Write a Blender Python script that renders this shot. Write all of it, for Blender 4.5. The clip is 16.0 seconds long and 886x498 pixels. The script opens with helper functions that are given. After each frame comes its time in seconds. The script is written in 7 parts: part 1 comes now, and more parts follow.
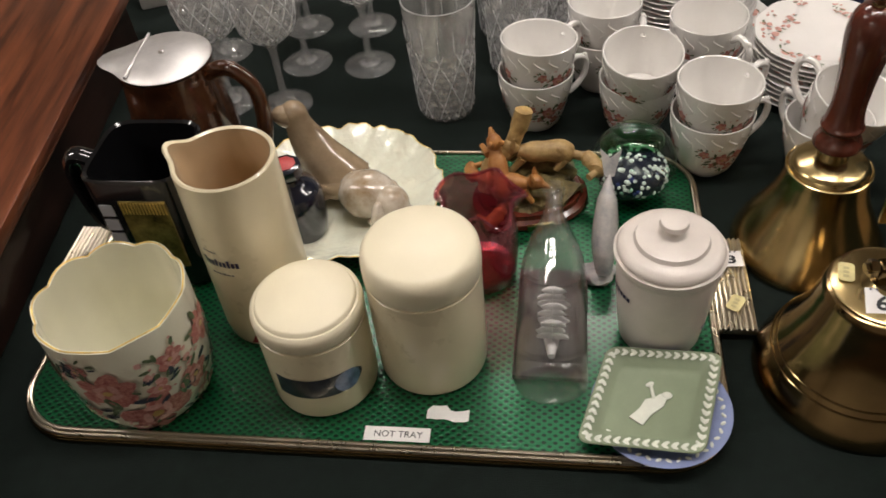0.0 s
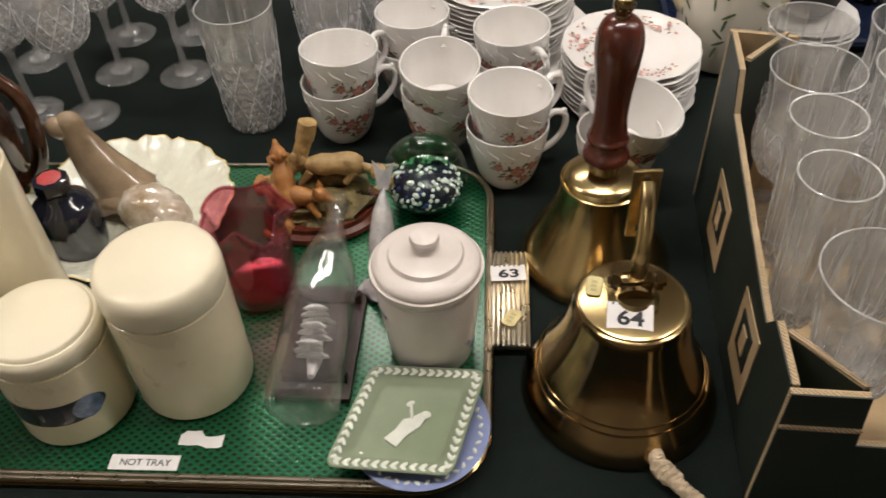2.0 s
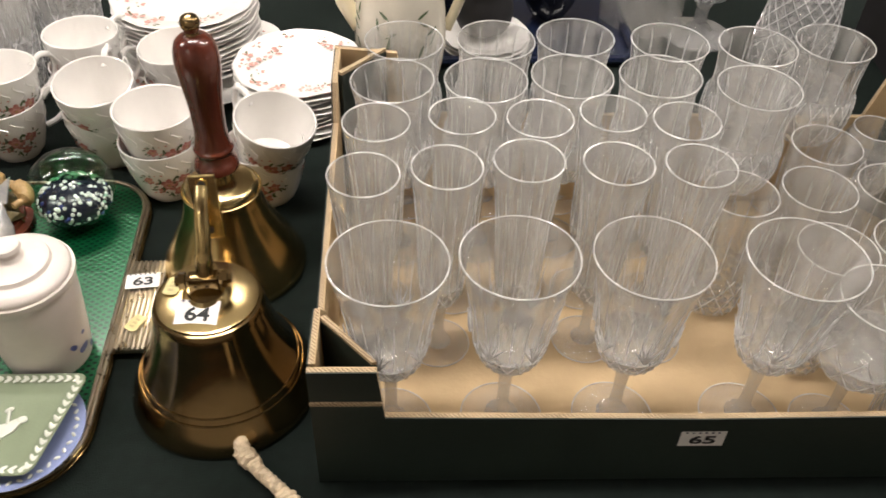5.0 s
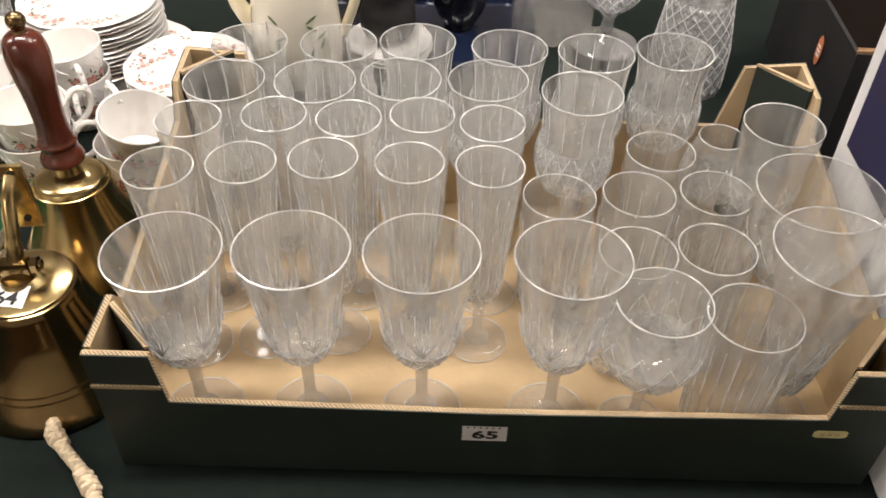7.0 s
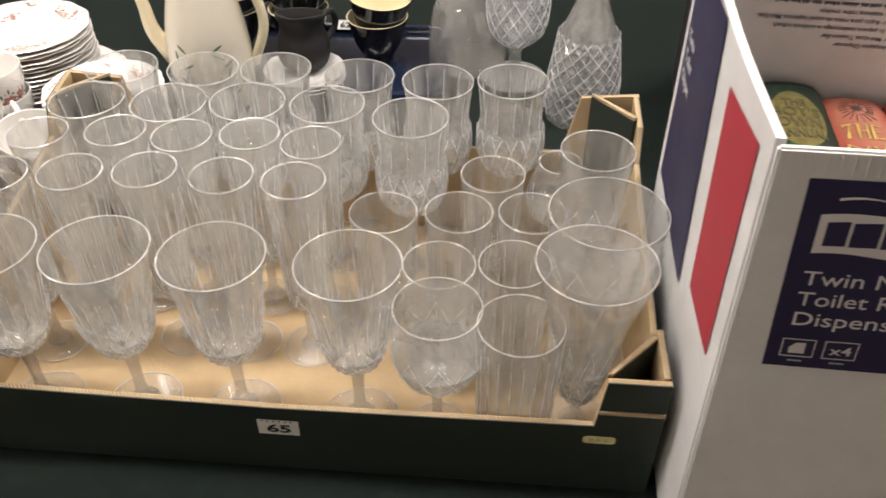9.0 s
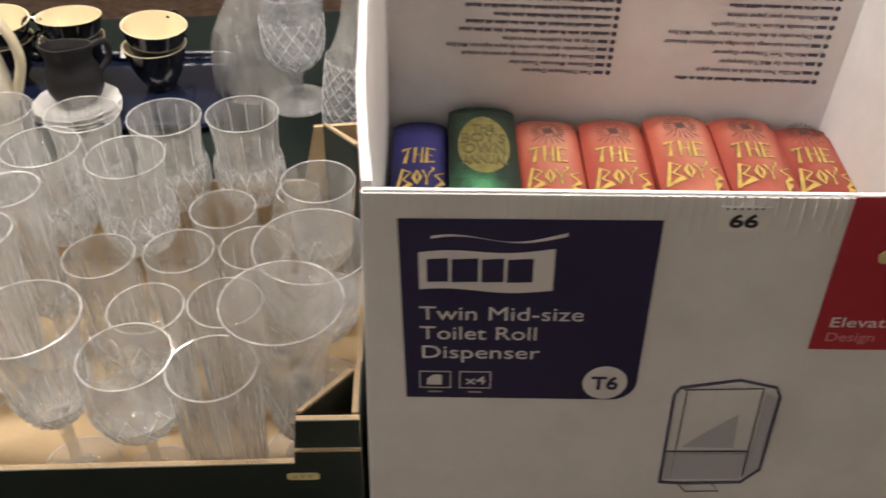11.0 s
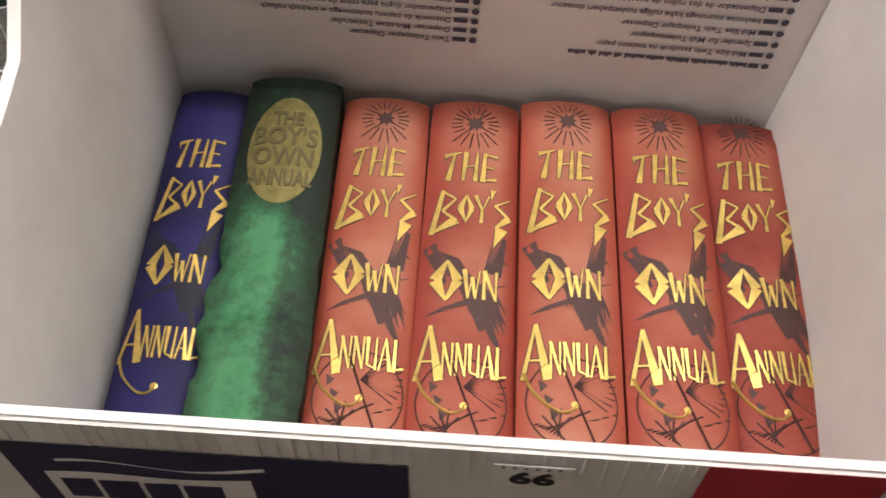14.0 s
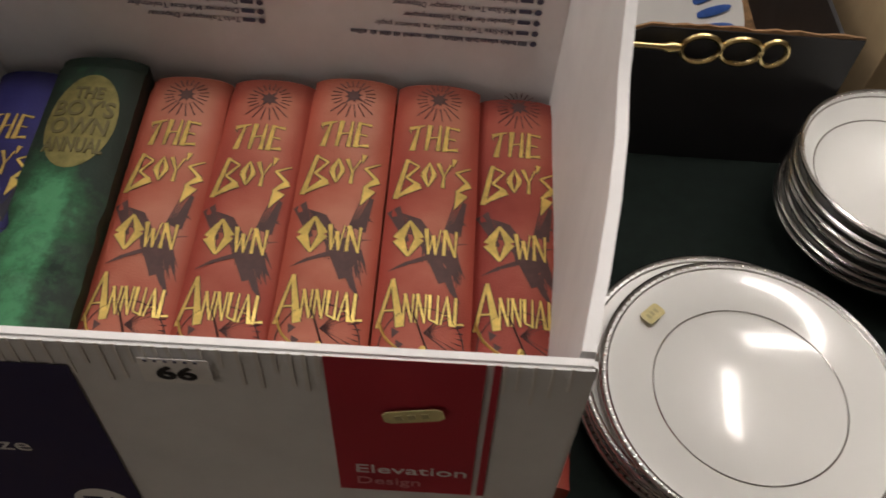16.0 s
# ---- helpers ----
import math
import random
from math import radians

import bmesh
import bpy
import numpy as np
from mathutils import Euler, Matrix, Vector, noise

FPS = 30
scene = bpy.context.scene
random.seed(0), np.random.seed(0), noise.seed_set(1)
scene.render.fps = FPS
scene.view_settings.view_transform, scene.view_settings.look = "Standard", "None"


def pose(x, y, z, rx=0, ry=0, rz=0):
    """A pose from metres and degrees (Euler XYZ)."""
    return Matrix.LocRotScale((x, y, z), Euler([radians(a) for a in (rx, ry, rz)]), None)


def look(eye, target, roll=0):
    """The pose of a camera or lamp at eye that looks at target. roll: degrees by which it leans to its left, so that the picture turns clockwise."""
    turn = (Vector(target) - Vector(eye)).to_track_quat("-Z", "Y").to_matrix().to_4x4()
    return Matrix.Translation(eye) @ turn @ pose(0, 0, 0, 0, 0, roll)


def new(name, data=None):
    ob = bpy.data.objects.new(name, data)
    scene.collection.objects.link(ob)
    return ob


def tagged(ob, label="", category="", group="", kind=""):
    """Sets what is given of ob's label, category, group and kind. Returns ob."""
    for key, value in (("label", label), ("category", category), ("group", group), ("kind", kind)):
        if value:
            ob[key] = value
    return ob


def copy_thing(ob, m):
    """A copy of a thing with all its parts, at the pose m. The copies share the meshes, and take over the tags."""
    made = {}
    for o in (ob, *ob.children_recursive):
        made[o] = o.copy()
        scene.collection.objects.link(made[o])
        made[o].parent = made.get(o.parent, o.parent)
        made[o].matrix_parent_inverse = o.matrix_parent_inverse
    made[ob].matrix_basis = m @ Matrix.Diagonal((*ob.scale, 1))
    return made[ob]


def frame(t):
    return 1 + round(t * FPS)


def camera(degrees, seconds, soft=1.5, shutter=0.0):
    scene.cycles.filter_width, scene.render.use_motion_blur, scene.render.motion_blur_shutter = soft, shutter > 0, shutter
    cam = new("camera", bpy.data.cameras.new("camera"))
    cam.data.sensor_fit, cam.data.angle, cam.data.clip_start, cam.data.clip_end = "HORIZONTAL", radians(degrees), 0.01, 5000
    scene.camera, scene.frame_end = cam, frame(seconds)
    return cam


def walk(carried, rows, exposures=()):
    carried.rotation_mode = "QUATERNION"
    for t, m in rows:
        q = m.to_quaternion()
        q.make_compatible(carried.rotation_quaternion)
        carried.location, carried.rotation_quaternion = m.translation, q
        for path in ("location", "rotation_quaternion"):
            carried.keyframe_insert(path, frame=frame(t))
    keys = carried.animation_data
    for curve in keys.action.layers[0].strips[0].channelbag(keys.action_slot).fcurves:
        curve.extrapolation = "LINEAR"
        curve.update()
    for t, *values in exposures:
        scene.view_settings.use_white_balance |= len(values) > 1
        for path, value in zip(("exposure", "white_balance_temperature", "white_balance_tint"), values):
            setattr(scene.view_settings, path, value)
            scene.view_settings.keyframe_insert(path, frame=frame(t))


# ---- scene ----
cam = camera(55.3, 16.0, soft=1.6, shutter=0.4)
PATH = [
    (0, (0.255, 0.15, 0.619), (0.064, 1.553, -0.793), -6.5),
    (0.5, (0.288, 0.155, 0.612), (0.104, 1.562, -0.797), -6.3),
    (1, (0.327, 0.159, 0.607), (0.167, 1.575, -0.796), -5.4),
    (1.5, (0.359, 0.171, 0.599), (0.286, 1.594, -0.804), -3.0),
    (2, (0.404, 0.174, 0.596), (0.359, 1.599, -0.806), -2.9),
    (2.5, (0.45, 0.159, 0.601), (0.426, 1.592, -0.793), -2.6),
    (3, (0.486, 0.139, 0.61), (0.471, 1.577, -0.779), -1.9),
    (3.5, (0.514, 0.122, 0.626), (0.49, 1.565, -0.758), -1.4),
    (4, (0.559, 0.115, 0.624), (0.619, 1.552, -0.766), 0.3),
    (4.5, (0.607, 0.112, 0.623), (0.778, 1.557, -0.748), 1.5),
    (5, (0.647, 0.11, 0.615), (0.875, 1.555, -0.749), 2.2),
    (5.2, (0.663, 0.108, 0.615), (0.89, 1.551, -0.751), 2.5),
    (7.5, (0.888, 0.048, 0.63), (0.975, 1.533, -0.706), 0.9),
    (8, (0.938, 0.028, 0.637), (0.968, 1.528, -0.685), 0.6),
    (10.3, (1.156, -0.014, 0.659), (1.291, 1.539, -0.594), 0.5),
    (10.5, (1.17, -0.011, 0.662), (1.347, 1.539, -0.59), 1.3),
    (11, (1.226, 0.001, 0.666), (1.476, 1.526, -0.603), 1.9),
    (11.5, (1.281, 0.044, 0.664), (1.612, 1.501, -0.666), 3.4),
    (12, (1.326, 0.107, 0.666), (1.705, 1.466, -0.751), 5.6),
    (12.5, (1.356, 0.172, 0.668), (1.746, 1.413, -0.851), 7.3),
    (13, (1.37, 0.218, 0.67), (1.734, 1.386, -0.912), 7.5),
    (13.5, (1.374, 0.246, 0.668), (1.645, 1.385, -0.954), 5.2),
    (14, (1.4, 0.254, 0.671), (1.599, 1.382, -0.968), 4.9),
    (14.5, (1.434, 0.242, 0.675), (1.61, 1.391, -0.952), 5.7),
    (15, (1.467, 0.223, 0.679), (1.63, 1.383, -0.942), 5.4),
    (15.5, (1.499, 0.203, 0.68), (1.682, 1.378, -0.929), 5.2),
    (16, (1.528, 0.181, 0.683), (1.753, 1.365, -0.912), 5.2),
]
walk(cam, [(t, look(eye, target, roll)) for t, eye, target, roll in PATH], [(0, 0.08), (2, 0.2), (3.5, 0.45), (5, 0.8), (7.5, 0.98), (8.2, 0.98), (10.5, 1.0), (11, 0.95), (11.5, 0.45), (12, 0.35), (12.5, 0.35), (13, 0.4), (13.5, 0.55), (14, 0.55), (14.5, 0.45), (15, 0.2), (15.5, 0.0), (16, -0.22)])
LAMP_W = 12.0
scene.cycles.transparent_max_bounces, scene.cycles.transmission_bounces, scene.cycles.max_bounces = 48, 28, 28

# ---------- light ----------
world = bpy.data.worlds.new("room_air")
scene.world = world
world.use_nodes = True
world.node_tree.nodes["Background"].inputs[0].default_value = (0.9, 0.93, 1.0, 1)
world.node_tree.nodes["Background"].inputs[1].default_value = 0.05


# ---------- materials ----------
def mat(name, color=(0.5, 0.5, 0.5), rough=0.5, metal=0.0, vary=0.0, scale=40.0, bump=0.0, bscale=200.0, coat=0.0, second=None, spec=0.5, stretch=(1, 1, 1)):
    """A Principled material with colour that wanders at two scales, uneven gloss and fine relief, in object space."""
    m = bpy.data.materials.new(name)
    m.use_nodes = True
    nt = m.node_tree
    b = nt.nodes["Principled BSDF"]
    b.inputs["Roughness"].default_value = rough
    b.inputs["Metallic"].default_value = metal
    b.inputs["Base Color"].default_value = (*color, 1)
    b.inputs["Coat Weight"].default_value = coat
    b.inputs["Coat Roughness"].default_value = 0.05
    b.inputs["Specular IOR Level"].default_value = spec
    tc = nt.nodes.new("ShaderNodeTexCoord")
    mp = nt.nodes.new("ShaderNodeMapping")
    mp.inputs["Scale"].default_value = stretch
    nt.links.new(tc.outputs["Object"], mp.inputs["Vector"])
    if vary or second:
        n1 = nt.nodes.new("ShaderNodeTexNoise")
        n1.inputs["Scale"].default_value = scale
        n1.inputs["Detail"].default_value = 6
        n1.inputs["Roughness"].default_value = 0.65
        nt.links.new(mp.outputs[0], n1.inputs["Vector"])
        ramp = nt.nodes.new("ShaderNodeValToRGB")
        lo = tuple(max(0, c * (1 - vary)) for c in color)
        hi = second if second else tuple(min(1, c * (1 + vary * 0.6)) for c in color)
        ramp.color_ramp.elements[0].color, ramp.color_ramp.elements[0].position = (*lo, 1), 0.3
        ramp.color_ramp.elements[1].color, ramp.color_ramp.elements[1].position = (*hi, 1), 0.72
        nt.links.new(n1.outputs["Fac"], ramp.inputs[0])
        nt.links.new(ramp.outputs[0], b.inputs["Base Color"])
        mr = nt.nodes.new("ShaderNodeMapRange")
        mr.inputs["To Min"].default_value = max(0.02, rough * 0.8)
        mr.inputs["To Max"].default_value = min(1, rough * 1.25)
        nt.links.new(n1.outputs["Fac"], mr.inputs["Value"])
        nt.links.new(mr.outputs[0], b.inputs["Roughness"])
    if bump:
        n2 = nt.nodes.new("ShaderNodeTexNoise")
        n2.inputs["Scale"].default_value = bscale
        n2.inputs["Detail"].default_value = 4
        nt.links.new(mp.outputs[0], n2.inputs["Vector"])
        bp = nt.nodes.new("ShaderNodeBump")
        bp.inputs["Strength"].default_value = bump
        bp.inputs["Distance"].default_value = 0.002
        nt.links.new(n2.outputs["Fac"], bp.inputs["Height"])
        nt.links.new(bp.outputs[0], b.inputs["Normal"])
    return m


def thin_glass(name, tint=(0.97, 0.98, 0.98), rough=0.04, f0=0.06, haze=0.08, bump=0.0, bscale=300.0, glow=(0.95, 0.95, 0.95), edge=0.8, streak=0.0, bend=0.0):
    """Clear glass for blown walls: it lets light straight through, mirrors more towards its edges, and carries a pale
    haze painted in for its reflections and brightness.
    """
    m = bpy.data.materials.new(name)
    m.use_nodes = True
    nt = m.node_tree
    for n in list(nt.nodes):
        if n.type == "BSDF_PRINCIPLED":
            nt.nodes.remove(n)
    tr = nt.nodes.new("ShaderNodeBsdfTransparent")
    tr.inputs[0].default_value = (*tint, 1)
    clear = tr
    if bend:
        # the share of the light that the thickness of the wall bends aside
        rf = nt.nodes.new("ShaderNodeBsdfGlass")
        rf.inputs["Roughness"].default_value, rf.inputs["IOR"].default_value = 0.0, 1.45
        clear = nt.nodes.new("ShaderNodeMixShader")
        clear.inputs[0].default_value = bend
        nt.links.new(tr.outputs[0], clear.inputs[1])
        nt.links.new(rf.outputs[0], clear.inputs[2])
    gl = nt.nodes.new("ShaderNodeBsdfGlossy")
    gl.inputs["Roughness"].default_value = rough
    df = nt.nodes.new("ShaderNodeBsdfDiffuse")
    df.inputs[0].default_value = (*glow, 1)
    tl = nt.nodes.new("ShaderNodeBsdfTranslucent")
    tl.inputs[0].default_value = (*glow, 1)
    half = nt.nodes.new("ShaderNodeMixShader")
    half.inputs[0].default_value = 0.3
    nt.links.new(df.outputs[0], half.inputs[1])
    nt.links.new(tl.outputs[0], half.inputs[2])
    tc = nt.nodes.new("ShaderNodeTexCoord")
    nz = nt.nodes.new("ShaderNodeTexNoise")
    nz.inputs["Scale"].default_value, nz.inputs["Detail"].default_value = 60, 4
    nt.links.new(tc.outputs["Object"], nz.inputs["Vector"])
    if streak:
        # upright pale bands, painted for the highlights along the cut facets
        mp = nt.nodes.new("ShaderNodeMapping")
        mp.inputs["Scale"].default_value = (1.0, 1.0, streak)
        nz.inputs["Scale"].default_value, nz.inputs["Detail"].default_value = 110, 3
        nt.links.new(tc.outputs["Object"], mp.inputs["Vector"])
        nt.links.new(mp.outputs[0], nz.inputs["Vector"])
    hz = nt.nodes.new("ShaderNodeMapRange")
    hz.inputs["From Min"].default_value, hz.inputs["From Max"].default_value = 0.3, 0.7
    hz.inputs["To Min"].default_value, hz.inputs["To Max"].default_value = haze * (0.1 if streak else 0.5), haze * (2.2 if streak else 1.5)
    nt.links.new(nz.outputs["Fac"], hz.inputs["Value"])
    body = nt.nodes.new("ShaderNodeMixShader")
    nt.links.new(hz.outputs[0], body.inputs[0])
    nt.links.new(clear.outputs[0], body.inputs[1])
    nt.links.new(half.outputs[0], body.inputs[2])
    lw = nt.nodes.new("ShaderNodeLayerWeight")
    pw_ = nt.nodes.new("ShaderNodeMath")
    pw_.operation, pw_.inputs[1].default_value = "POWER", 3.0
    nt.links.new(lw.outputs["Facing"], pw_.inputs[0])
    fr = nt.nodes.new("ShaderNodeMapRange")
    fr.inputs["To Min"].default_value, fr.inputs["To Max"].default_value = f0, edge
    nt.links.new(pw_.outputs[0], fr.inputs["Value"])
    mx = nt.nodes.new("ShaderNodeMixShader")
    nt.links.new(fr.outputs[0], mx.inputs[0])
    nt.links.new(body.outputs[0], mx.inputs[1])
    nt.links.new(gl.outputs[0], mx.inputs[2])
    nt.links.new(mx.outputs[0], nt.nodes["Material Output"].inputs[0])
    if bump:
        n2 = nt.nodes.new("ShaderNodeTexVoronoi")
        n2.inputs["Scale"].default_value = bscale
        nt.links.new(tc.outputs["Object"], n2.inputs["Vector"])
        bp = nt.nodes.new("ShaderNodeBump")
        bp.inputs["Strength"].default_value = bump
        bp.inputs["Distance"].default_value = 0.002
        nt.links.new(n2.outputs["Distance"], bp.inputs["Height"])
        nt.links.new(bp.outputs[0], gl.inputs["Normal"])
        nt.links.new(bp.outputs[0], lw.inputs["Normal"])
    return m


CLOTH = mat("green_baize", (0.0085, 0.0135, 0.0115), 0.95, vary=0.35, scale=60, bump=0.5, bscale=900, spec=0.15)
CARPET = mat("brown_carpet", (0.10, 0.065, 0.045), 0.95, vary=0.5, scale=25, bump=0.6, bscale=600, spec=0.1)
PLASTER = mat("cream_plaster", (0.62, 0.58, 0.50), 0.9, vary=0.1, scale=3, bump=0.1)
CEILING = mat("white_ceiling", (0.75, 0.74, 0.70), 0.9, vary=0.06, scale=2)
CREAM = mat("cream_glaze", (0.80, 0.71, 0.50), 0.28, vary=0.06, scale=12, bump=0.03, bscale=60, coat=0.4)
CREAM_MATT = mat("cream_lid", (0.82, 0.75, 0.56), 0.42, vary=0.05, scale=10, coat=0.1)
WHITE_CHINA = mat("white_china", (0.83, 0.81, 0.78), 0.16, vary=0.04, scale=20, coat=0.6)
WHITE_JAR = mat("white_stoneware", (0.72, 0.66, 0.61), 0.35, vary=0.08, scale=25, bump=0.08, bscale=40, coat=0.2)
BRASS = mat("polished_brass", (0.58, 0.44, 0.21), 0.22, 1.0, vary=0.18, scale=14, bump=0.04, bscale=40)
BRASS_DARK = mat("tarnished_brass", (0.31, 0.215, 0.10), 0.15, 1.0, vary=0.4, scale=10, bump=0.05, bscale=50)
GOLD = mat("pale_gold_metal", (0.56, 0.50, 0.39), 0.28, 1.0, vary=0.15, scale=60)
GILT = mat("gilt_foil", (0.82, 0.60, 0.17), 0.35, 0.55, vary=0.35, scale=90, bump=0.15, bscale=160)
SILVER = mat("silver_metal", (0.68, 0.66, 0.64), 0.22, 1.0, vary=0.15, scale=60)
PEWTER = mat("brushed_steel", (0.74, 0.72, 0.71), 0.48, 1.0, vary=0.1, scale=80)
BLACK_GLOSS = mat("black_glaze", (0.008, 0.008, 0.009), 0.12, coat=0.5, vary=0.3, scale=20)
BLACK_MATT = mat("black_card", (0.012, 0.011, 0.012), 0.6, vary=0.3, scale=20, bump=0.1)
WOOD_RED = mat("mahogany", (0.10, 0.022, 0.012), 0.25, vary=0.5, scale=30, bump=0.05, coat=0.5, second=(0.16, 0.035, 0.018), stretch=(1, 1, 0.15))
WOOD_CAB = mat("oak_stain", (0.075, 0.020, 0.010), 0.30, vary=0.7, scale=60, bump=0.2, bscale=120, coat=0.5, second=(0.21, 0.062, 0.025), stretch=(1, 0.07, 0.5))
WOOD_DARK = mat("dark_wood", (0.03, 0.013, 0.009), 0.4, vary=0.5, scale=40, bump=0.1, stretch=(1, 0.1, 1))
KRAFT = mat("kraft_board", (0.52, 0.385, 0.225), 0.85, vary=0.12, scale=18, bump=0.15, bscale=300, spec=0.2)
KRAFT_EDGE = mat("corrugated_edge", (0.50, 0.38, 0.23), 0.9, vary=0.3, scale=350, bump=0.4, bscale=450, spec=0.1)
ent = KRAFT_EDGE.node_tree
flutes = ent.nodes.new("ShaderNodeTexWave")
flutes.bands_direction = "DIAGONAL"
flutes.inputs["Scale"].default_value, flutes.inputs["Distortion"].default_value = 190, 2.5
ent.links.new(ent.nodes["Texture Coordinate"].outputs["Object"], flutes.inputs["Vector"])
holes = ent.nodes.new("ShaderNodeValToRGB")
holes.color_ramp.elements[0].position, holes.color_ramp.elements[0].color = 0.25, (0.24, 0.17, 0.105, 1)
holes.color_ramp.elements[1].position, holes.color_ramp.elements[1].color = 0.50, (0.54, 0.42, 0.27, 1)
ent.links.new(flutes.outputs["Fac"], holes.inputs[0])
ent.links.new(holes.outputs[0], ent.nodes["Principled BSDF"].inputs["Base Color"])
GREEN_CARD = mat("dark_green_card", (0.014, 0.024, 0.018), 0.55, vary=0.2, scale=12, bump=0.08, bscale=120)
WHITE_CARD = mat("white_card", (0.74, 0.735, 0.735), 0.6, vary=0.12, scale=11, bump=0.45, bscale=30)
PRINT_NAVY = mat("navy_print", (0.018, 0.016, 0.065), 0.5, vary=0.15, scale=15)
PRINT_RED = mat("red_print", (0.42, 0.025, 0.045), 0.5, vary=0.1, scale=15)
PRINT_WHITE = mat("white_print", (0.74, 0.72, 0.72), 0.55, vary=0.05, scale=30)
INK = mat("grey_ink", (0.06, 0.06, 0.10), 0.6)
PAPER = mat("white_sticker", (0.80, 0.78, 0.76), 0.6, vary=0.05, scale=60)
YELLOW_TAG = mat("old_yellow_tag", (0.68, 0.60, 0.30), 0.7, vary=0.2, scale=120)
BLACK_INK = mat("black_ink", (0.01, 0.01, 0.012), 0.6)
# white haze in these glasses stands in for reflections and sparkle
GLASS = thin_glass("clear_glass", (0.993, 0.995, 0.995), 0.03, 0.06, 0.10, edge=0.55, streak=0.07, bend=0.12, glow=(0.97, 0.95, 0.91))
CRYSTAL = thin_glass("cut_crystal", (0.95, 0.96, 0.97), 0.05, 0.20, 0.30, bump=0.6, bscale=160, bend=0.3)
LIP = thin_glass("glass_lip", (0.985, 0.99, 0.99), 0.12, 0.10, 0.62, edge=0.3)
RIDGE = thin_glass("glass_ridge", (0.985, 0.99, 0.99), 0.2, 0.05, 0.48, edge=0.15)
FOOT = thin_glass("foot_glass", (1.0, 1.0, 1.0), 0.03, 0.04, 0.09, edge=0.2)
CUT_WHITE = thin_glass("bright_cut_glass", (0.985, 0.99, 0.99), 0.06, 0.12, 0.26, bump=0.6, bscale=200, edge=0.5, bend=0.2)
SPARK = thin_glass("cut_edge_glass", (0.985, 0.99, 0.99), 0.08, 0.25, 0.72, edge=0.5)
STEM = thin_glass("stem_glass", (0.985, 0.985, 0.985), 0.05, 0.10, 0.20, edge=0.5, bend=0.2)
LAMP_WHITE = bpy.data.materials.new("lamp_glow")
LAMP_WHITE.use_nodes = True
LAMP_WHITE.node_tree.nodes["Principled BSDF"].inputs["Emission Color"].default_value = (1, 0.93, 0.87, 1)
LAMP_WHITE.node_tree.nodes["Principled BSDF"].inputs["Emission Strength"].default_value = 14.0


# ---------- helpers ----------
def finish(bm, material, smooth=True, name="m", angle=40):
    bmesh.ops.recalc_face_normals(bm, faces=bm.faces)
    me = bpy.data.meshes.new(name)
    if smooth:
        lim = radians(angle)
        for f in bm.faces:
            f.smooth = True
        for e in bm.edges:
            if len(e.link_faces) == 2 and e.calc_face_angle(0) > lim:
                e.smooth = False
    bm.to_mesh(me)
    bm.free()
    for m in (material if isinstance(material, (list, tuple)) else [material]):
        me.materials.append(m)
    return me


def part(name, bm, material, parent, label="", smooth=True, at=None, angle=40):
    ob = new(name, finish(bm, material, smooth, name, angle))
    ob.parent = parent
    if at is not None:
        ob.matrix_local = at
    if label:
        tagged(ob, label)
    return ob


def thing(name, at, label, category, group="", kind=""):
    ob = new(name)
    ob.empty_display_size = 0.02
    ob.matrix_world = at
    return tagged(ob, label, category, group, kind)


def solid(name, bm, material, at, label="", category="", group="", kind="", smooth=True, angle=40):
    ob = new(name, finish(bm, material, smooth, name, angle))
    ob.matrix_world = at
    return tagged(ob, label, category, group, kind)


def box(x0, y0, z0, x1, y1, z1, bevel=0.0, bm=None):
    own = bmesh.new()
    bmesh.ops.create_cube(own, size=1, matrix=Matrix.Translation(((x0 + x1) / 2, (y0 + y1) / 2, (z0 + z1) / 2)) @ Matrix.Diagonal((x1 - x0, y1 - y0, z1 - z0, 1)))
    if bevel:
        bmesh.ops.bevel(own, geom=own.edges[:], offset=bevel, segments=2, affect="EDGES", profile=0.6)
    return join(bm, own)


def join(bm, own):
    """Adds the bmesh own to bm and returns the whole."""
    if bm is None:
        return own
    me = bpy.data.meshes.new("tmp")
    own.to_mesh(me)
    own.free()
    bm.from_mesh(me)
    bpy.data.meshes.remove(me)
    return bm


def lathe(profile, seg=48, shape=None, bm=None):
    """Turns (r, z) rows round z. shape(angle, row, r, z) may give another r and z."""
    own = bmesh.new()
    rings = []
    for i, (r, z) in enumerate(profile):
        if r < 1e-6:
            rings.append([own.verts.new((0, 0, z))])
            continue
        ring = []
        for k in range(seg):
            a = 2 * math.pi * k / seg
            rr, zz = shape(a, i, r, z) if shape else (r, z)
            ring.append(own.verts.new((rr * math.cos(a), rr * math.sin(a), zz)))
        rings.append(ring)
    for p, q in zip(rings, rings[1:]):
        for k in range(seg):
            n = (k + 1) % seg
            if len(p) == 1 and len(q) == 1:
                continue
            if len(p) == 1:
                own.faces.new((p[0], q[k], q[n]))
            elif len(q) == 1:
                own.faces.new((p[k], p[n], q[0]))
            else:
                own.faces.new((p[k], p[n], q[n], q[k]))
    return join(bm, own)


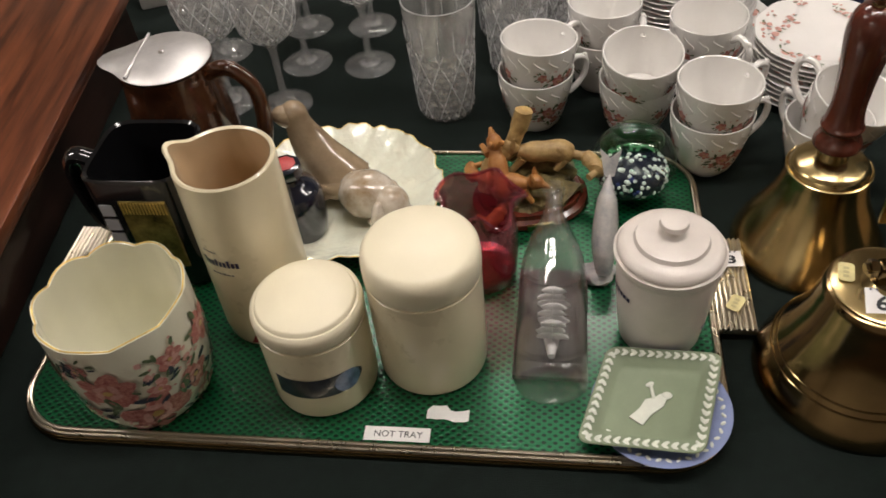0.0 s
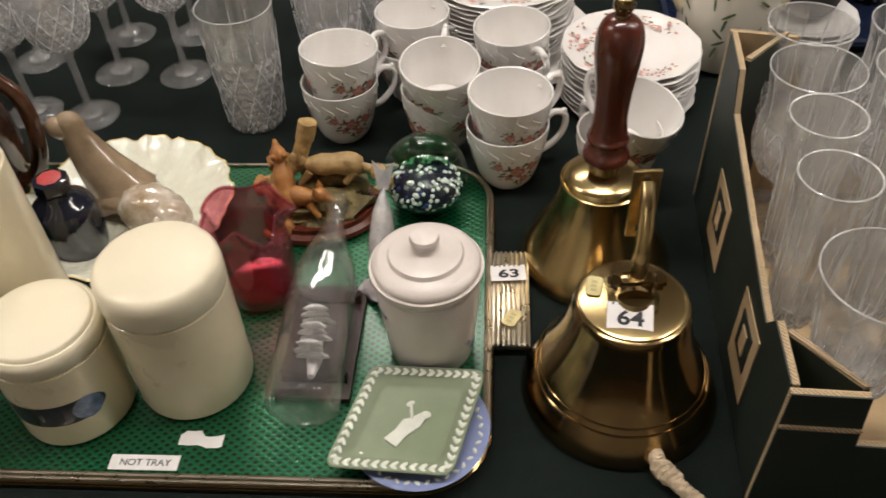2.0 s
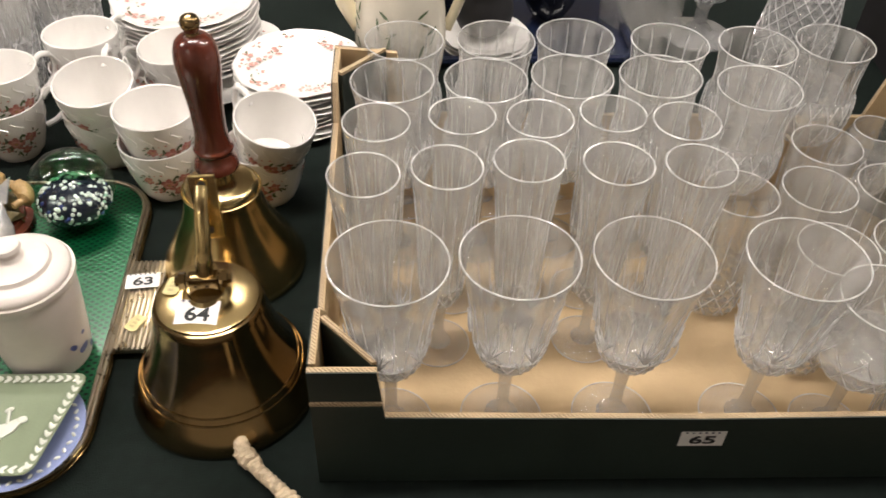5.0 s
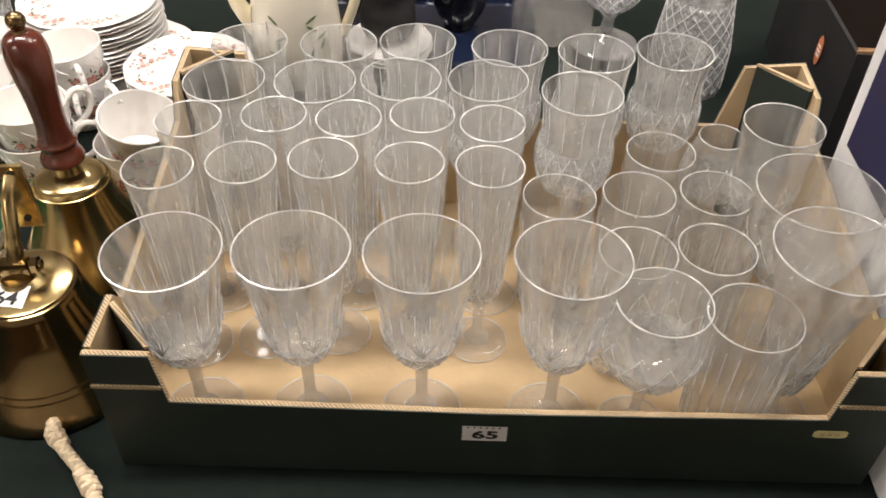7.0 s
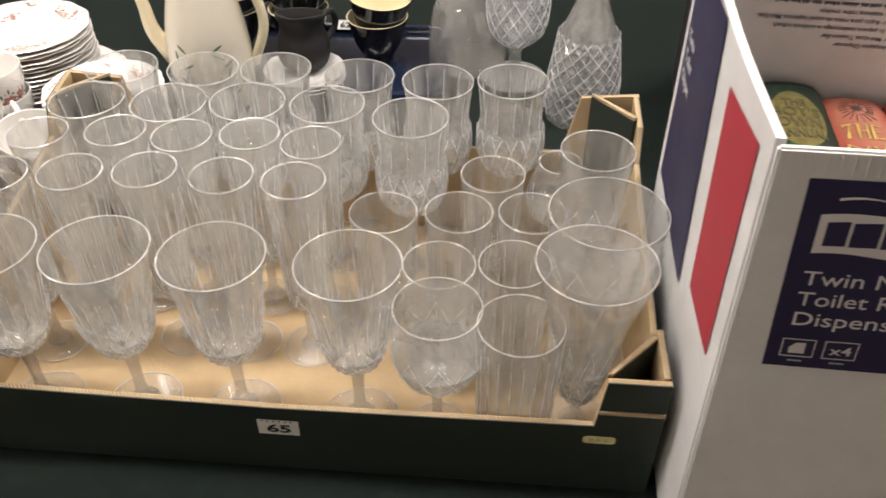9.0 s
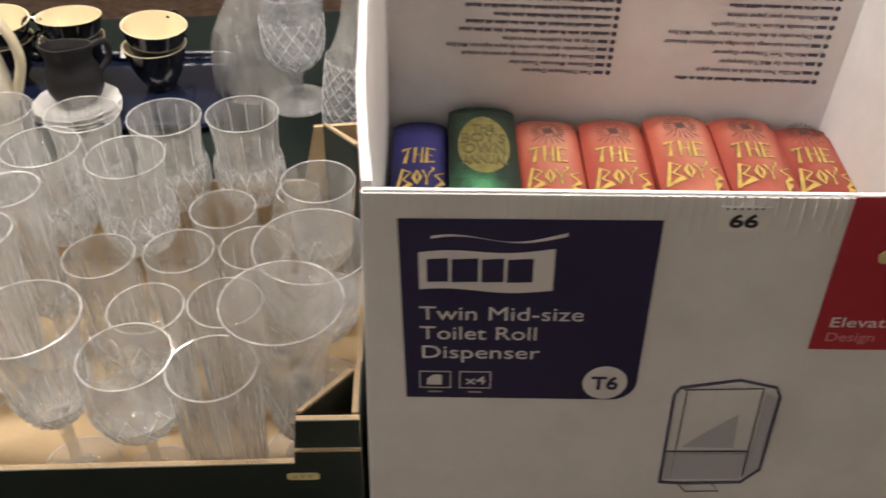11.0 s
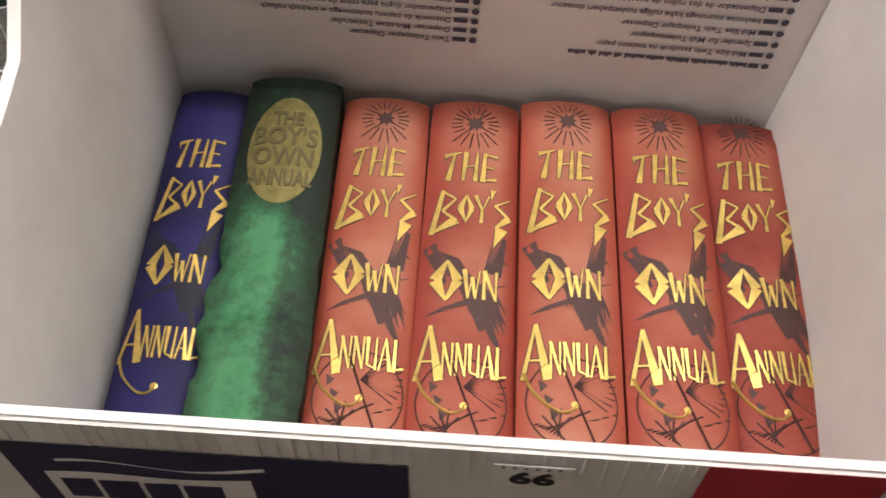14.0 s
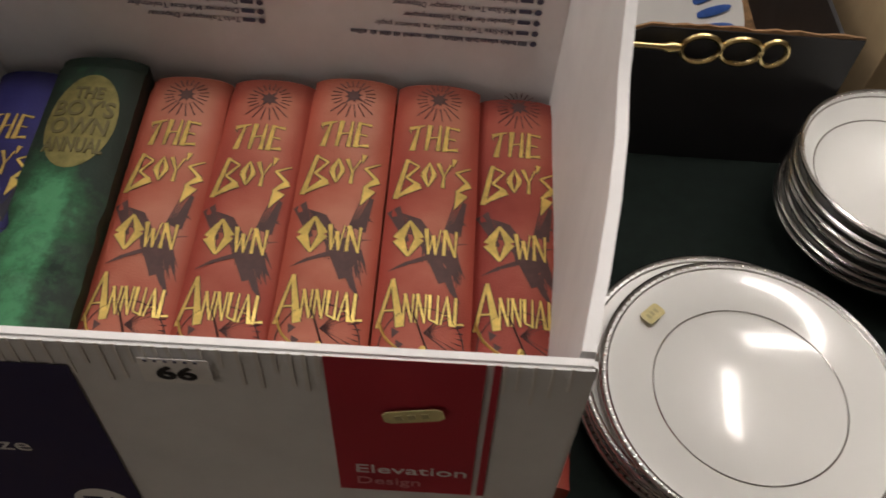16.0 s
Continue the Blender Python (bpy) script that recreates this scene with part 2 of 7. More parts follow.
def tube(points, radius, seg=10, bm=None, closed=False, flat=1.0):
    """A rod along points; radius may be a list. flat squashes it along its second axis."""
    own = bmesh.new()
    pts = [Vector(p) for p in points]
    n = len(pts)
    rings = []
    up = None
    for i, p in enumerate(pts):
        a, b = pts[(i - 1) % n if closed else max(i - 1, 0)], pts[(i + 1) % n if closed else min(i + 1, n - 1)]
        d = (b - a).normalized()
        if up is None:
            up = Vector((0, 0, 1)) if abs(d.z) < 0.9 else Vector((1, 0, 0))
        u = (up - d * up.dot(d)).normalized()
        up = u
        v = d.cross(u)
        r = radius[i] if isinstance(radius, (list, tuple)) else radius
        rings.append([own.verts.new(p + u * r * math.cos(2 * math.pi * k / seg) + v * r * flat * math.sin(2 * math.pi * k / seg)) for k in range(seg)])
    pairs = list(zip(rings, rings[1:])) + ([(rings[-1], rings[0])] if closed else [])
    for p, q in pairs:
        for k in range(seg):
            own.faces.new((p[k], p[(k + 1) % seg], q[(k + 1) % seg], q[k]))
    if not closed:
        own.faces.new(rings[0][::-1])
        own.faces.new(rings[-1])
    return join(bm, own)


def spline(ctrl, n=8):
    """Catmull-Rom points through ctrl."""
    c = [Vector(p) for p in ctrl]
    c = [c[0] * 2 - c[1], *c, c[-1] * 2 - c[-2]]
    out = []
    for i in range(1, len(c) - 2):
        for k in range(n):
            t = k / n
            p0, p1, p2, p3 = c[i - 1:i + 3]
            out.append(0.5 * ((2 * p1) + (p2 - p0) * t + (2 * p0 - 5 * p1 + 4 * p2 - p3) * t * t + (3 * p1 - p0 - 3 * p2 + p3) * t ** 3))
    out.append(c[-2])
    return out


def smooth_profile(rows, n=6):
    return [(max(p.x, 0), p.y) for p in spline([(r, z, 0) for r, z in rows], n)]


def blob(rx, ry, rz, at=(0, 0, 0), turn=(0, 0, 0), bm=None, seg=20, rough=0.0):
    own = bmesh.new()
    bmesh.ops.create_uvsphere(own, u_segments=seg, v_segments=seg // 2 + 2, radius=1)
    if rough:
        for v in own.verts:
            v.co *= 1 + rough * noise.noise(v.co * 2.5 + Vector(at) * 40)
    bmesh.ops.transform(own, matrix=pose(*at, *turn) @ Matrix.Diagonal((rx, ry, rz, 1)), verts=own.verts)
    return join(bm, own)


def prism(outline, h, bm=None, z=0.0):
    """An upright slab of thickness h on a plan outline."""
    own = bmesh.new()
    f = own.faces.new([own.verts.new((x, y, z)) for x, y in outline])
    if h:
        e = bmesh.ops.extrude_face_region(own, geom=[f])
        bmesh.ops.translate(own, vec=(0, 0, h), verts=[v for v in e["geom"] if isinstance(v, bmesh.types.BMVert)])
    return join(bm, own)


def rounded(w, d, r, n=8):
    """Plan outline of a rounded rectangle about the origin."""
    out = []
    for cx, cy, a0 in ((w / 2 - r, d / 2 - r, 0), (-w / 2 + r, d / 2 - r, 90), (-w / 2 + r, -d / 2 + r, 180), (w / 2 - r, -d / 2 + r, 270)):
        for k in range(n + 1):
            a = radians(a0 + 90 * k / n)
            out.append((cx + r * math.cos(a), cy + r * math.sin(a)))
    return out


def lettering(text, size, material, parent, at, name="lettering", depth=0.0001, stretch=1.0, bold=0.0, shear=0.0, align="LEFT", fit=None):
    """Words in the built-in font, turned into a mesh. They lie in the xy plane of their own pose. fit: the width they are drawn to."""
    cu = bpy.data.curves.new("words", "FONT")
    cu.body, cu.size, cu.extrude, cu.align_x, cu.shear, cu.offset, cu.resolution_u = text, size, depth, align, shear, bold, 3
    tmp = bpy.data.objects.new("words", cu)
    scene.collection.objects.link(tmp)
    bpy.context.view_layer.update()
    me = bpy.data.meshes.new_from_object(tmp.evaluated_get(bpy.context.evaluated_depsgraph_get()))
    bpy.data.objects.remove(tmp)
    bpy.data.curves.remove(cu)
    xs = [v.co.x for v in me.vertices]
    s = fit / (max(xs) - min(xs)) if fit else stretch
    for v in me.vertices:
        v.co.x *= s
    me.materials.clear()
    me.materials.append(material)
    ob = new(name, me)
    ob.parent = parent
    ob.matrix_local = at
    return ob


def plate_bar(w, h, material, parent, at, name="printed_bar", t=0.0003):
    return part(name, box(0, 0, 0, w, h, t), material, parent, at=at, smooth=False)


# ---------- room ----------
solid("floor", box(-4, -3, -0.80, 6, 5, -0.75), CARPET, pose(0, 0, 0), "worn brown carpet of the saleroom", "floor", kind="structure")
solid("ceiling", box(-4, -3, 2.05, 6, 5, 2.15), CEILING, pose(0, 0, 0), "plain white ceiling with tube lights", "ceiling", kind="structure")
solid("wall_north", box(-4, 5, -0.75, 6, 5.1, 2.05), PLASTER, pose(0, 0, 0), "cream plastered wall", "wall", kind="structure")
solid("wall_south", box(-4, -3.1, -0.75, 6, -3, 2.05), PLASTER, pose(0, 0, 0), "cream plastered wall", "wall", kind="structure")
solid("wall_west", box(-4.1, -3, -0.75, -4, 5, 2.05), PLASTER, pose(0, 0, 0), "cream plastered wall", "wall", kind="structure")
solid("wall_east", box(6, -3, -0.75, 6.1, 5, 2.05), PLASTER, pose(0, 0, 0), "cream plastered wall", "wall", kind="structure")


def tube_light(x, y, rz):
    t = thing("ceiling_light", pose(x, y, 2.05, 0, 0, rz), "white ceiling batten with two bright tubes", "light", "ceiling lights")
    part("batten", box(-0.62, -0.09, -0.04, 0.62, 0.09, 0, 0.005), CEILING, t)
    for o in (-0.05, 0.05):
        bm = bmesh.new()
        bmesh.ops.create_cone(bm, cap_ends=True, segments=16, radius1=0.018, radius2=0.018, depth=1.16, matrix=pose(0, o, -0.065, 0, 90, 0))
        part("glowing_tube", bm, LAMP_WHITE, t)
    li = bpy.data.lights.new("tube_glow", "AREA")
    li.shape, li.size, li.size_y, li.energy, li.color = "RECTANGLE", 1.15, 0.16, LAMP_W, (1.0, 0.915, 0.855)
    lo = new("tube_glow", li)
    lo.parent = t
    lo.matrix_local = pose(0, 0, -0.09)
    return t


# the light at y -2.4 is unseen, added to fill the front faces
for x, y, rz in ((0.4, 0.72, 0), (2.0, 0.72, 0), (0.1, 2.3, 0), (3.2, 1.6, 60), (-1.7, -2.4, 0), (-1.6, 0.72, 0)):
    tube_light(x, y, rz)

# ---------- table ----------
table = thing("table", pose(0, 0, 0), "long trestle table under a dark green baize cloth", "table")
part("tablecloth", box(-1.1, 0.38, -0.012, 3.0, 1.52, 0, 0.004), CLOTH, table)
part("cloth_skirt", box(-1.1, 0.384, -0.6, 3.0, 0.392, -0.012), CLOTH, table)
part("tabletop", box(-1.09, 0.40, -0.04, 2.99, 1.50, -0.012), WOOD_DARK, table)
for lx in (-1.0, 0.9, 2.85):
    for ly in (0.5, 1.4):
        part("leg", box(lx - 0.025, ly - 0.025, -0.75, lx + 0.025, ly + 0.025, -0.04, 0.004), WOOD_DARK, table)
mat_line = mat("grey_card_line", (0.70, 0.675, 0.65), 0.7)
mat_grey = mat("pale_grey_print", (0.45, 0.45, 0.50), 0.6)
GILT_WORN = mat("worn_gilt", (0.27, 0.235, 0.085), 0.45, 0.6, vary=0.4, scale=120)
FAINT = mat("faded_ink", (0.48, 0.42, 0.22), 0.7)
OLIVE = mat("embossed_olive", (0.12, 0.10, 0.035), 0.5)

# ---------- green cardboard tray of glasses ----------
BOXW, BOXD = 0.625, 0.36
crate_at = pose(0.613, 0.495, 0.001, 0, 0, -5.9)
crate = thing("cardboard_tray", crate_at, "dark green corrugated cardboard produce tray with cut-down front", "box")
part("tray_base", box(0.004, 0.004, 0, BOXW - 0.004, BOXD - 0.004, 0.005), KRAFT, crate, "bare brown card inside")


def wall_panel(outline, axis, pos, t, name, mat_out, mat_in, lip=0.006):
    """A card wall cut to an outline of (along, z), standing at pos on the other axis: outer skin, inner lining and raw edge."""
    for nm, m, a, b in ((name, mat_out, 0.0, t * 0.2), ("raw_edge", KRAFT_EDGE, t * 0.2, t * 0.82), ("lining", mat_in, t * 0.82, t)):
        bm = bmesh.new()
        vs = []
        for off in (a, b):
            vs.append([bm.verts.new((u, pos + off, z) if axis == "x" else (pos + off, u, z)) for u, z in outline])
        bm.faces.new(vs[0])
        bm.faces.new(vs[1][::-1])
        n = len(outline)
        for i in range(n):
            bm.faces.new((vs[0][i], vs[0][(i + 1) % n], vs[1][(i + 1) % n], vs[1][i]))
        part(nm, bm, m, crate, smooth=False)


front = [(0, 0), (BOXW, 0), (BOXW, 0.14), (BOXW - 0.05, 0.14), (BOXW - 0.055, 0.086), (0.3, 0.082), (0.055, 0.086), (0.05, 0.14), (0, 0.14)]
wall_panel(front, "x", -0.001, 0.006, "front_wall", GREEN_CARD, KRAFT)
back = [(0, 0), (BOXW, 0), (BOXW, 0.195), (BOXW - 0.06, 0.19), (BOXW - 0.075, 0.12), (0.075, 0.12), (0.06, 0.19), (0, 0.195)]
wall_panel(back, "x", BOXD - 0.006, 0.006, "back_wall", KRAFT, GREEN_CARD)
side = [(0.006, 0), (BOXD - 0.007, 0), (BOXD - 0.007, 0.195), (0.30, 0.19), (0.285, 0.155), (0.16, 0.135), (0.075, 0.122), (0.06, 0.142), (0.006, 0.142)]
wall_panel(side, "y", 0.0, 0.006, "side_wall", GREEN_CARD, KRAFT)
wall_panel(side, "y", BOXW - 0.006, 0.006, "side_wall", KRAFT, GREEN_CARD)
# folded corner posts
for cx, s in ((0.0, 1), (BOXW, -1)):
    for cy, top, e in ((0.0, 0.141, 1), (BOXD, 0.194, -1)):
        bm = bmesh.new()
        a, b, c = (cx + s * 0.006, cy + e * 0.050), (cx + s * 0.046, cy + e * 0.0066), (cx + s * 0.0066, cy + e * 0.0066)
        d = (cx + s * 0.010, cy + e * 0.053), (cx + s * 0.050, cy + e * 0.0068)
        part("corner_post", prism([a, b, d[1], d[0]], top - 0.006, z=0.005), GREEN_CARD, crate, smooth=False)
        part("corner_edge", prism([a, b, d[1], d[0]], 0.003, z=top - 0.001), KRAFT_EDGE, crate, smooth=False)
# fold lines on the front
for x0, x1 in ((0.0, 0.053), (BOXW - 0.053, BOXW)):
    part("fold", box(x0, -0.003, 0.104, x1, -0.0008, 0.107), KRAFT_EDGE, crate)
# bare brown printed fields with a dark device on the outer side
for y0 in (0.070, 0.215):
    part("brown_print", box(-0.0012, y0, 0.028, -0.0004, y0 + 0.058, 0.104), KRAFT, crate, smooth=False)
    part("dark_device", box(-0.0020, y0 + 0.012, 0.052, -0.0013, y0 + 0.046, 0.092), GREEN_CARD, crate, smooth=False)
    part("brown_print", box(-0.0028, y0 + 0.022, 0.060, -0.0021, y0 + 0.036, 0.084), KRAFT, crate, smooth=False)


def sticker(name, at, number, w=0.036, h=0.019, label="small white sticker with a printed lot number"):
    """A lot sticker in the xy plane of its pose, number upright along y."""
    s = thing(name, at, label, "sticker", "lot stickers")
    part("paper", box(-w / 2, -h / 2, 0, w / 2, h / 2, 0.0002), PAPER, s, smooth=False)
    lettering(number, h * 0.72, BLACK_INK, s, pose(-w * 0.29, -h * 0.30, 0.0006), "number", fit=w * 0.58, bold=0.0004)
    for k in range(6):
        plate_bar(w * 0.05, h * 0.07, INK, s, pose(-w * 0.4 + k * w * 0.14, h * 0.40, 0.0005), "small_print")
    return s


def price_tag(at, w=0.027, h=0.009):
    s = thing("price_tag", at, "old pale yellow price ticket, worn", "sticker", "price tickets")
    part("paper", prism([(-w / 2, -h * 0.3), (-w * 0.4, -h / 2), (w * 0.4, -h / 2), (w / 2, -h * 0.3), (w / 2, h * 0.3), (w * 0.4, h / 2), (-w * 0.4, h / 2), (-w / 2, h * 0.3)], 0.0004), YELLOW_TAG, s, smooth=False)
    for k in range(3):
        plate_bar(w * 0.12, h * 0.35, FAINT, s, pose(-w * 0.3 + k * w * 0.22, -h * 0.15, 0.0005), "faint_figure")
    return s


sticker("lot_sticker", crate_at @ pose(0.303, -0.0016, 0.058, 90, 0, 0), "65")
price_tag(crate_at @ pose(0.576, -0.0016, 0.070, 90, 0, 0))


# ---------- glasses ----------
def fluted(n, depth, z0, z1):
    def f(a, i, r, z):
        k = 1.0 if z0 <= z <= z1 else 0.0
        return r * (1 - k * depth * abs(math.cos(a * n / 2))), z
    return f


def wall_profile(outer, t):
    """Closed section of a bowl: outside up, rounded lip, inside down. outer: (r, z) from the bottom up, first on the axis."""
    inner = [(max(r - t, 0), z) for r, z in outer[1:]]
    rt, zt = outer[-1]
    return outer + [(rt - t * 0.2, zt + t * 0.5), (rt - t * 0.8, zt + t * 0.5)] + inner[::-1] + [(0, outer[0][1] + t * 1.8)]


def facet_bowl(outer, t, n, z0, z1, depth, seg, cut=None):
    prof = wall_profile(outer, t)
    nout = len(outer)

    def f(a, i, r, z):
        if i < nout and z0 <= z <= z1:
            w = math.sin(math.pi * (z - z0) / (z1 - z0)) ** 0.5 if z1 > z0 else 1
            ph = a * n / 2 + (math.pi / 2 if cut and int((z - z0) / cut) % 2 else 0)
            return r * (1 - depth * w * abs(math.cos(ph))), z
        return r, z
    return lathe(prof, seg, f)


def lip(r, z, parent, t=0.00052):
    """The bright rounded rim of a drinking glass."""
    part("rim", tube([(r * math.cos(2 * math.pi * k / 40), r * math.sin(2 * math.pi * k / 40), z) for k in range(40)], t, 6, closed=True), LIP, parent)


def loose(ob):
    return tagged(ob, kind="stuff")


def ribs(outline, n, z0, z1, parent, t=0.0006, lift=0.0002):
    """Upright cut ridges on a bowl between two heights, whitened to stand for bright streaks. outline: its (r, z) rows.
    """
    bm = bmesh.new()
    rows_ = [(r, z) for r, z in outline if z0 <= z <= z1]
    for k in range(n):
        a = 2 * math.pi * (k + 0.5) / n
        tube([((r + lift) * math.cos(a), (r + lift) * math.sin(a), z) for r, z in rows_], [t * (0.4 + 0.6 * math.sin(math.pi * (i + 0.5) / len(rows_))) for i in range(len(rows_))], 5, bm)
    loose(part("cut_ridge", bm, RIDGE, parent))


def lattice(rows, n, z0, z1, turn, parent, t=0.0006, name="cut_lattice"):
    """Crossing cut edges that wind both ways round a bowl between two heights."""
    bm = bmesh.new()
    pts = [(r, z) for r, z in rows if z0 <= z <= z1]
    m = len(pts) - 1
    for way in (-1, 1):
        for k in range(n):
            a = 2 * math.pi * (k + 0.25 * way) / n
            tube([((r + 0.0003) * math.cos(a + way * turn * i / m), (r + 0.0003) * math.sin(a + way * turn * i / m), z) for i, (r, z) in enumerate(pts)], [t * (0.7 + 0.3 * math.sin(2.1 * i + k)) for i in range(m + 1)], 4, bm)
    loose(part(name, bm, SPARK, parent, angle=30))


def dense(rows, n=5):
    return smooth_profile(rows, n)


def stem_and_foot(h, r_stem, r_foot, knop=True):
    """Stem above the foot up to height h, one turned solid."""
    rows = [(0, 0.0055), (r_foot * 0.42, 0.0055), (r_stem * 2.0, 0.009), (r_stem * 1.15, 0.016)]
    if knop:
        rows += [(r_stem * 1.0, h * 0.45), (r_stem * 1.1, h * 0.7)]
    rows += [(r_stem * 1.3, h * 0.88), (r_stem * 2.2, h), (0, h)]
    return rows


def foot_disc(r):
    """Round foot of a stemmed glass, thin at its edge."""
    return lathe([(0, 0), (r * 0.96, 0), (r, 0.0012), (r * 0.96, 0.0025), (r * 0.42, 0.0053), (0, 0.0053)], 36)


def edge_ring(r, parent):
    """The rounded edge of a foot, whitened so that it looks lit."""
    part("foot_edge", tube([(r * math.cos(2 * math.pi * k / 36), r * math.sin(2 * math.pi * k / 36), 0.0013) for k in range(36)], 0.0006, 5, closed=True), RIDGE, parent)


def goblet():
    g = thing("wine_glass", pose(0, 0, 0), "clear cut-glass wine goblet with flared fluted bowl", "glass", "wine goblets in the tray")
    hs = 0.075
    part("stem", lathe(stem_and_foot(hs, 0.0050, 0.035), 12), STEM, g, angle=25)
    part("foot", foot_disc(0.035), FOOT, g, angle=40)
    edge_ring(0.035, g)
    bowl = dense([(0, hs), (0.012, hs + 0.002), (0.0225, hs + 0.010), (0.0292, hs + 0.028), (0.0330, hs + 0.058), (0.0385, hs + 0.092), (0.0445, hs + 0.117)], 6)
    part("bowl", facet_bowl(bowl, 0.0016, 20, hs + 0.004, hs + 0.082, 0.045, 80), GLASS, g, angle=18)
    part("cut_base", facet_bowl(dense([(0, hs - 0.001), (0.0135, hs + 0.0008), (0.0240, hs + 0.0095), (0.0304, hs + 0.027)], 6), 0.001, 20, hs, hs + 0.031, 0.09, 80, cut=0.006), CUT_WHITE, g, angle=10)
    lip(0.0440, hs + 0.1175, g)
    lattice(bowl, 14, hs + 0.003, hs + 0.036, 0.62, g)
    ribs(bowl, 20, hs + 0.030, hs + 0.088, g, 0.0005)
    # star cuts standing on the wall of the bowl
    bm = bmesh.new()
    for k in range(6):
        a0 = 2 * math.pi * k / 6
        for da in (-0.32, -0.16, 0, 0.16, 0.32):
            p = []
            for j in range(5):
                u = j / 4
                z = hs + 0.034 + 0.026 * u * (1 - abs(da))
                r = 0.0318 + 0.0035 * u
                p.append((r * math.cos(a0 + da * u), r * math.sin(a0 + da * u), z))
            tube(p, [0.0012, 0.0011, 0.0009, 0.0006, 0.0002], 5, bm)
    loose(part("star_cut", bm, LIP, g))
    return g


def flute():
    g = thing("champagne_flute", pose(0, 0, 0), "tall clear glass champagne flute with ribbed bowl", "glass", "champagne flutes")
    hs = 0.058
    part("stem", lathe(stem_and_foot(hs, 0.0045, 0.029), 12), STEM, g, angle=25)
    part("foot", foot_disc(0.029), FOOT, g, angle=40)
    edge_ring(0.029, g)
    bowl = dense([(0, hs), (0.010, hs + 0.003), (0.0165, hs + 0.012), (0.0200, hs + 0.035), (0.0225, hs + 0.09), (0.0283, hs + 0.152)], 7)
    part("bowl", facet_bowl(bowl, 0.0015, 16, hs + 0.004, hs + 0.138, 0.055, 64), GLASS, g, angle=18)
    part("cut_base", facet_bowl(dense([(0, hs - 0.001), (0.0112, hs + 0.002), (0.0178, hs + 0.012), (0.0202, hs + 0.030)], 6), 0.001, 16, hs, hs + 0.030, 0.10, 64, cut=0.005), CUT_WHITE, g, angle=10)
    lip(0.0278, hs + 0.1525, g, 0.0006)
    lattice(bowl, 12, hs + 0.003, hs + 0.030, 0.70, g)
    ribs(bowl, 16, hs + 0.022, hs + 0.135, g, 0.0005)
    return g


def tulip():
    g = thing("water_goblet", pose(0, 0, 0), "clear pressed-glass goblet with waisted dimpled bowl", "glass", "dimpled goblets in the tray")
    hs = 0.088
    part("stem", lathe(stem_and_foot(hs, 0.005, 0.033), 12), STEM, g, angle=25)
    part("foot", foot_disc(0.033), FOOT, g, angle=40)
    edge_ring(0.033, g)
    bowl = dense([(0, hs), (0.014, hs + 0.002), (0.028, hs + 0.011), (0.0355, hs + 0.030), (0.0362, hs + 0.048), (0.0340, hs + 0.072), (0.0352, hs + 0.096), (0.0383, hs + 0.112)], 6)
    part("bowl", facet_bowl(bowl, 0.0018, 12, hs + 0.040, hs + 0.1135, 0.05, 72), GLASS, g, angle=14)
    # long pressed hollows in staggered rows round the belly
    belly = dense([(0, hs - 0.0012), (0.0150, hs + 0.0006), (0.0292, hs + 0.0100), (0.0368, hs + 0.030), (0.0374, hs + 0.048), (0.0356, hs + 0.062)], 9)
    part("dimple_relief", facet_bowl(belly, 0.0010, 18, hs + 0.001, hs + 0.064, 0.085, 72, cut=0.0155), CUT_WHITE, g, angle=8)
    lip(0.0376, hs + 0.1125, g)
    lattice(belly, 14, hs + 0.002, hs + 0.062, 0.50, g, 0.0008)
    ribs(bowl, 12, hs + 0.062, hs + 0.108, g, 0.0006, -0.0004)
    return g


def tumbler(name, label, h, r0, r1, n, cutz, group, diamonds=True, material=None):
    g = thing(name, pose(0, 0, 0), label, "glass", group)
    rows = [(0, 0), (r0 * 0.9, 0), (r0, 0.003)] + [(r0 + (r1 - r0) * u, 0.003 + (h - 0.003) * u) for u in (0.15, 0.3, 0.45, 0.6, 0.7, 0.8, 0.9, 1.0)]
    inner = [(r - 0.0022, z) for r, z in rows[3:]]
    prof = rows + [(r1 - 0.0005, h + 0.001), (r1 - 0.0017, h + 0.001)] + inner[::-1] + [(r0 * 0.8, 0.009), (0, 0.008)]
    nout = len(rows)

    def f(a, i, r, z):
        if i < nout and 0.004 < z < cutz:
            return r * (1 - 0.05 * abs(math.cos(a * n / 2))), z
        return r, z
    part("body", lathe(prof, n * 4, f), material or GLASS, g, angle=16)
    if diamonds:
        bm = bmesh.new()
        rows_n = max(3, int((cutz - 0.006) / 0.009))
        for row in range(rows_n):
            z = 0.008 + row * (cutz - 0.01) / rows_n
            r = r0 + (r1 - r0) * z / h
            for k in range(n):
                a = 2 * math.pi * (k + 0.5 * (row % 2)) / n
                own = bmesh.new()
                bmesh.ops.create_cone(own, cap_ends=True, segments=4, radius1=math.pi * r / n, radius2=0, depth=0.0022, matrix=Matrix.Translation((r * math.cos(a), r * math.sin(a), z)) @ Euler((0, math.pi / 2, a)).to_matrix().to_4x4())
                join(bm, own)
        loose(part("cut_pattern", bm, CRYSTAL, g, angle=5))
    lip(r1 - 0.001, h + 0.0005, g)
    if diamonds:
        wall_rows = [(r0 + (r1 - r0) * u / 40 + 0.0006, h * u / 40) for u in range(41)]
        lattice(wall_rows, 10, 0.006, cutz, 0.9, g, 0.0008)
        ribs(wall_rows, 14, cutz, h * 0.86, g, 0.0005)
    return g


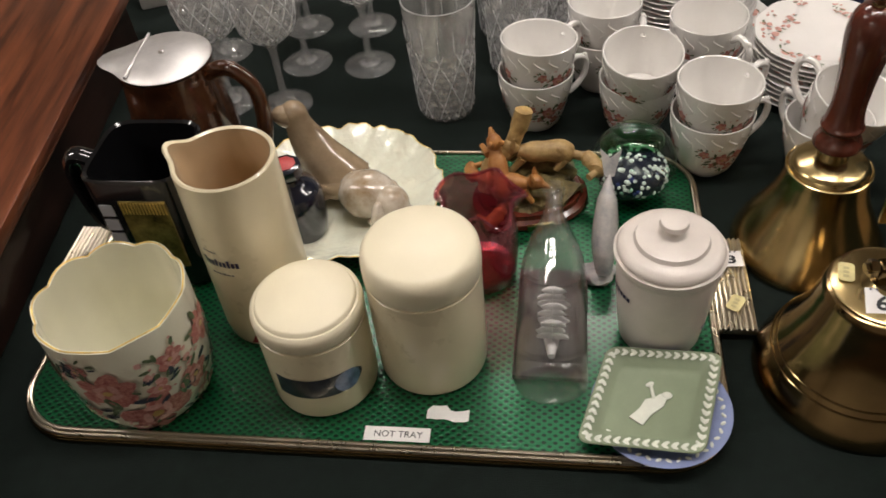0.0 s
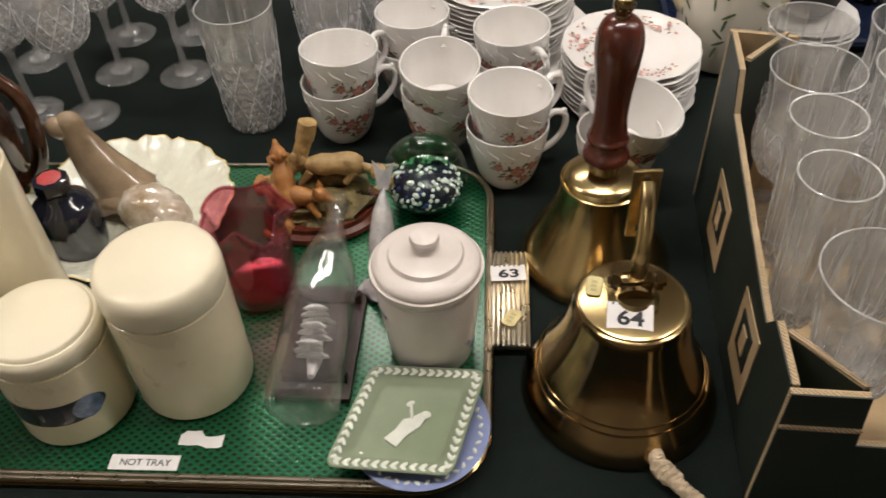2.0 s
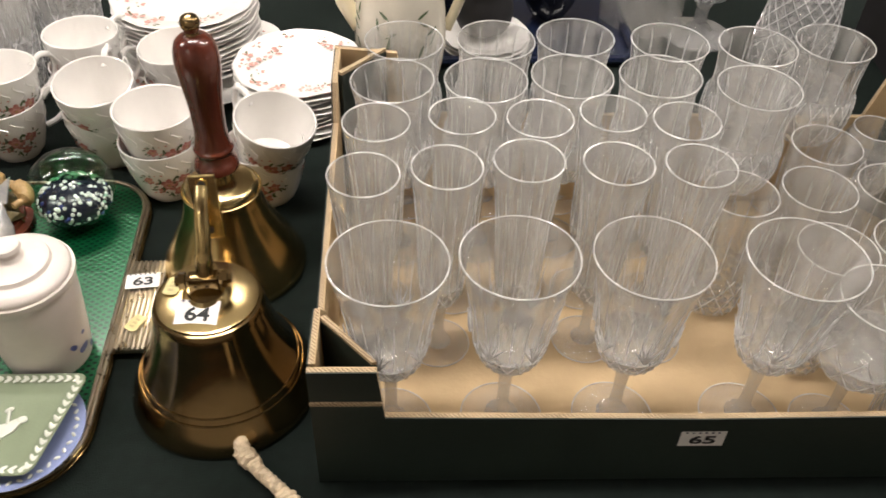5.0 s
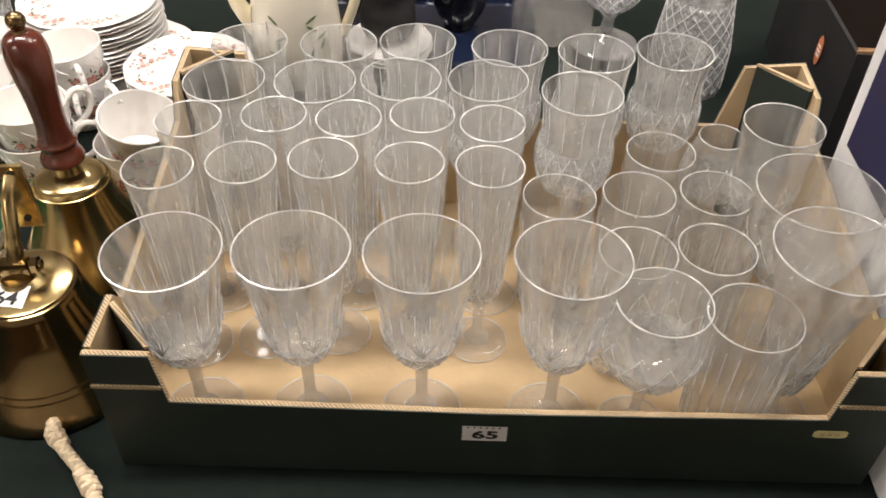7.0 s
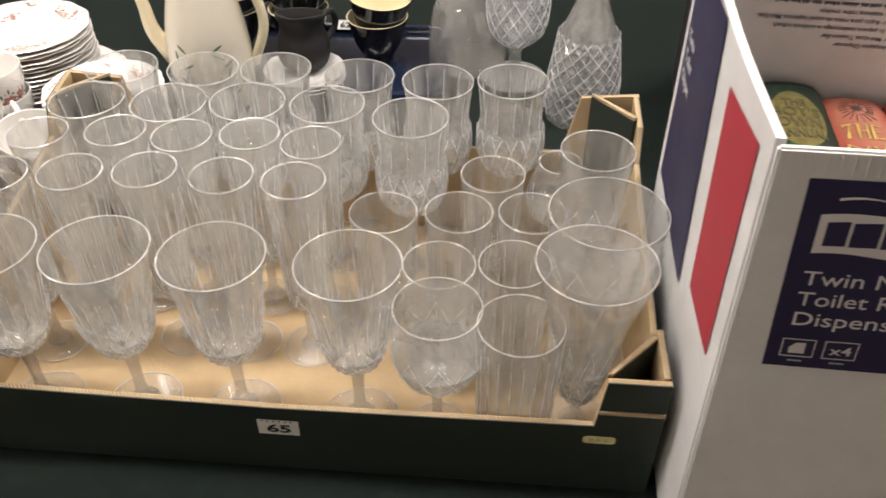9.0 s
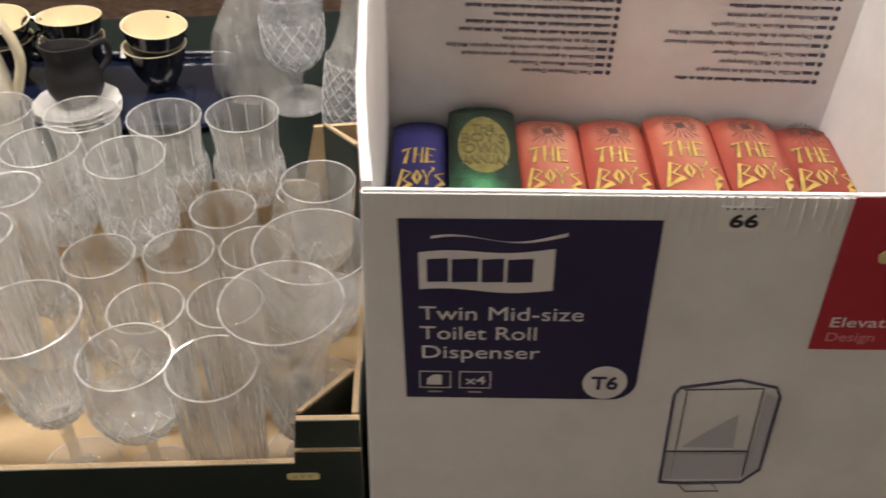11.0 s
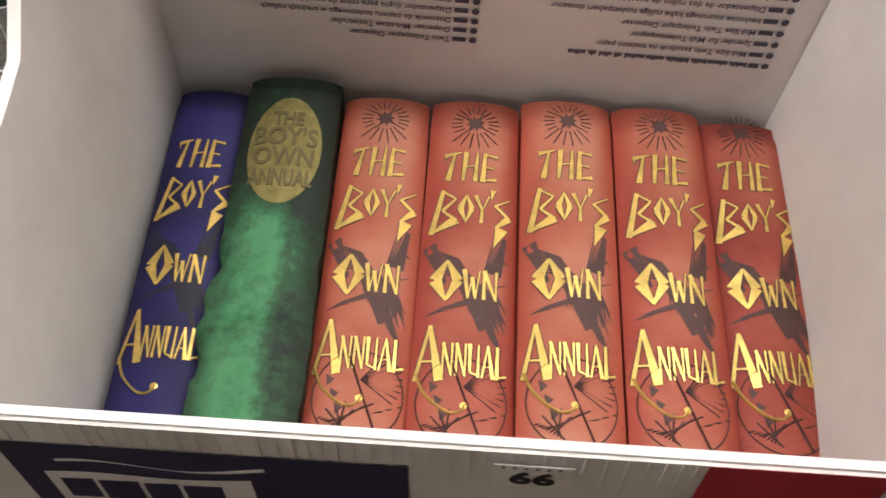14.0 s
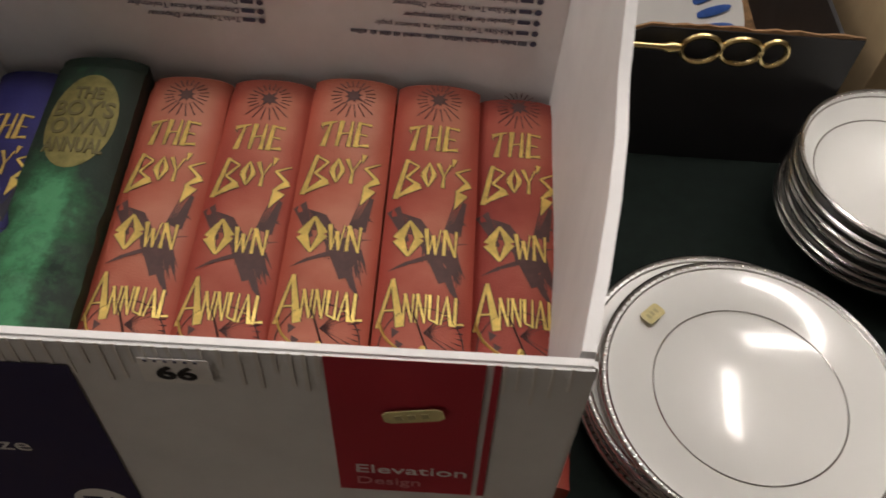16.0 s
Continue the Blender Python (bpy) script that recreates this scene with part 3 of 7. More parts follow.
GL = 0.0067
proto = goblet()
rows = [(0.676, 0.542), (0.771, 0.538), (0.868, 0.528), (0.980, 0.515)]
proto.matrix_world = pose(*rows[0], GL, 0, 0, 10)
for i, (x, y) in enumerate(rows[1:]):
    copy_thing(proto, pose(x, y, GL, 0, 0, 37 * i + 50))
proto = flute()
spots = [(0.664, 0.620), (0.727, 0.626), (0.796, 0.626), (0.864, 0.616), (0.926, 0.608), (0.679, 0.688), (0.749, 0.689), (0.817, 0.683), (0.877, 0.682), (0.942, 0.668)]
proto.matrix_world = pose(*spots[0], GL)
for i, (x, y) in enumerate(spots[1:]):
    copy_thing(proto, pose(x, y, GL, random.uniform(-1, 1), random.uniform(-1, 1), 29 * i))
proto = tulip()
spots = [(0.716, 0.837), (0.802, 0.833), (0.883, 0.828), (0.971, 0.812), (1.057, 0.801), (1.139, 0.798), (0.703, 0.766), (0.784, 0.763), (0.861, 0.762), (0.948, 0.752), (1.030, 0.728)]
proto.matrix_world = pose(*spots[0], GL)
for i, (x, y) in enumerate(spots[1:]):
    copy_thing(proto, pose(x, y, GL, random.uniform(-1, 1), random.uniform(-1, 1), 41 * i))
proto = tumbler("whisky_tumbler", "clear glass hi-ball tumbler with a cut lower half", 0.136, 0.028, 0.034, 16, 0.055, "tumblers in the tray")
spots = [(1.002, 0.656), (1.076, 0.655), (1.148, 0.652), (1.055, 0.577), (1.124, 0.577), (1.114, 0.719)]
proto.matrix_world = pose(*spots[0], GL)
for i, (x, y) in enumerate(spots[1:]):
    copy_thing(proto, pose(x, y, GL, 0, 0, 23 * i))
g = tumbler("ribbed_tumbler", "clear glass tumbler ribbed from foot to rim", 0.150, 0.032, 0.037, 22, 0.135, "", False)
ribs([(0.032 + 0.005 * k / 12, 0.006 + 0.132 * k / 12) for k in range(13)], 22, 0, 0.2, g, 0.0006, 0.0)
g.matrix_world = pose(1.120, 0.485, GL)


def bowl_glass(name, label, rows, hs, rfoot, n, seg, z0, z1, depth, at):
    g = thing(name, at, label, "glass")
    part("stem", lathe(stem_and_foot(hs, 0.0045, rfoot), 12), STEM, g, angle=25)
    part("foot", foot_disc(rfoot), FOOT, g, angle=40)
    edge_ring(rfoot, g)
    part("bowl", facet_bowl(dense([(0, hs)] + [(r, hs + z) for r, z in rows], 6), 0.0016, n, hs + z0, hs + z1, depth, seg), GLASS, g, angle=16)
    part("cut_base", facet_bowl(dense([(0, hs - 0.001)] + [(r + 0.0012, hs + z) for r, z in rows[:3]], 6), 0.001, n, hs, hs + rows[2][1], 0.1, seg, cut=0.006), CUT_WHITE, g, angle=10)
    lip(rows[-1][0] - 0.0008, hs + rows[-1][1] + 0.0005, g)
    lattice(dense([(0, hs)] + [(r + 0.0006, hs + z) for r, z in rows], 6), 10, hs + 0.004, hs + rows[3][1], 0.8, g, 0.0005)
    return g


bowl_glass("brandy_glass", "round-bowled clear brandy glass with cut base", [(0.016, 0.002), (0.031, 0.014), (0.039, 0.036), (0.040, 0.060), (0.038, 0.088)], 0.068, 0.03, 18, 72, 0.004, 0.06, 0.04, pose(1.052, 0.500, GL))
bowl_glass("cut_vase_glass", "tall clear trumpet-shaped cut-glass vase with flared rim", [(0.012, 0.002), (0.019, 0.02), (0.024, 0.05), (0.033, 0.10), (0.050, 0.162)], 0.036, 0.034, 16, 64, 0.004, 0.09, 0.07, pose(1.180, 0.505, GL))
bowl_glass("glass_bowl", "large thin clear glass goblet with wide rim", [(0.014, 0.002), (0.030, 0.018), (0.043, 0.045), (0.050, 0.075), (0.054, 0.112)], 0.072, 0.036, 18, 72, 0.004, 0.03, 0.04, pose(1.206, 0.590, GL))
bowl_glass("hock_glass", "clear cut-glass goblet with cross-cut bowl", [(0.013, 0.002), (0.026, 0.014), (0.031, 0.034), (0.033, 0.055), (0.037, 0.105)], 0.078, 0.03, 16, 64, 0.004, 0.05, 0.05, pose(1.213, 0.690, GL))
bowl_glass("sherry_glass", "clear narrow-mouthed cut-glass brandy balloon", [(0.014, 0.002), (0.027, 0.014), (0.033, 0.034), (0.029, 0.06), (0.0235, 0.08)], 0.045, 0.03, 16, 64, 0.004, 0.06, 0.05, pose(1.190, 0.755, GL))

# ---------- white carton of books ----------
CW, CD, CH = 0.386, 0.302, 0.388
carton_at = pose(1.242, 0.397, 0.001, 0, 0, -9.6)
carton = thing("cardboard_carton", carton_at, "white printed cardboard carton, open, with its lids cut off", "box")


def board(points, t, name, material=WHITE_CARD, edge=KRAFT_EDGE):
    """A card panel given by its outer corners, t thick along its inward normal."""
    bm = bmesh.new()
    vs = [bm.verts.new(p) for p in points]
    f = bm.faces.new(vs)
    bmesh.ops.recalc_face_normals(bm, faces=bm.faces)
    n = f.normal.copy()
    c = Vector((CW / 2, CD / 2, 0.2))
    if n.dot(c - f.calc_center_median()) < 0:
        n = -n
    e = bmesh.ops.extrude_face_region(bm, geom=[f])
    bmesh.ops.translate(bm, vec=n * t, verts=[v for v in e["geom"] if isinstance(v, bmesh.types.BMVert)])
    bmesh.ops.bevel(bm, geom=bm.edges[:], offset=0.0015, segments=2, affect="EDGES")
    return part(name, bm, material, carton, smooth=False)


# its front leans out towards the foot and its print runs up to one side
LEAN = pose(0, -0.003, 0.385, -4.3, -2, 0) @ pose(0, 0, -0.385)
FOOT_OUT = 0.0318
board([(0, -FOOT_OUT, 0.0005), (CW, -FOOT_OUT, 0.0005), (CW, -0.0021, 0.396), (0, -0.003, 0.385)], 0.006, "front_panel")
board([(-0.014, CD, 0), (CW + 0.016, CD, 0), (CW + 0.016, CD + 0.012, 0.60), (-0.014, CD + 0.012, 0.60)], 0.006, "back_panel")
for x in (0, CW):
    s = -1 if x == 0 else 1
    b_ = x + (0.016 if s > 0 else -0.014)
    bm = bmesh.new()
    cols = 8
    skins = []
    for off in (0.0, -0.006 * s):
        grid = []
        for i in range(cols + 1):
            u = i / cols
            top = CH - 0.003 + (0.008 * (1 - u) if s > 0 else 0) + (0.020 * u / 0.55 if u < 0.55 else 0.020 + 0.18 * (u - 0.55) / 0.45)
            col = []
            for j in range(9):
                v = j / 8
                near = 0.0075 - FOOT_OUT * (1 - v)
                y = near + (CD - 0.0005 - near) * u
                flare = s * (0.020 if s > 0 else 0.014) * math.sin(math.pi * u) * max(0, v - 0.3)
                col.append(bm.verts.new((x + (b_ - x) * u + off + flare, y, top * v)))
            grid.append(col)
        skins.append(grid)
        for i in range(cols):
            for j in range(8):
                bm.faces.new((grid[i][j], grid[i + 1][j], grid[i + 1][j + 1], grid[i][j + 1]))
    for i in range(cols):
        for j in (0, 8):
            bm.faces.new((skins[0][i][j], skins[0][i + 1][j], skins[1][i + 1][j], skins[1][i][j]))
    for i in (0, cols):
        for j in range(8):
            bm.faces.new((skins[0][i][j], skins[0][i][j + 1], skins[1][i][j + 1], skins[1][i][j]))
    part("side_panel", bm, WHITE_CARD, carton, angle=50)
part("carton_base", box(0.006, 0.006, 0, CW - 0.006, CD - 0.006, 0.006), WHITE_CARD, carton)
# corrugation showing through the front skin
for k in range(0, 60, 1):
    x = 0.004 + (k + 0.35 * math.sin(k * 5.7)) * (CW - 0.008) / 60
    part("flute_line", box(x, -0.00012, 0.372 - 0.016 * abs(math.sin(k * 7.3)), x + 0.0008 + 0.0010 * abs(math.sin(k * 3.1)), 0.0005, 0.3835), mat_line, carton, at=LEAN, smooth=False)


def front_shape(outline, material, name, lift=0.0004):
    return part(name, prism(outline, 0.00012), material, carton, at=LEAN @ pose(0, -lift, 0, 90, 0, 0), smooth=False)


def front_words(text, size, material, x, z, width, bold=0.00004):
    return lettering(text, size, material, carton, LEAN @ pose(x, -0.0010, z, 90, 0, 0), "carton_lettering", fit=width, bold=bold)


def arc(cx, cy, r, a0, a1, n=10):
    return [(cx + r * math.cos(radians(a0 + (a1 - a0) * k / n)), cy + r * math.sin(radians(a0 + (a1 - a0) * k / n))) for k in range(n + 1)]


PX, PT = 0.0205, 0.367
front_shape([(PX, PT), (PX + 0.001, PT - 0.1435)] + arc(PX + 0.1375, PT - 0.1275, 0.016, -90, 0) + [(PX + 0.1535, PT)], PRINT_NAVY, "navy_panel", 0.0004)
# plain mark standing for the maker's name: a waved label with a dark bar, a ribbon over it
wave = lambda u: 0.0016 * math.sin(u * 6.28 + 0.4)
front_shape([(0.0322 + 0.0814 * k / 12, 0.3150 + wave(k / 12)) for k in range(13)] + [(0.1134 - 0.0812 * k / 12, 0.3460 - 0.0034 * k / 12 + wave(1 - k / 12)) for k in range(13)], PRINT_WHITE, "maker_mark", 0.0007)
front_shape([(0.0400 + 0.080 * k / 12, 0.3515 + 0.0030 * math.sin(k / 12 * 6.0 + 0.6) + 0.003 * k / 12) for k in range(13)] + [(0.120 - 0.080 * k / 12, 0.3560 + 0.0034 * math.sin((1 - k / 12) * 6.0 + 0.9) - 0.0035 * k / 12) for k in range(13)], PRINT_WHITE, "maker_mark", 0.0007)
for x0, x1 in ((0.0370, 0.0500), (0.0520, 0.0680), (0.0700, 0.0835), (0.0855, 0.1010)):
    front_shape([(x0, 0.3215), (x1, 0.3220), (x1, 0.3395), (x0, 0.3385)], PRINT_NAVY, "maker_mark", 0.0010)
for i, (txt, w) in enumerate((("Twin Mid-size", 0.1025), ("Toilet Roll", 0.074), ("Dispenser", 0.076))):
    front_words(txt, 0.0155, PRINT_WHITE, 0.0315, 0.2917 - 0.0161 * i, w, 0.0)
for i, txt in enumerate(("", "x4")):
    x, z = 0.0305 + 0.0265 * i, 0.2325
    for o in ((x, z, x + 0.021, z + 0.0007), (x, z + 0.0145, x + 0.021, z + 0.0152), (x, z, x + 0.0007, z + 0.0152), (x + 0.0203, z, x + 0.021, z + 0.0152)):
        front_shape([(o[0], o[1]), (o[2], o[1]), (o[2], o[3]), (o[0], o[3])], PRINT_WHITE, "symbol", 0.0007)
    front_shape([(x + 0.006, z - 0.004), (x + 0.015, z - 0.004), (x + 0.015, z - 0.0028), (x + 0.006, z - 0.0028)], mat_grey, "symbol", 0.0007)
    if txt:
        front_words(txt, 0.0105, PRINT_WHITE, x + 0.004, z + 0.0040, 0.0135)
    else:
        front_shape([(x + 0.005, z + 0.003), (x + 0.015, z + 0.003), (x + 0.015, z + 0.012), (x + 0.009, z + 0.012), (x + 0.005, z + 0.008)], PRINT_WHITE, "symbol", 0.0007)
front_shape(arc(0.1531, 0.2390, 0.0147, 0, 350, 28), PRINT_WHITE, "round_badge", 0.0007)
front_words("T6", 0.0160, PRINT_NAVY, 0.1442, 0.2334, 0.0178, 0.0004)
front_shape([(0.2783, 0.2706), (0.3414, 0.2706), (0.3425, 0.3838), (0.2785, 0.3838)], PRINT_RED, "red_panel", 0.0004)
front_shape([(0.3440, 0.2706), (0.3475, 0.2706), (0.3485, 0.3838), (0.3455, 0.3838)], PRINT_RED, "red_stripe", 0.0004)
front_words("Elevation", 0.0112, PRINT_WHITE, 0.2860, 0.2895, 0.0515)
front_words("Design", 0.0100, mat("pale_red_print", (0.62, 0.25, 0.27), 0.5), 0.2862, 0.2780, 0.0300)
sticker("lot_sticker", carton_at @ LEAN @ pose(0.2187, -0.0016, 0.3690, 90, 0, 0), "66", 0.0285, 0.0170)
price_tag(carton_at @ LEAN @ pose(0.314, -0.0026, 0.3460, 90, 0, 0) @ pose(0, 0, 0, 0, 0, 12), 0.026, 0.009)
# line drawing of the dispenser
DX, DY = 0.2005, 0.1405


def line(points, r=0.0008, name="drawn_line"):
    return part(name, tube([(x, -0.0002, z) for x, z in points], r, 5), INK, carton, at=LEAN)


line([(DX + 0.002, DY), (DX, DY + 0.0875), (DX + 0.003, DY + 0.0945), (DX + 0.041, DY + 0.1018), (DX + 0.066, DY + 0.0955), (DX + 0.070, DY + 0.0875), (DX + 0.071, DY + 0.0150), (DX + 0.060, DY + 0.0013), (DX + 0.020, DY - 0.001), (DX + 0.002, DY)], 0.0011)
line([(DX + 0.006, DY + 0.0925), (DX + 0.058, DY + 0.0945), (DX + 0.060, DY + 0.0075)], 0.0005)
line([(DX + 0.002, DY + 0.0325), (DX + 0.060, DY + 0.0338)], 0.0006)
line([(DX + 0.008, DY + 0.0912), (DX + 0.009, DY + 0.0050)], 0.0004)
front_shape([(DX + 0.012, DY + 0.0375), (DX + 0.046, DY + 0.0700), (DX + 0.048, DY + 0.0375)], mat_grey, "drawn_shade")
front_shape([(DX + 0.004, DY + 0.0037), (DX + 0.058, DY + 0.0050), (DX + 0.059, DY + 0.0312), (DX + 0.003, DY + 0.0300)], mat_grey, "drawn_shade")
front_shape([(DX + 0.061, DY + 0.006), (DX + 0.069, DY + 0.016), (DX + 0.068, DY + 0.086), (DX + 0.061, DY + 0.090)], mat_grey, "drawn_shade")
line([(DX + 0.016, DY - 0.002), (DX + 0.022, DY - 0.010), (DX + 0.046, DY - 0.009), (DX + 0.040, DY - 0.001)], 0.0005)
# coloured panels on the outer side, following its bow
def side_skin(u, z):
    top = CH - 0.003 + (0.020 * u / 0.55 if u < 0.55 else 0.020 + 0.18 * (u - 0.55) / 0.45)
    near = 0.0075 - FOOT_OUT * (1 - z / top)
    return Vector((-0.014 * u - 0.014 * math.sin(math.pi * u) * max(0, z / top - 0.3) - 0.0012, near + (CD - 0.0005 - near) * u, z))


for u0, u1, z0, z1, m in ((0.06, 0.30, 0.20, 0.37, PRINT_RED), (0.42, 0.95, 0.17, 0.40, PRINT_NAVY)):
    bm = bmesh.new()
    n = 8
    grid = [[bm.verts.new(side_skin(u0 + (u1 - u0) * p / n, z0 + (z1 - z0) * q / n)) for q in range(n + 1)] for p in range(n + 1)]
    for p in range(n):
        for q in range(n):
            bm.faces.new((grid[p][q], grid[p + 1][q], grid[p + 1][q + 1], grid[p][q + 1]))
    part("side_print", bm, m, carton)
for k, (w, z) in enumerate(((0.090, 0.318), (0.062, 0.300), (0.064, 0.282))):
    lettering(("Twin Mid-size", "Toilet Roll", "Dispenser")[k], 0.0155, PRINT_WHITE, carton, Matrix.Translation(side_skin(0.90, z) + Vector((-0.0012, 0, 0))) @ Euler((radians(90), 0, radians(-88))).to_matrix().to_4x4(), "side_lettering", fit=w)
# small print on the inner face of the back, upside down; a bar stands for the maker's name
LEFT_LINES = ["Twin Toiletpapier Dispenser", "Dispenser Mid-sizee Toaletruller", "Dozownik do papieru toaletowego w srednich rolkach", "Dispensador duplo para rolos de papel higienico Mid-Size", "drzac za dve toaletne rolne srednje"]
RIGHT_LINES = ["", "Mid-Size Twin zasobnik na toaletni papir", "Spender fur Midi Toilettenpapier", "Mid-Size Twin Toiletpapir Dispenser", "keskmise suurusega kahe rulliga tualettpaberi dosaator", "Dispensador de dos rollos de papel higienico Mid-Size", "Annostelija Mid-size Twin WC-paperille", "Distributeur pour papier toilette"]
for x0, zlow, step, texts in ((0.1895, 0.3060, 0.0074, LEFT_LINES), (0.3760, 0.3040, 0.0086, RIGHT_LINES)):
    for k in range(24 if x0 < 0.3 else 21):
        z = zlow + step * k
        yb = CD - 0.0072 + 0.012 * z / 0.60
        rr = random.Random(int(x0 * 100) + k)
        own = bmesh.new()
        bmesh.ops.create_circle(own, cap_ends=True, segments=12, radius=0.0024, matrix=pose(x0 + 0.0005, yb, z + 0.0016, 90, 0, 0))
        part("bullet", own, INK, carton, smooth=False)
        if k < len(texts) and texts[k]:
            part("printed_bar", box(x0 - 0.0125, yb - 0.0003, z + 0.0002, x0 - 0.0040, yb + 0.0004, z + 0.0030), INK, carton, smooth=False)
            lettering(texts[k], 0.0058, INK, carton, pose(x0 - 0.0142, yb - 0.0002, z + 0.0032, 90, 0, 0) @ pose(0, 0, 0, 0, 0, 180), "small_lettering", fit=0.00235 * len(texts[k]), bold=0.00006)
            continue
        w = rr.uniform(0.075, 0.135)
        x = x0 - 0.004
        bm = bmesh.new()
        while x > x0 - w:
            ww = rr.uniform(0.004, 0.016)
            q = ww
            while q > 0:
                hgt = rr.choice((0.0, 0.0, 0.0009))
                box(x - ww + q - 0.0011, yb - 0.0003, z + 0.0006 - hgt, x - ww + q, yb + 0.0004, z + 0.0030, 0, bm)
                q -= 0.0016
            x -= ww + 0.0022
        loose(part("small_print", bm, INK, carton, smooth=False))

# ---------- annuals ----------
def cloth_mat(name, base, worn, dark):
    m = mat(name, base, 0.55, vary=0.0, bump=0.25, bscale=900, spec=0.3)
    nt = m.node_tree
    b = nt.nodes["Principled BSDF"]
    tc = nt.nodes.new("ShaderNodeTexCoord")
    n1 = nt.nodes.new("ShaderNodeTexNoise")
    n1.inputs["Scale"].default_value, n1.inputs["Detail"].default_value = 14, 8
    nt.links.new(tc.outputs["Object"], n1.inputs["Vector"])
    r = nt.nodes.new("ShaderNodeValToRGB")
    e = r.color_ramp.elements
    e[0].position, e[0].color = 0.36, (*dark, 1)
    e[1].position, e[1].color = 0.64, (*worn, 1)
    k = e.new(0.50)
    k.color = (*base, 1)
    nt.links.new(n1.outputs["Fac"], r.inputs[0])
    # deeper, redder towards both joints and much darker towards the head, broken by the noise
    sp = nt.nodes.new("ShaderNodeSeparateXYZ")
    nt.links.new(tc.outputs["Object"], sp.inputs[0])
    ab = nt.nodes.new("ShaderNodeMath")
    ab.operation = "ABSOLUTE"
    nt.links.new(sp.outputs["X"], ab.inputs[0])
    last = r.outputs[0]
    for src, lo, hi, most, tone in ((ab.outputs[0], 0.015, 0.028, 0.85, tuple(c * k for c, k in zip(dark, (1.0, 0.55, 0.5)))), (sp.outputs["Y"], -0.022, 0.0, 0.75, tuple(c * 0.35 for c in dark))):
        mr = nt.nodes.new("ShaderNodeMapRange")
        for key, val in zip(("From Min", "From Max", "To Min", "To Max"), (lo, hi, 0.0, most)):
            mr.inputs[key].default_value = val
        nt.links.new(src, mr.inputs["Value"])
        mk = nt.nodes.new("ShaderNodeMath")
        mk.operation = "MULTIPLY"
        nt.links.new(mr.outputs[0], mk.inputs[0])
        mottle = nt.nodes.new("ShaderNodeMapRange")
        mottle.inputs["From Min"].default_value, mottle.inputs["From Max"].default_value, mottle.inputs["To Min"].default_value = 0.3, 0.6, 0.3
        nt.links.new(n1.outputs["Fac"], mottle.inputs["Value"])
        nt.links.new(mottle.outputs[0], mk.inputs[1])
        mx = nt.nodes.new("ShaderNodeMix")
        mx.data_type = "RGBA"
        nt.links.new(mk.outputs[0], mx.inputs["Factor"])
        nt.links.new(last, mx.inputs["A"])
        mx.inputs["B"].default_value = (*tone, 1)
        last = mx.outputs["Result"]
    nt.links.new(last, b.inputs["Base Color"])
    return m


PAGES = mat("page_block", (0.55, 0.45, 0.30), 0.9, vary=0.2, scale=200)
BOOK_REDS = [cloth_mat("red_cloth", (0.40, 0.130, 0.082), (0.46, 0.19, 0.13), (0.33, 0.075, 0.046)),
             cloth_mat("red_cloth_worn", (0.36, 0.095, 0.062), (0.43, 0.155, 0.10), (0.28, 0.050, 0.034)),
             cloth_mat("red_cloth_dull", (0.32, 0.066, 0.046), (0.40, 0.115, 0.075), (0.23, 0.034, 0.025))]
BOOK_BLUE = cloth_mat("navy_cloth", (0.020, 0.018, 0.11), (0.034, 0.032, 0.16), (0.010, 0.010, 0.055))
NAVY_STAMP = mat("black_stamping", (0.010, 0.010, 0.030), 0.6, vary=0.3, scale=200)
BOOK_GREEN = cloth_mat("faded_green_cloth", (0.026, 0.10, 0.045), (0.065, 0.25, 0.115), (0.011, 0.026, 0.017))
gnt = BOOK_GREEN.node_tree
gramp = [n for n in gnt.nodes if n.type == "VALTORGB"][0]
gnoise = [n for n in gnt.nodes if n.type == "TEX_NOISE" and n.inputs["Scale"].default_value == 14][0]
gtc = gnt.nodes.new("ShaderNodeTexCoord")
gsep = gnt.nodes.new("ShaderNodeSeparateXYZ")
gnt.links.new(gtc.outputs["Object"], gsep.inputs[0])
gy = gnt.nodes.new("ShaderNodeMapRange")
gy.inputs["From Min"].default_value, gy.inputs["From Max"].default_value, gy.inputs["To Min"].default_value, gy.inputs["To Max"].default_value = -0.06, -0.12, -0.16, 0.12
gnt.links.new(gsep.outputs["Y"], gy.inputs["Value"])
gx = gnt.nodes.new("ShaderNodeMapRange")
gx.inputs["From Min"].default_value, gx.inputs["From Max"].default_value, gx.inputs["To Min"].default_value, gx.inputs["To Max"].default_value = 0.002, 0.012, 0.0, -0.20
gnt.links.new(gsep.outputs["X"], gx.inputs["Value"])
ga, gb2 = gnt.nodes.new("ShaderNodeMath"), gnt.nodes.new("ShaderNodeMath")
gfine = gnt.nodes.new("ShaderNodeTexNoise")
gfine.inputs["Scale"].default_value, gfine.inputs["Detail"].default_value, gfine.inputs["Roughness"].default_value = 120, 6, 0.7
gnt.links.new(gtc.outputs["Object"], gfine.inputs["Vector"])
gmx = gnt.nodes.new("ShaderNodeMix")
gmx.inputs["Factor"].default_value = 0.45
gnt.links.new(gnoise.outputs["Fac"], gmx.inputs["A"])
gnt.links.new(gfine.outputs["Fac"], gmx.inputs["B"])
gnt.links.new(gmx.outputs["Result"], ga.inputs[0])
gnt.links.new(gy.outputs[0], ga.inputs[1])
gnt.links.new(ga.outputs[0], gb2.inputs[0])
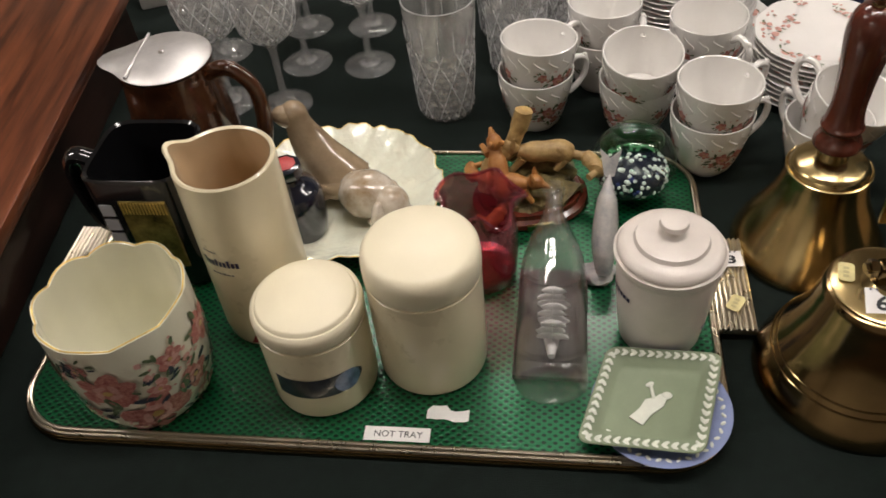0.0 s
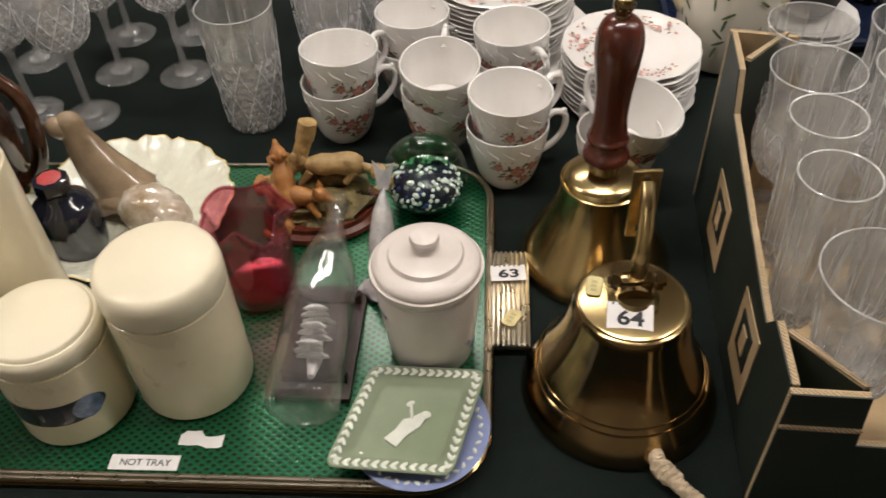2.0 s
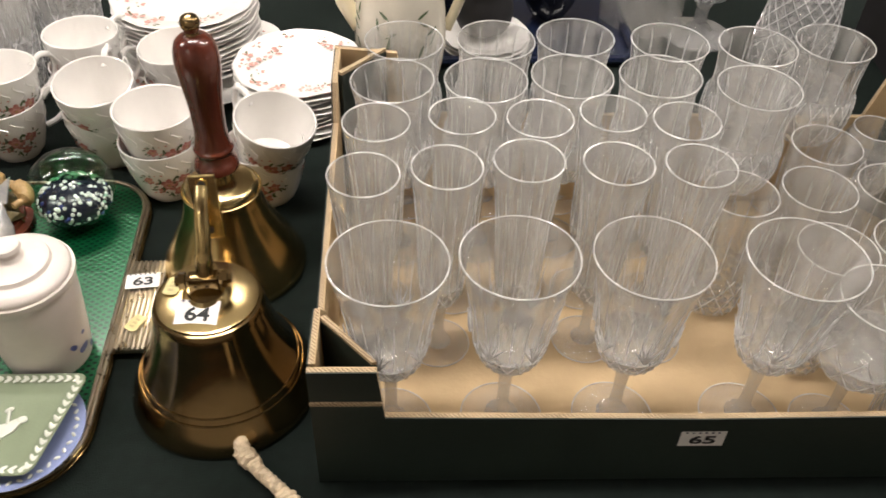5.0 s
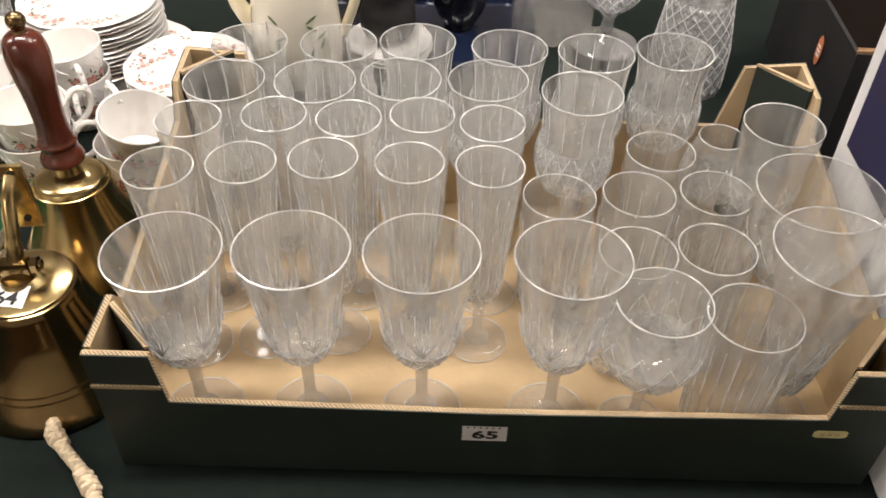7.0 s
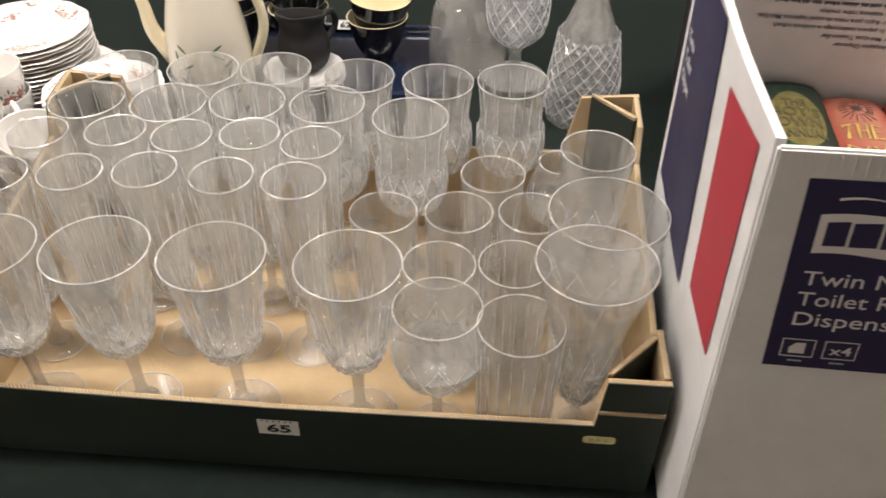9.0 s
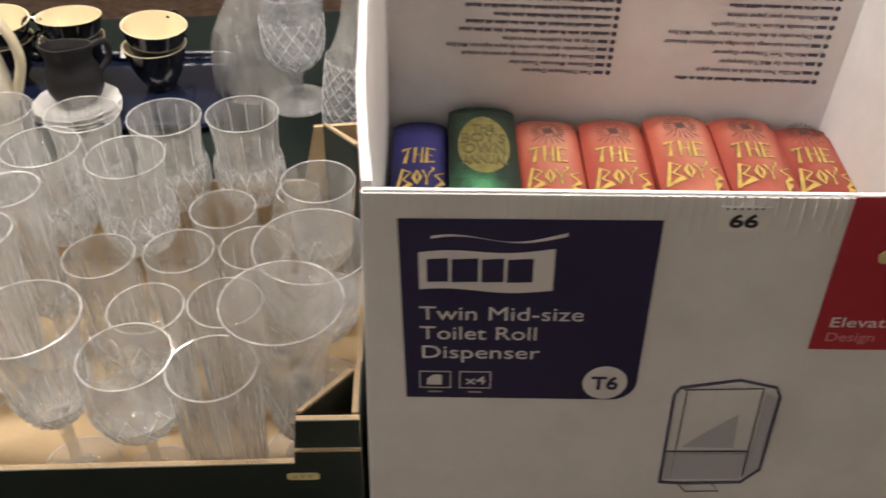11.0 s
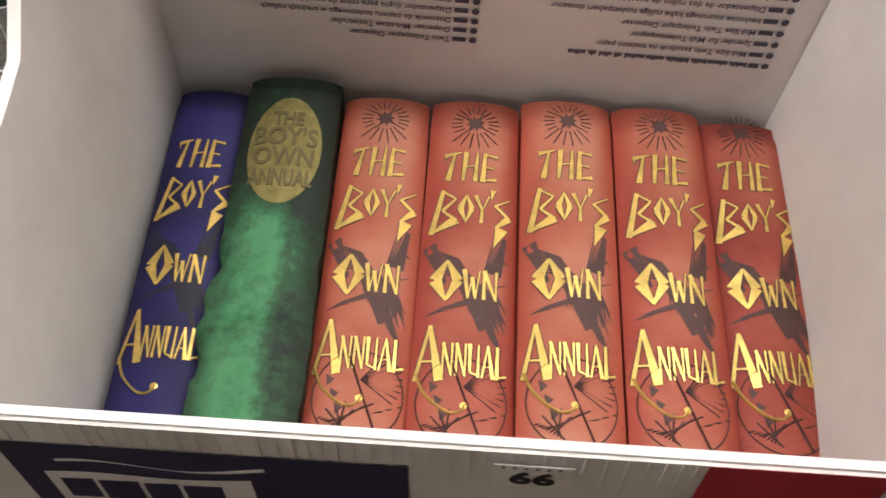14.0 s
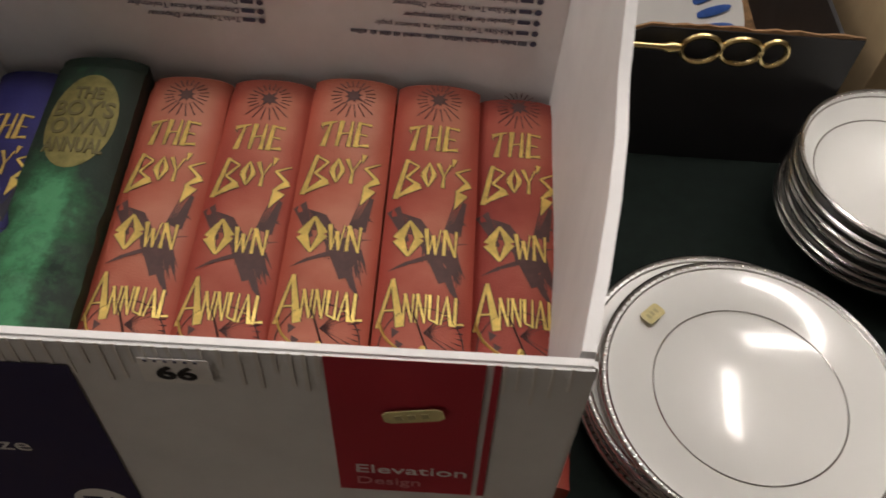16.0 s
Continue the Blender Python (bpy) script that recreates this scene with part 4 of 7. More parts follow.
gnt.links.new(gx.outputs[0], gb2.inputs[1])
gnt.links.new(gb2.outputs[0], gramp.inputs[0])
STAMP = mat("dark_stamping", (0.075, 0.032, 0.03), 0.6, vary=0.3, scale=200)


def wedge(bm, x0, y0, x1, y1, w0, w1, cuts=3):
    """A flat stroke that swells or thins from one end to the other."""
    d = Vector((x1 - x0, y1 - y0))
    n = Vector((-d.y, d.x)).normalized() if d.length > 1e-9 else Vector((1, 0))
    prev = None
    for i in range(cuts + 1):
        t = i / cuts
        c_ = Vector((x0, y0)) + d * t
        h = n * (w0 + (w1 - w0) * t) / 2
        pair = [bm.verts.new((c_.x - h.x, c_.y - h.y, 0)), bm.verts.new((c_.x + h.x, c_.y + h.y, 0))]
        if prev:
            bm.faces.new((prev[0], prev[1], pair[1], pair[0]))
        prev = pair


GLYPHS = {}


def glyph(letter, *strokes):
    """Strokes as text: x0 y0 x1 y1 and the widths at both ends, in a unit box."""
    GLYPHS[letter] = [tuple(float(v) for v in s.split()) for s in strokes]


glyph("T", "0 .86 1 .97 .24 .06", "0 .84 .14 .68 .06 .01", ".62 .90 .34 0 .10 .26")
glyph("H", ".18 1 .10 0 .24 .14", ".88 1 .86 0 .10 .20", ".14 .48 .86 .54 .08 .06")
glyph("E", ".2 1 .16 0 .16 .24", ".2 .95 1 .92 .07 .16", ".2 .52 .8 .5 .06 .10", ".16 .06 1 .12 .06 .18")
glyph("B", ".32 1 .10 0 .12 .16", ".30 .97 .86 .80 .06 .06", ".86 .80 .40 .52 .06 .10", ".40 .52 1 .30 .06 .10", ".98 .32 .10 .02 .30 .06")
glyph("O", ".5 1 .08 .5 .06 .34", ".08 .5 .5 0 .34 .06", ".5 0 .92 .5 .06 .28", ".92 .5 .5 1 .28 .06")
glyph("Y", "0 1 .5 .46 .24 .10", "1 1 .5 .46 .10 .06", ".5 .50 .46 0 .12 .20")
glyph("'", ".6 1 .4 .72 .5 .06")
glyph("S", "1 1.1 .15 .78 .05 .10", ".15 .80 .95 .40 .12 .16", ".95 .42 .20 -.02 .30 .10", ".55 .0 .15 -.70 .50 .02")
glyph("W", "0 1 .26 0 .22 .10", ".26 0 .5 .74 .06 .06", ".5 .74 .74 0 .20 .10", ".74 0 1 1 .06 .06")
glyph("N", ".12 0 .12 1 .16 .10", ".1 1 .9 0 .22 .12", ".9 0 .9 1 .06 .14")
glyph("A", ".5 1 .02 0 .08 .12", ".5 1 .98 0 .12 .26", ".2 .34 .8 .34 .06 .06")
glyph("U", ".1 1 .14 .16 .24 .14", ".14 .14 .82 .06 .10 .10", ".86 1 .86 0 .08 .18")
glyph("L", ".18 1 .16 0 .18 .24", ".16 .06 1 .14 .06 .18")


def lay_word(lay, text, x0, x1, y, h, slant=0.0):
    """Gilt letters with a dark keyline, spread between x0 and x1 on a spine."""
    step = (x1 - x0) / len(text)
    for i, ch_ in enumerate(text):
        wd = step * (0.86 if len(text) > 1 else 1.0)
        for grow, m, nm in ((0.0011, STAMP, "letter_keyline"), (0.0, GILT, "gilt_letter")):
            bm = bmesh.new()
            for a, b, c_, d, w0, w1 in GLYPHS[ch_]:
                q = wd * 1.42
                wedge(bm, x0 + step * i + a * wd + slant * b * h * 0.3, y + b * h, x0 + step * i + c_ * wd + slant * d * h * 0.3, y + d * h, w0 * q + grow, w1 * q + grow)
            ob = lay(bm, m, nm)
            if grow == 0.0:
                for v in ob.data.vertices:
                    v.co.z += 0.0003


def book(w, length, depth, cover, at, label, kind, dy=0.0):
    """An annual standing on its fore-edge, spine up. Origin at the middle of the spine's far end; the spine runs towards -y."""
    b = thing("annual", at, label, "book", "row of annuals")
    crown = 0.009
    bm = bmesh.new()
    nx, ny = 12, (110 if kind == "green" else 40)
    grid = []
    for j in range(ny + 1):
        y = -length * j / ny
        row = []
        for i in range(nx + 1):
            u = -1 + 2 * i / nx
            edge = min(j, ny - j) * 20.0 / ny
            z = crown * math.sqrt(max(0, 1 - (u * 0.97) ** 2)) - (0.0025 if edge < 0.6 else 0)
            x = u * w / 2
            if kind == "green":
                z += (0.0080 * noise.noise(Vector((u * 1.2, y * 46, 3))) + 0.0022 * noise.noise(Vector((u * 5, y * 150, 7)))) * (1.0 if u < 0 else 0.35) * max(0, min(1, (-y - 0.102) / 0.03))
                x += (0.0065 if u < 0 else 0.003) * noise.noise(Vector((u, y * 46, 9))) * max(0, min(1, (-y - 0.102) / 0.03))
            row.append(bm.verts.new((x, y, z)))
        grid.append(row)
    low = [[bm.verts.new((x, -length * j / ny, -depth)) for x in (-w / 2, w / 2)] for j in range(ny + 1)]
    for j in range(ny):
        for i in range(nx):
            bm.faces.new((grid[j][i], grid[j + 1][i], grid[j + 1][i + 1], grid[j][i + 1]))
        bm.faces.new((grid[j][0], low[j][0], low[j + 1][0], grid[j + 1][0]))
        bm.faces.new((grid[j][nx], grid[j + 1][nx], low[j + 1][1], low[j][1]))
    for j in (0, ny):
        bm.faces.new(grid[j] + [low[j][1], low[j][0]])
    bm.faces.new([low[j][0] for j in range(ny + 1)] + [low[j][1] for j in range(ny, -1, -1)])
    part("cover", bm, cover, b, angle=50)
    part("page_block", box(-w / 2 + 0.004, -length + 0.006, -depth - 0.002, w / 2 - 0.004, -0.006, -depth + 0.004), PAGES, b)

    def on_spine(ob, y, dz=0.0007):
        """Bends flat lettering over the crown of the spine."""
        me = ob.data
        for v in me.vertices:
            x = v.co.x
            u = max(-1, min(1, 2 * x / w))
            v.co.z += crown * math.sqrt(max(0, 1 - (u * 0.97) ** 2)) + dz
            v.co.y += dy
        return ob

    def words(txt, y, size, fit, bold=0.0006, x=0, mt=GILT, slant=0.0):
        ob = lettering(txt, size, mt, b, pose(0, 0, 0), "gilt_lettering", 0.0003, fit=fit, bold=bold, shear=slant)
        xs = [v.co.x for v in ob.data.vertices]
        mid = (max(xs) + min(xs)) / 2
        for v in ob.data.vertices:
            v.co.x += x - mid
            v.co.y += y
        on_spine(ob, y)

    def flat(bm, mt, name, label=""):
        ob = part(name, bm, mt, b, label)
        return on_spine(ob, 0, 0.0004)

    def poly(points, mt, name):
        bm = bmesh.new()
        f = bm.faces.new([bm.verts.new((x, y, 0)) for x, y in points])
        bmesh.ops.triangulate(bm, faces=[f])
        bmesh.ops.subdivide_edges(bm, edges=bm.edges[:], cuts=3, use_grid_fill=True)
        return flat(bm, mt, name)

    if kind != "green":
        k = 0.95 * w / 0.056
        lay_word(flat, "THE", -0.0195 * k, 0.0165 * k, -0.0665, 0.0225, slant=0.12)
        lay_word(flat, "B", -0.0255 * k, -0.0095 * k, -0.106, 0.0320, slant=0.25)
        lay_word(flat, "OY", -0.0075 * k, 0.0125 * k, -0.097, 0.0200)
        lay_word(flat, "'", 0.0105 * k, 0.0155 * k, -0.097, 0.0250)
        lay_word(flat, "S", 0.0130 * k, 0.0245 * k, -0.099, 0.0200)
        lay_word(flat, "O", -0.0205 * k, -0.0045 * k, -0.151, 0.0265)
        lay_word(flat, "WN", -0.0020 * k, 0.0195 * k, -0.149, 0.0190)
        lay_word(flat, "A", -0.0270 * k, -0.0130 * k, -0.200, 0.0330)
        lay_word(flat, "NNUAL", -0.0125 * k, 0.0255 * k, -0.197, 0.0195)
        sw = spline([(-0.0262 * k, -0.196, 0), (-0.021 * k, -0.207, 0), (-0.010 * k, -0.2165, 0), (-0.002 * k, -0.2175, 0), (0.002 * k, -0.213, 0)], 5)
        flat(tube(sw, [0.0016 - 0.00002 * q for q in range(len(sw))], 6, flat=0.5), GILT, "gilt_flourish")
        flat(blob(0.0022, 0.0022, 0.0004, (0.0012 * k, -0.2135, 0), seg=10), GILT, "gilt_flourish")
    else:
        bm = bmesh.new()
        own_pts = [(0.0225 * math.cos(2 * math.pi * i / 28), -0.061 + 0.041 * math.sin(2 * math.pi * i / 28)) for i in range(28)]
        poly(own_pts, GILT_WORN, "gilt_oval")
        for i, (t, f_, s) in enumerate((("THE", 0.018, 0.013), ("BOY'S", 0.036, 0.017), ("OWN", 0.034, 0.017), ("ANNUAL", 0.036, 0.015))):
            words(t, -0.042 - 0.0155 * i, s * 1.1, f_ * 1.08, 0.0004, 0, OLIVE)
        bm.free()
    if kind == "red":
        # dark stamped star, fan and leaves
        flat(blob(0.0042, 0.0042, 0.0003, (0, -0.020, 0), seg=12), STAMP, "stamped_star")
        for i in range(8):
            a = math.pi * i / 4 + 0.2
            q = 0.0100 if i % 2 else 0.0065
            poly([(q * math.cos(a), -0.020 + q * math.sin(a)), (0.0035 * math.cos(a + 0.4), -0.020 + 0.0035 * math.sin(a + 0.4)), (0.0035 * math.cos(a - 0.4), -0.020 + 0.0035 * math.sin(a - 0.4))], STAMP, "stamped_star")
        for i in range(22):
            a = 2 * math.pi * i / 22
            if -0.016 < 0.019 * math.sin(a) - 0.020 + 0.016:
                ln = 0.014
            else:
                ln = 0.020
            flat(tube([(0.0085 * math.cos(a), -0.020 + 0.0085 * math.sin(a), 0), (ln * 1.1 * math.cos(a), -0.020 + ln * math.sin(a), 0)], 0.0004, 4), STAMP, "stamped_ray")
    if kind != "green":
        rb = random.Random(int(at.translation.x * 1e4))
        bm = bmesh.new()
        for q in range(150):
            u = rb.random()
            x0, y0 = -0.004 + 0.024 * u, -0.134 - 0.016 * u + rb.uniform(-0.006, 0.004)
            wedge(bm, x0, y0, x0 + rb.uniform(0.000, 0.008), y0 - rb.uniform(0.008, 0.018), rb.uniform(0.0012, 0.0028), 0.0004)
        for q in range(9):
            wedge(bm, 0.010 + 0.0016 * q, -0.134 + 0.0014 * q, 0.017 + 0.0012 * q, -0.106 - 0.0022 * q, 0.0016, 0.0005)
            wedge(bm, -0.025 + 0.0008 * q, -0.117 - 0.0020 * q, -0.006 + 0.0012 * q, -0.124 - 0.0016 * q, 0.0010, 0.0018)
        wedge(bm, 0.004, -0.150, -0.014, -0.156, 0.0040, 0.0024)
        wedge(bm, -0.014, -0.156, -0.026, -0.161, 0.0030, 0.0004)
        wedge(bm, 0.018, -0.140, 0.027, -0.137, 0.0010, 0.0004)
        wedge(bm, 0.000, -0.140, 0.012, -0.168, 0.012, 0.007)
        for q in range(14):
            wedge(bm, 0.004 + 0.0010 * q, -0.152 - 0.0016 * q, 0.016 + 0.0006 * q, -0.160 - 0.0016 * q, 0.0022, 0.0006)
        wedge(bm, 0.018, -0.132, 0.024, -0.106, 0.009, 0.003)
        wedge(bm, -0.027, -0.114, -0.015, -0.140, 0.010, 0.003)
        for v in bm.verts:
            v.co.x *= 0.86 * w / 0.0565
        flat(bm, STAMP if kind == "red" else NAVY_STAMP, "stamped_bird")
    if kind == "red":
        ring = [(0.000 + 0.0245 * math.cos(2 * math.pi * i / 40), -0.212 + 0.0255 * math.sin(2 * math.pi * i / 40), 0) for i in range(40)]
        flat(tube(ring, 0.0004, 4, closed=True), STAMP, "stamped_ring")
        flat(tube([(-0.006, -0.190, 0), (0.012, -0.235, 0)], 0.0016, 4, flat=0.4), STAMP, "stamped_staff")
        for i in range(9):
            a = radians(-40 + 12 * i)
            flat(tube([(0.001, -0.203, 0), (0.001 + 0.023 * math.cos(a), -0.203 + 0.019 * math.sin(a), 0)], 0.0004, 4), STAMP, "stamped_fan")
            flat(tube([(-0.004 - 0.002 * i, -0.233 + 0.001 * i, 0), (-0.016 + 0.005 * i, -0.220 + 0.002 * (i % 3), 0)], 0.0005, 4), STAMP, "stamped_leaf")
            if i < 3:
                poly([(-0.018 + 0.003 * i, -0.200 - 0.008 * i), (-0.013 + 0.003 * i, -0.203 - 0.008 * i), (-0.017 + 0.003 * i, -0.207 - 0.008 * i)], STAMP, "stamped_leaf")
    return b


labels = {"red": "red cloth-bound annual with gilt spine lettering, packed spine up", "blue": "navy blue cloth-bound annual with gilt lettering, packed spine up", "green": "faded green cloth-bound annual with rippled worn spine"}
books = [("blue", 0.0500, BOOK_BLUE, 0.0220, 0.246, 2.4), ("green", 0.0595, BOOK_GREEN, 0.0775, 0.264, 1.8), ("red", 0.0565, BOOK_REDS[0], 0.1375, 0.252, 1.2), ("red", 0.0575, BOOK_REDS[1], 0.1965, 0.255, 0.3), ("red", 0.0580, BOOK_REDS[0], 0.2555, 0.262, 0.1), ("red", 0.0580, BOOK_REDS[1], 0.3150, 0.262, 0.1), ("red", 0.0575, BOOK_REDS[2], 0.3715, 0.254, 0.3)]
shift = [0.0, 0.0, 0.0, -0.001, 0.001, 0.003, 0.010]
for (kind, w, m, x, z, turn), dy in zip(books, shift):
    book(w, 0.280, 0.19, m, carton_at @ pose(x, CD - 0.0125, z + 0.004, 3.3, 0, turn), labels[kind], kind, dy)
# packing that the books stand on
solid("packing_board", box(0.010, -0.016, 0.0065, CW - 0.010, CD - 0.010, 0.050), KRAFT, carton_at, "brown card packing under the row of books", "packing")

# ---------- shared decoration ----------
def wrap(bm, outline, a0, z0, rfun, lift=0.0005):
    """Lays a flat outline (across, up) on a turned wall: a0 is the angle of its middle, rfun the wall's radius at a height."""
    f = [bm.verts.new(((rfun(z0 + v) + lift) * math.cos(a0 + u / rfun(z0 + v)), (rfun(z0 + v) + lift) * math.sin(a0 + u / rfun(z0 + v)), z0 + v)) for u, v in outline]
    bm.faces.new(f)


def oval(cx, cy, rx, ry, turn=0.0, n=9, ragged=0.0, rnd=random):
    out = []
    c, s = math.cos(turn), math.sin(turn)
    for k in range(n):
        a = 2 * math.pi * k / n
        q = 1 + ragged * (rnd.random() - 0.5)
        x, y = rx * q * math.cos(a), ry * q * math.sin(a)
        out.append((cx + c * x - s * y, cy + s * x + c * y))
    return out


ROSE = mat("painted_rose", (0.50, 0.13, 0.12), 0.25, vary=0.4, scale=250, coat=0.5, second=(0.72, 0.36, 0.30))
ROSE_PALE = mat("painted_pale_pink", (0.68, 0.38, 0.33), 0.25, vary=0.2, scale=250, coat=0.5)
LEAF = mat("painted_leaf", (0.09, 0.14, 0.07), 0.25, vary=0.5, scale=200, coat=0.5, second=(0.20, 0.26, 0.14))
INKBLUE = mat("painted_slate", (0.05, 0.06, 0.08), 0.25, coat=0.5)
OCHRE = mat("painted_ochre", (0.50, 0.33, 0.10), 0.3, coat=0.4)


def sprig(parent, rfun, spots, seed, s=1.0, dark=True):
    """Painted flower sprays on a turned wall. spots: (angle in degrees, height, size)."""
    rnd = random.Random(seed)
    rose, pale, leaf, dk, och = (bmesh.new() for _ in range(5))
    for a, z, q in spots:
        a = radians(a)
        q *= s
        for k in range(6):
            th = k * math.pi / 3 + rnd.random()
            wrap(rose, oval(0.55 * q * math.cos(th), 0.55 * q * math.sin(th), 0.55 * q, 0.40 * q, th, 8, 0.3, rnd), a, z, rfun, 0.0005)
        for k in range(4):
            th = k * math.pi / 2 + rnd.random()
            wrap(pale, oval(0.35 * q * math.cos(th), 0.35 * q * math.sin(th), 0.30 * q, 0.14 * q, th + 1.2, 7, 0.3, rnd), a, z, rfun, 0.0009)
        wrap(och, oval(0, 0, 0.18 * q, 0.16 * q, 0, 7, 0.2, rnd), a, z, rfun, 0.0012)
        for k in range(7):
            th = rnd.uniform(0, 6.28)
            d = rnd.uniform(1.2, 2.1) * q
            wrap(leaf if k % 3 or not dark else dk, oval(d * math.cos(th), 0.8 * d * math.sin(th), 0.42 * q, 0.16 * q, th + rnd.uniform(-0.7, 0.7), 7, 0.3, rnd), a, z, rfun, 0.0006)
        for k in range(5):
            th = rnd.uniform(0, 6.28)
            d = rnd.uniform(1.3, 2.4) * q
            wrap(pale, oval(d * math.cos(th), 0.8 * d * math.sin(th), 0.16 * q, 0.14 * q, 0, 6, 0.4, rnd), a, z, rfun, 0.0006)
    loose(part("rose_painting", rose, ROSE, parent))
    loose(part("petal_painting", pale, ROSE_PALE, parent))
    loose(part("leaf_painting", leaf, LEAF, parent))
    loose(part("bud_painting", och, OCHRE, parent))
    if dark:
        loose(part("dark_leaf_painting", dk, INKBLUE, parent))
    else:
        dk.free()


# ---------- hot tray ----------
def foil_material():
    m = bpy.data.materials.new("green_dotted_foil")
    m.use_nodes = True
    nt = m.node_tree
    b = nt.nodes["Principled BSDF"]
    tc = nt.nodes.new("ShaderNodeTexCoord")
    mp = nt.nodes.new("ShaderNodeMapping")
    mp.inputs["Scale"].default_value = (1, 1.35, 1)
    mp.inputs["Rotation"].default_value = (0, 0, radians(45))
    nt.links.new(tc.outputs["Object"], mp.inputs["Vector"])
    v = nt.nodes.new("ShaderNodeTexVoronoi")
    v.voronoi_dimensions = "2D"
    v.inputs["Scale"].default_value = 150
    v.inputs["Randomness"].default_value = 0.0
    nt.links.new(mp.outputs[0], v.inputs["Vector"])
    r = nt.nodes.new("ShaderNodeValToRGB")
    e = r.color_ramp.elements
    e[0].position, e[0].color = 0.24, (0.001, 0.020, 0.008, 1)
    e[1].position, e[1].color = 0.34, (0.004, 0.145, 0.050, 1)
    nt.links.new(v.outputs["Distance"], r.inputs[0])
    n = nt.nodes.new("ShaderNodeTexNoise")
    n.inputs["Scale"].default_value = 9
    nt.links.new(tc.outputs["Object"], n.inputs["Vector"])
    mx = nt.nodes.new("ShaderNodeMix")
    mx.data_type, mx.blend_type = "RGBA", "MULTIPLY"
    mx.inputs["Factor"].default_value = 0.5
    nt.links.new(r.outputs[0], mx.inputs["A"])
    nt.links.new(n.outputs["Fac"], mx.inputs["B"])
    nt.links.new(mx.outputs["Result"], b.inputs["Base Color"])
    b.inputs["Metallic"].default_value = 0.55
    b.inputs["Roughness"].default_value = 0.30
    b.inputs["Coat Weight"].default_value = 0.4
    b.inputs["Coat Roughness"].default_value = 0.18
    bp = nt.nodes.new("ShaderNodeBump")
    bp.inputs["Strength"].default_value = 0.6
    bp.inputs["Distance"].default_value = 0.001
    nt.links.new(v.outputs["Distance"], bp.inputs["Height"])
    nt.links.new(bp.outputs[0], b.inputs["Normal"])
    return m


FOIL = foil_material()
TZ = 0.0105
tray_at = pose(0.118, 0.7185, 0.0005, 0, 0, -3.1)
hot_tray = thing("hot_tray", tray_at, "warming tray with green dotted foil top and gold rim", "tray")
part("foil_top", prism(rounded(0.615, 0.384, 0.055), 0.0045, z=0.0055), FOIL, hot_tray, "green dotted foil under glass", smooth=False)
for off, z, r, m in ((0.0, 0.0115, 0.0022, GOLD), (0.0030, 0.0092, 0.0021, GOLD), (0.0044, 0.0058, 0.0022, BRASS_DARK), (0.0050, 0.0026, 0.0021, BRASS_DARK)):
    part("rim", tube([(x, y, z) for x, y in rounded(0.617 + 2 * off, 0.386 + 2 * off, 0.055 + off, 10)], r, 8, closed=True), m, hot_tray)
for s in (1, -1):
    cx = s * (0.3085 + 0.022)
    handle = part("handle", box(cx - 0.017, -0.058, 0.006, cx + 0.017, 0.058, 0.013, 0.002), GOLD, hot_tray, "ribbed pale gold handle")
    for k in range(7):
        x = cx - 0.0138 + k * 0.0046
        part("rib", tube([(x, -0.0575, 0.0137), (x, 0.0575, 0.0137)], 0.0015, 6), GOLD, handle)
sticker("lot_sticker", tray_at @ pose(0.328, 0.028, 0.0156, 0, 0, 4), "63", 0.033, 0.020)
price_tag(tray_at @ pose(0.331, -0.028, 0.0156, 0, 0, 60), 0.020, 0.013)
note = thing("paper_note", pose(0.146, 0.536, TZ, 0, 0, -3), "hand-lettered white paper slip", "label")
part("paper", box(-0.028, -0.0068, 0, 0.028, 0.0068, 0.0005), PAPER, note, smooth=False)
lettering("NOT TRAY", 0.0085, BLACK_INK, note, pose(-0.020, -0.003, 0.0007), "ink_words", fit=0.041)
tape = thing("torn_label", pose(0.188, 0.556, TZ, 0, 0, -4), "torn remains of a white paper label", "label")
rnd = random.Random(4)
part("paper", prism([(-0.018 + 0.036 * k / 9, -0.005 - 0.003 * rnd.random()) for k in range(10)] + [(0.018 - 0.036 * k / 9, 0.002 + 0.007 * rnd.random()) for k in range(10)], 0.0004), PAPER, tape, smooth=False)


# ---------- things on the tray ----------
def canister(name, at, r, h, lid_h, label, stepped):
    c = thing(name, at, label, "canister")
    body_h = h - lid_h
    part("body", lathe([(0, 0), (r * 0.92, 0), (r * 0.985, 0.002), (r, 0.006), (r, body_h * 0.5), (r, body_h - 0.001), (r - 0.002, body_h), (0, body_h)], 64), CREAM, c)
    z = body_h + 0.0012
    if stepped:
        prof = [(0, z), (r * 0.985, z), (r * 1.005, z + 0.0015), (r * 1.01, h - 0.010), (r * 0.99, h - 0.006), (r * 0.94, h - 0.004), (r * 0.91, h - 0.004), (r * 0.885, h - 0.001), (r * 0.85, h), (r * 0.4, h + 0.0006), (0, h + 0.0008)]
    else:
        prof = [(0, z), (r * 0.99, z), (r * 1.01, z + 0.0015), (r * 1.01, h - 0.012), (r * 0.99, h - 0.006), (r * 0.94, h - 0.002), (r * 0.86, h), (r * 0.4, h + 0.002), (0, h + 0.0025)]
    part("lid", lathe(prof, 64), CREAM_MATT, c, "slip-on cream lid")
    return c


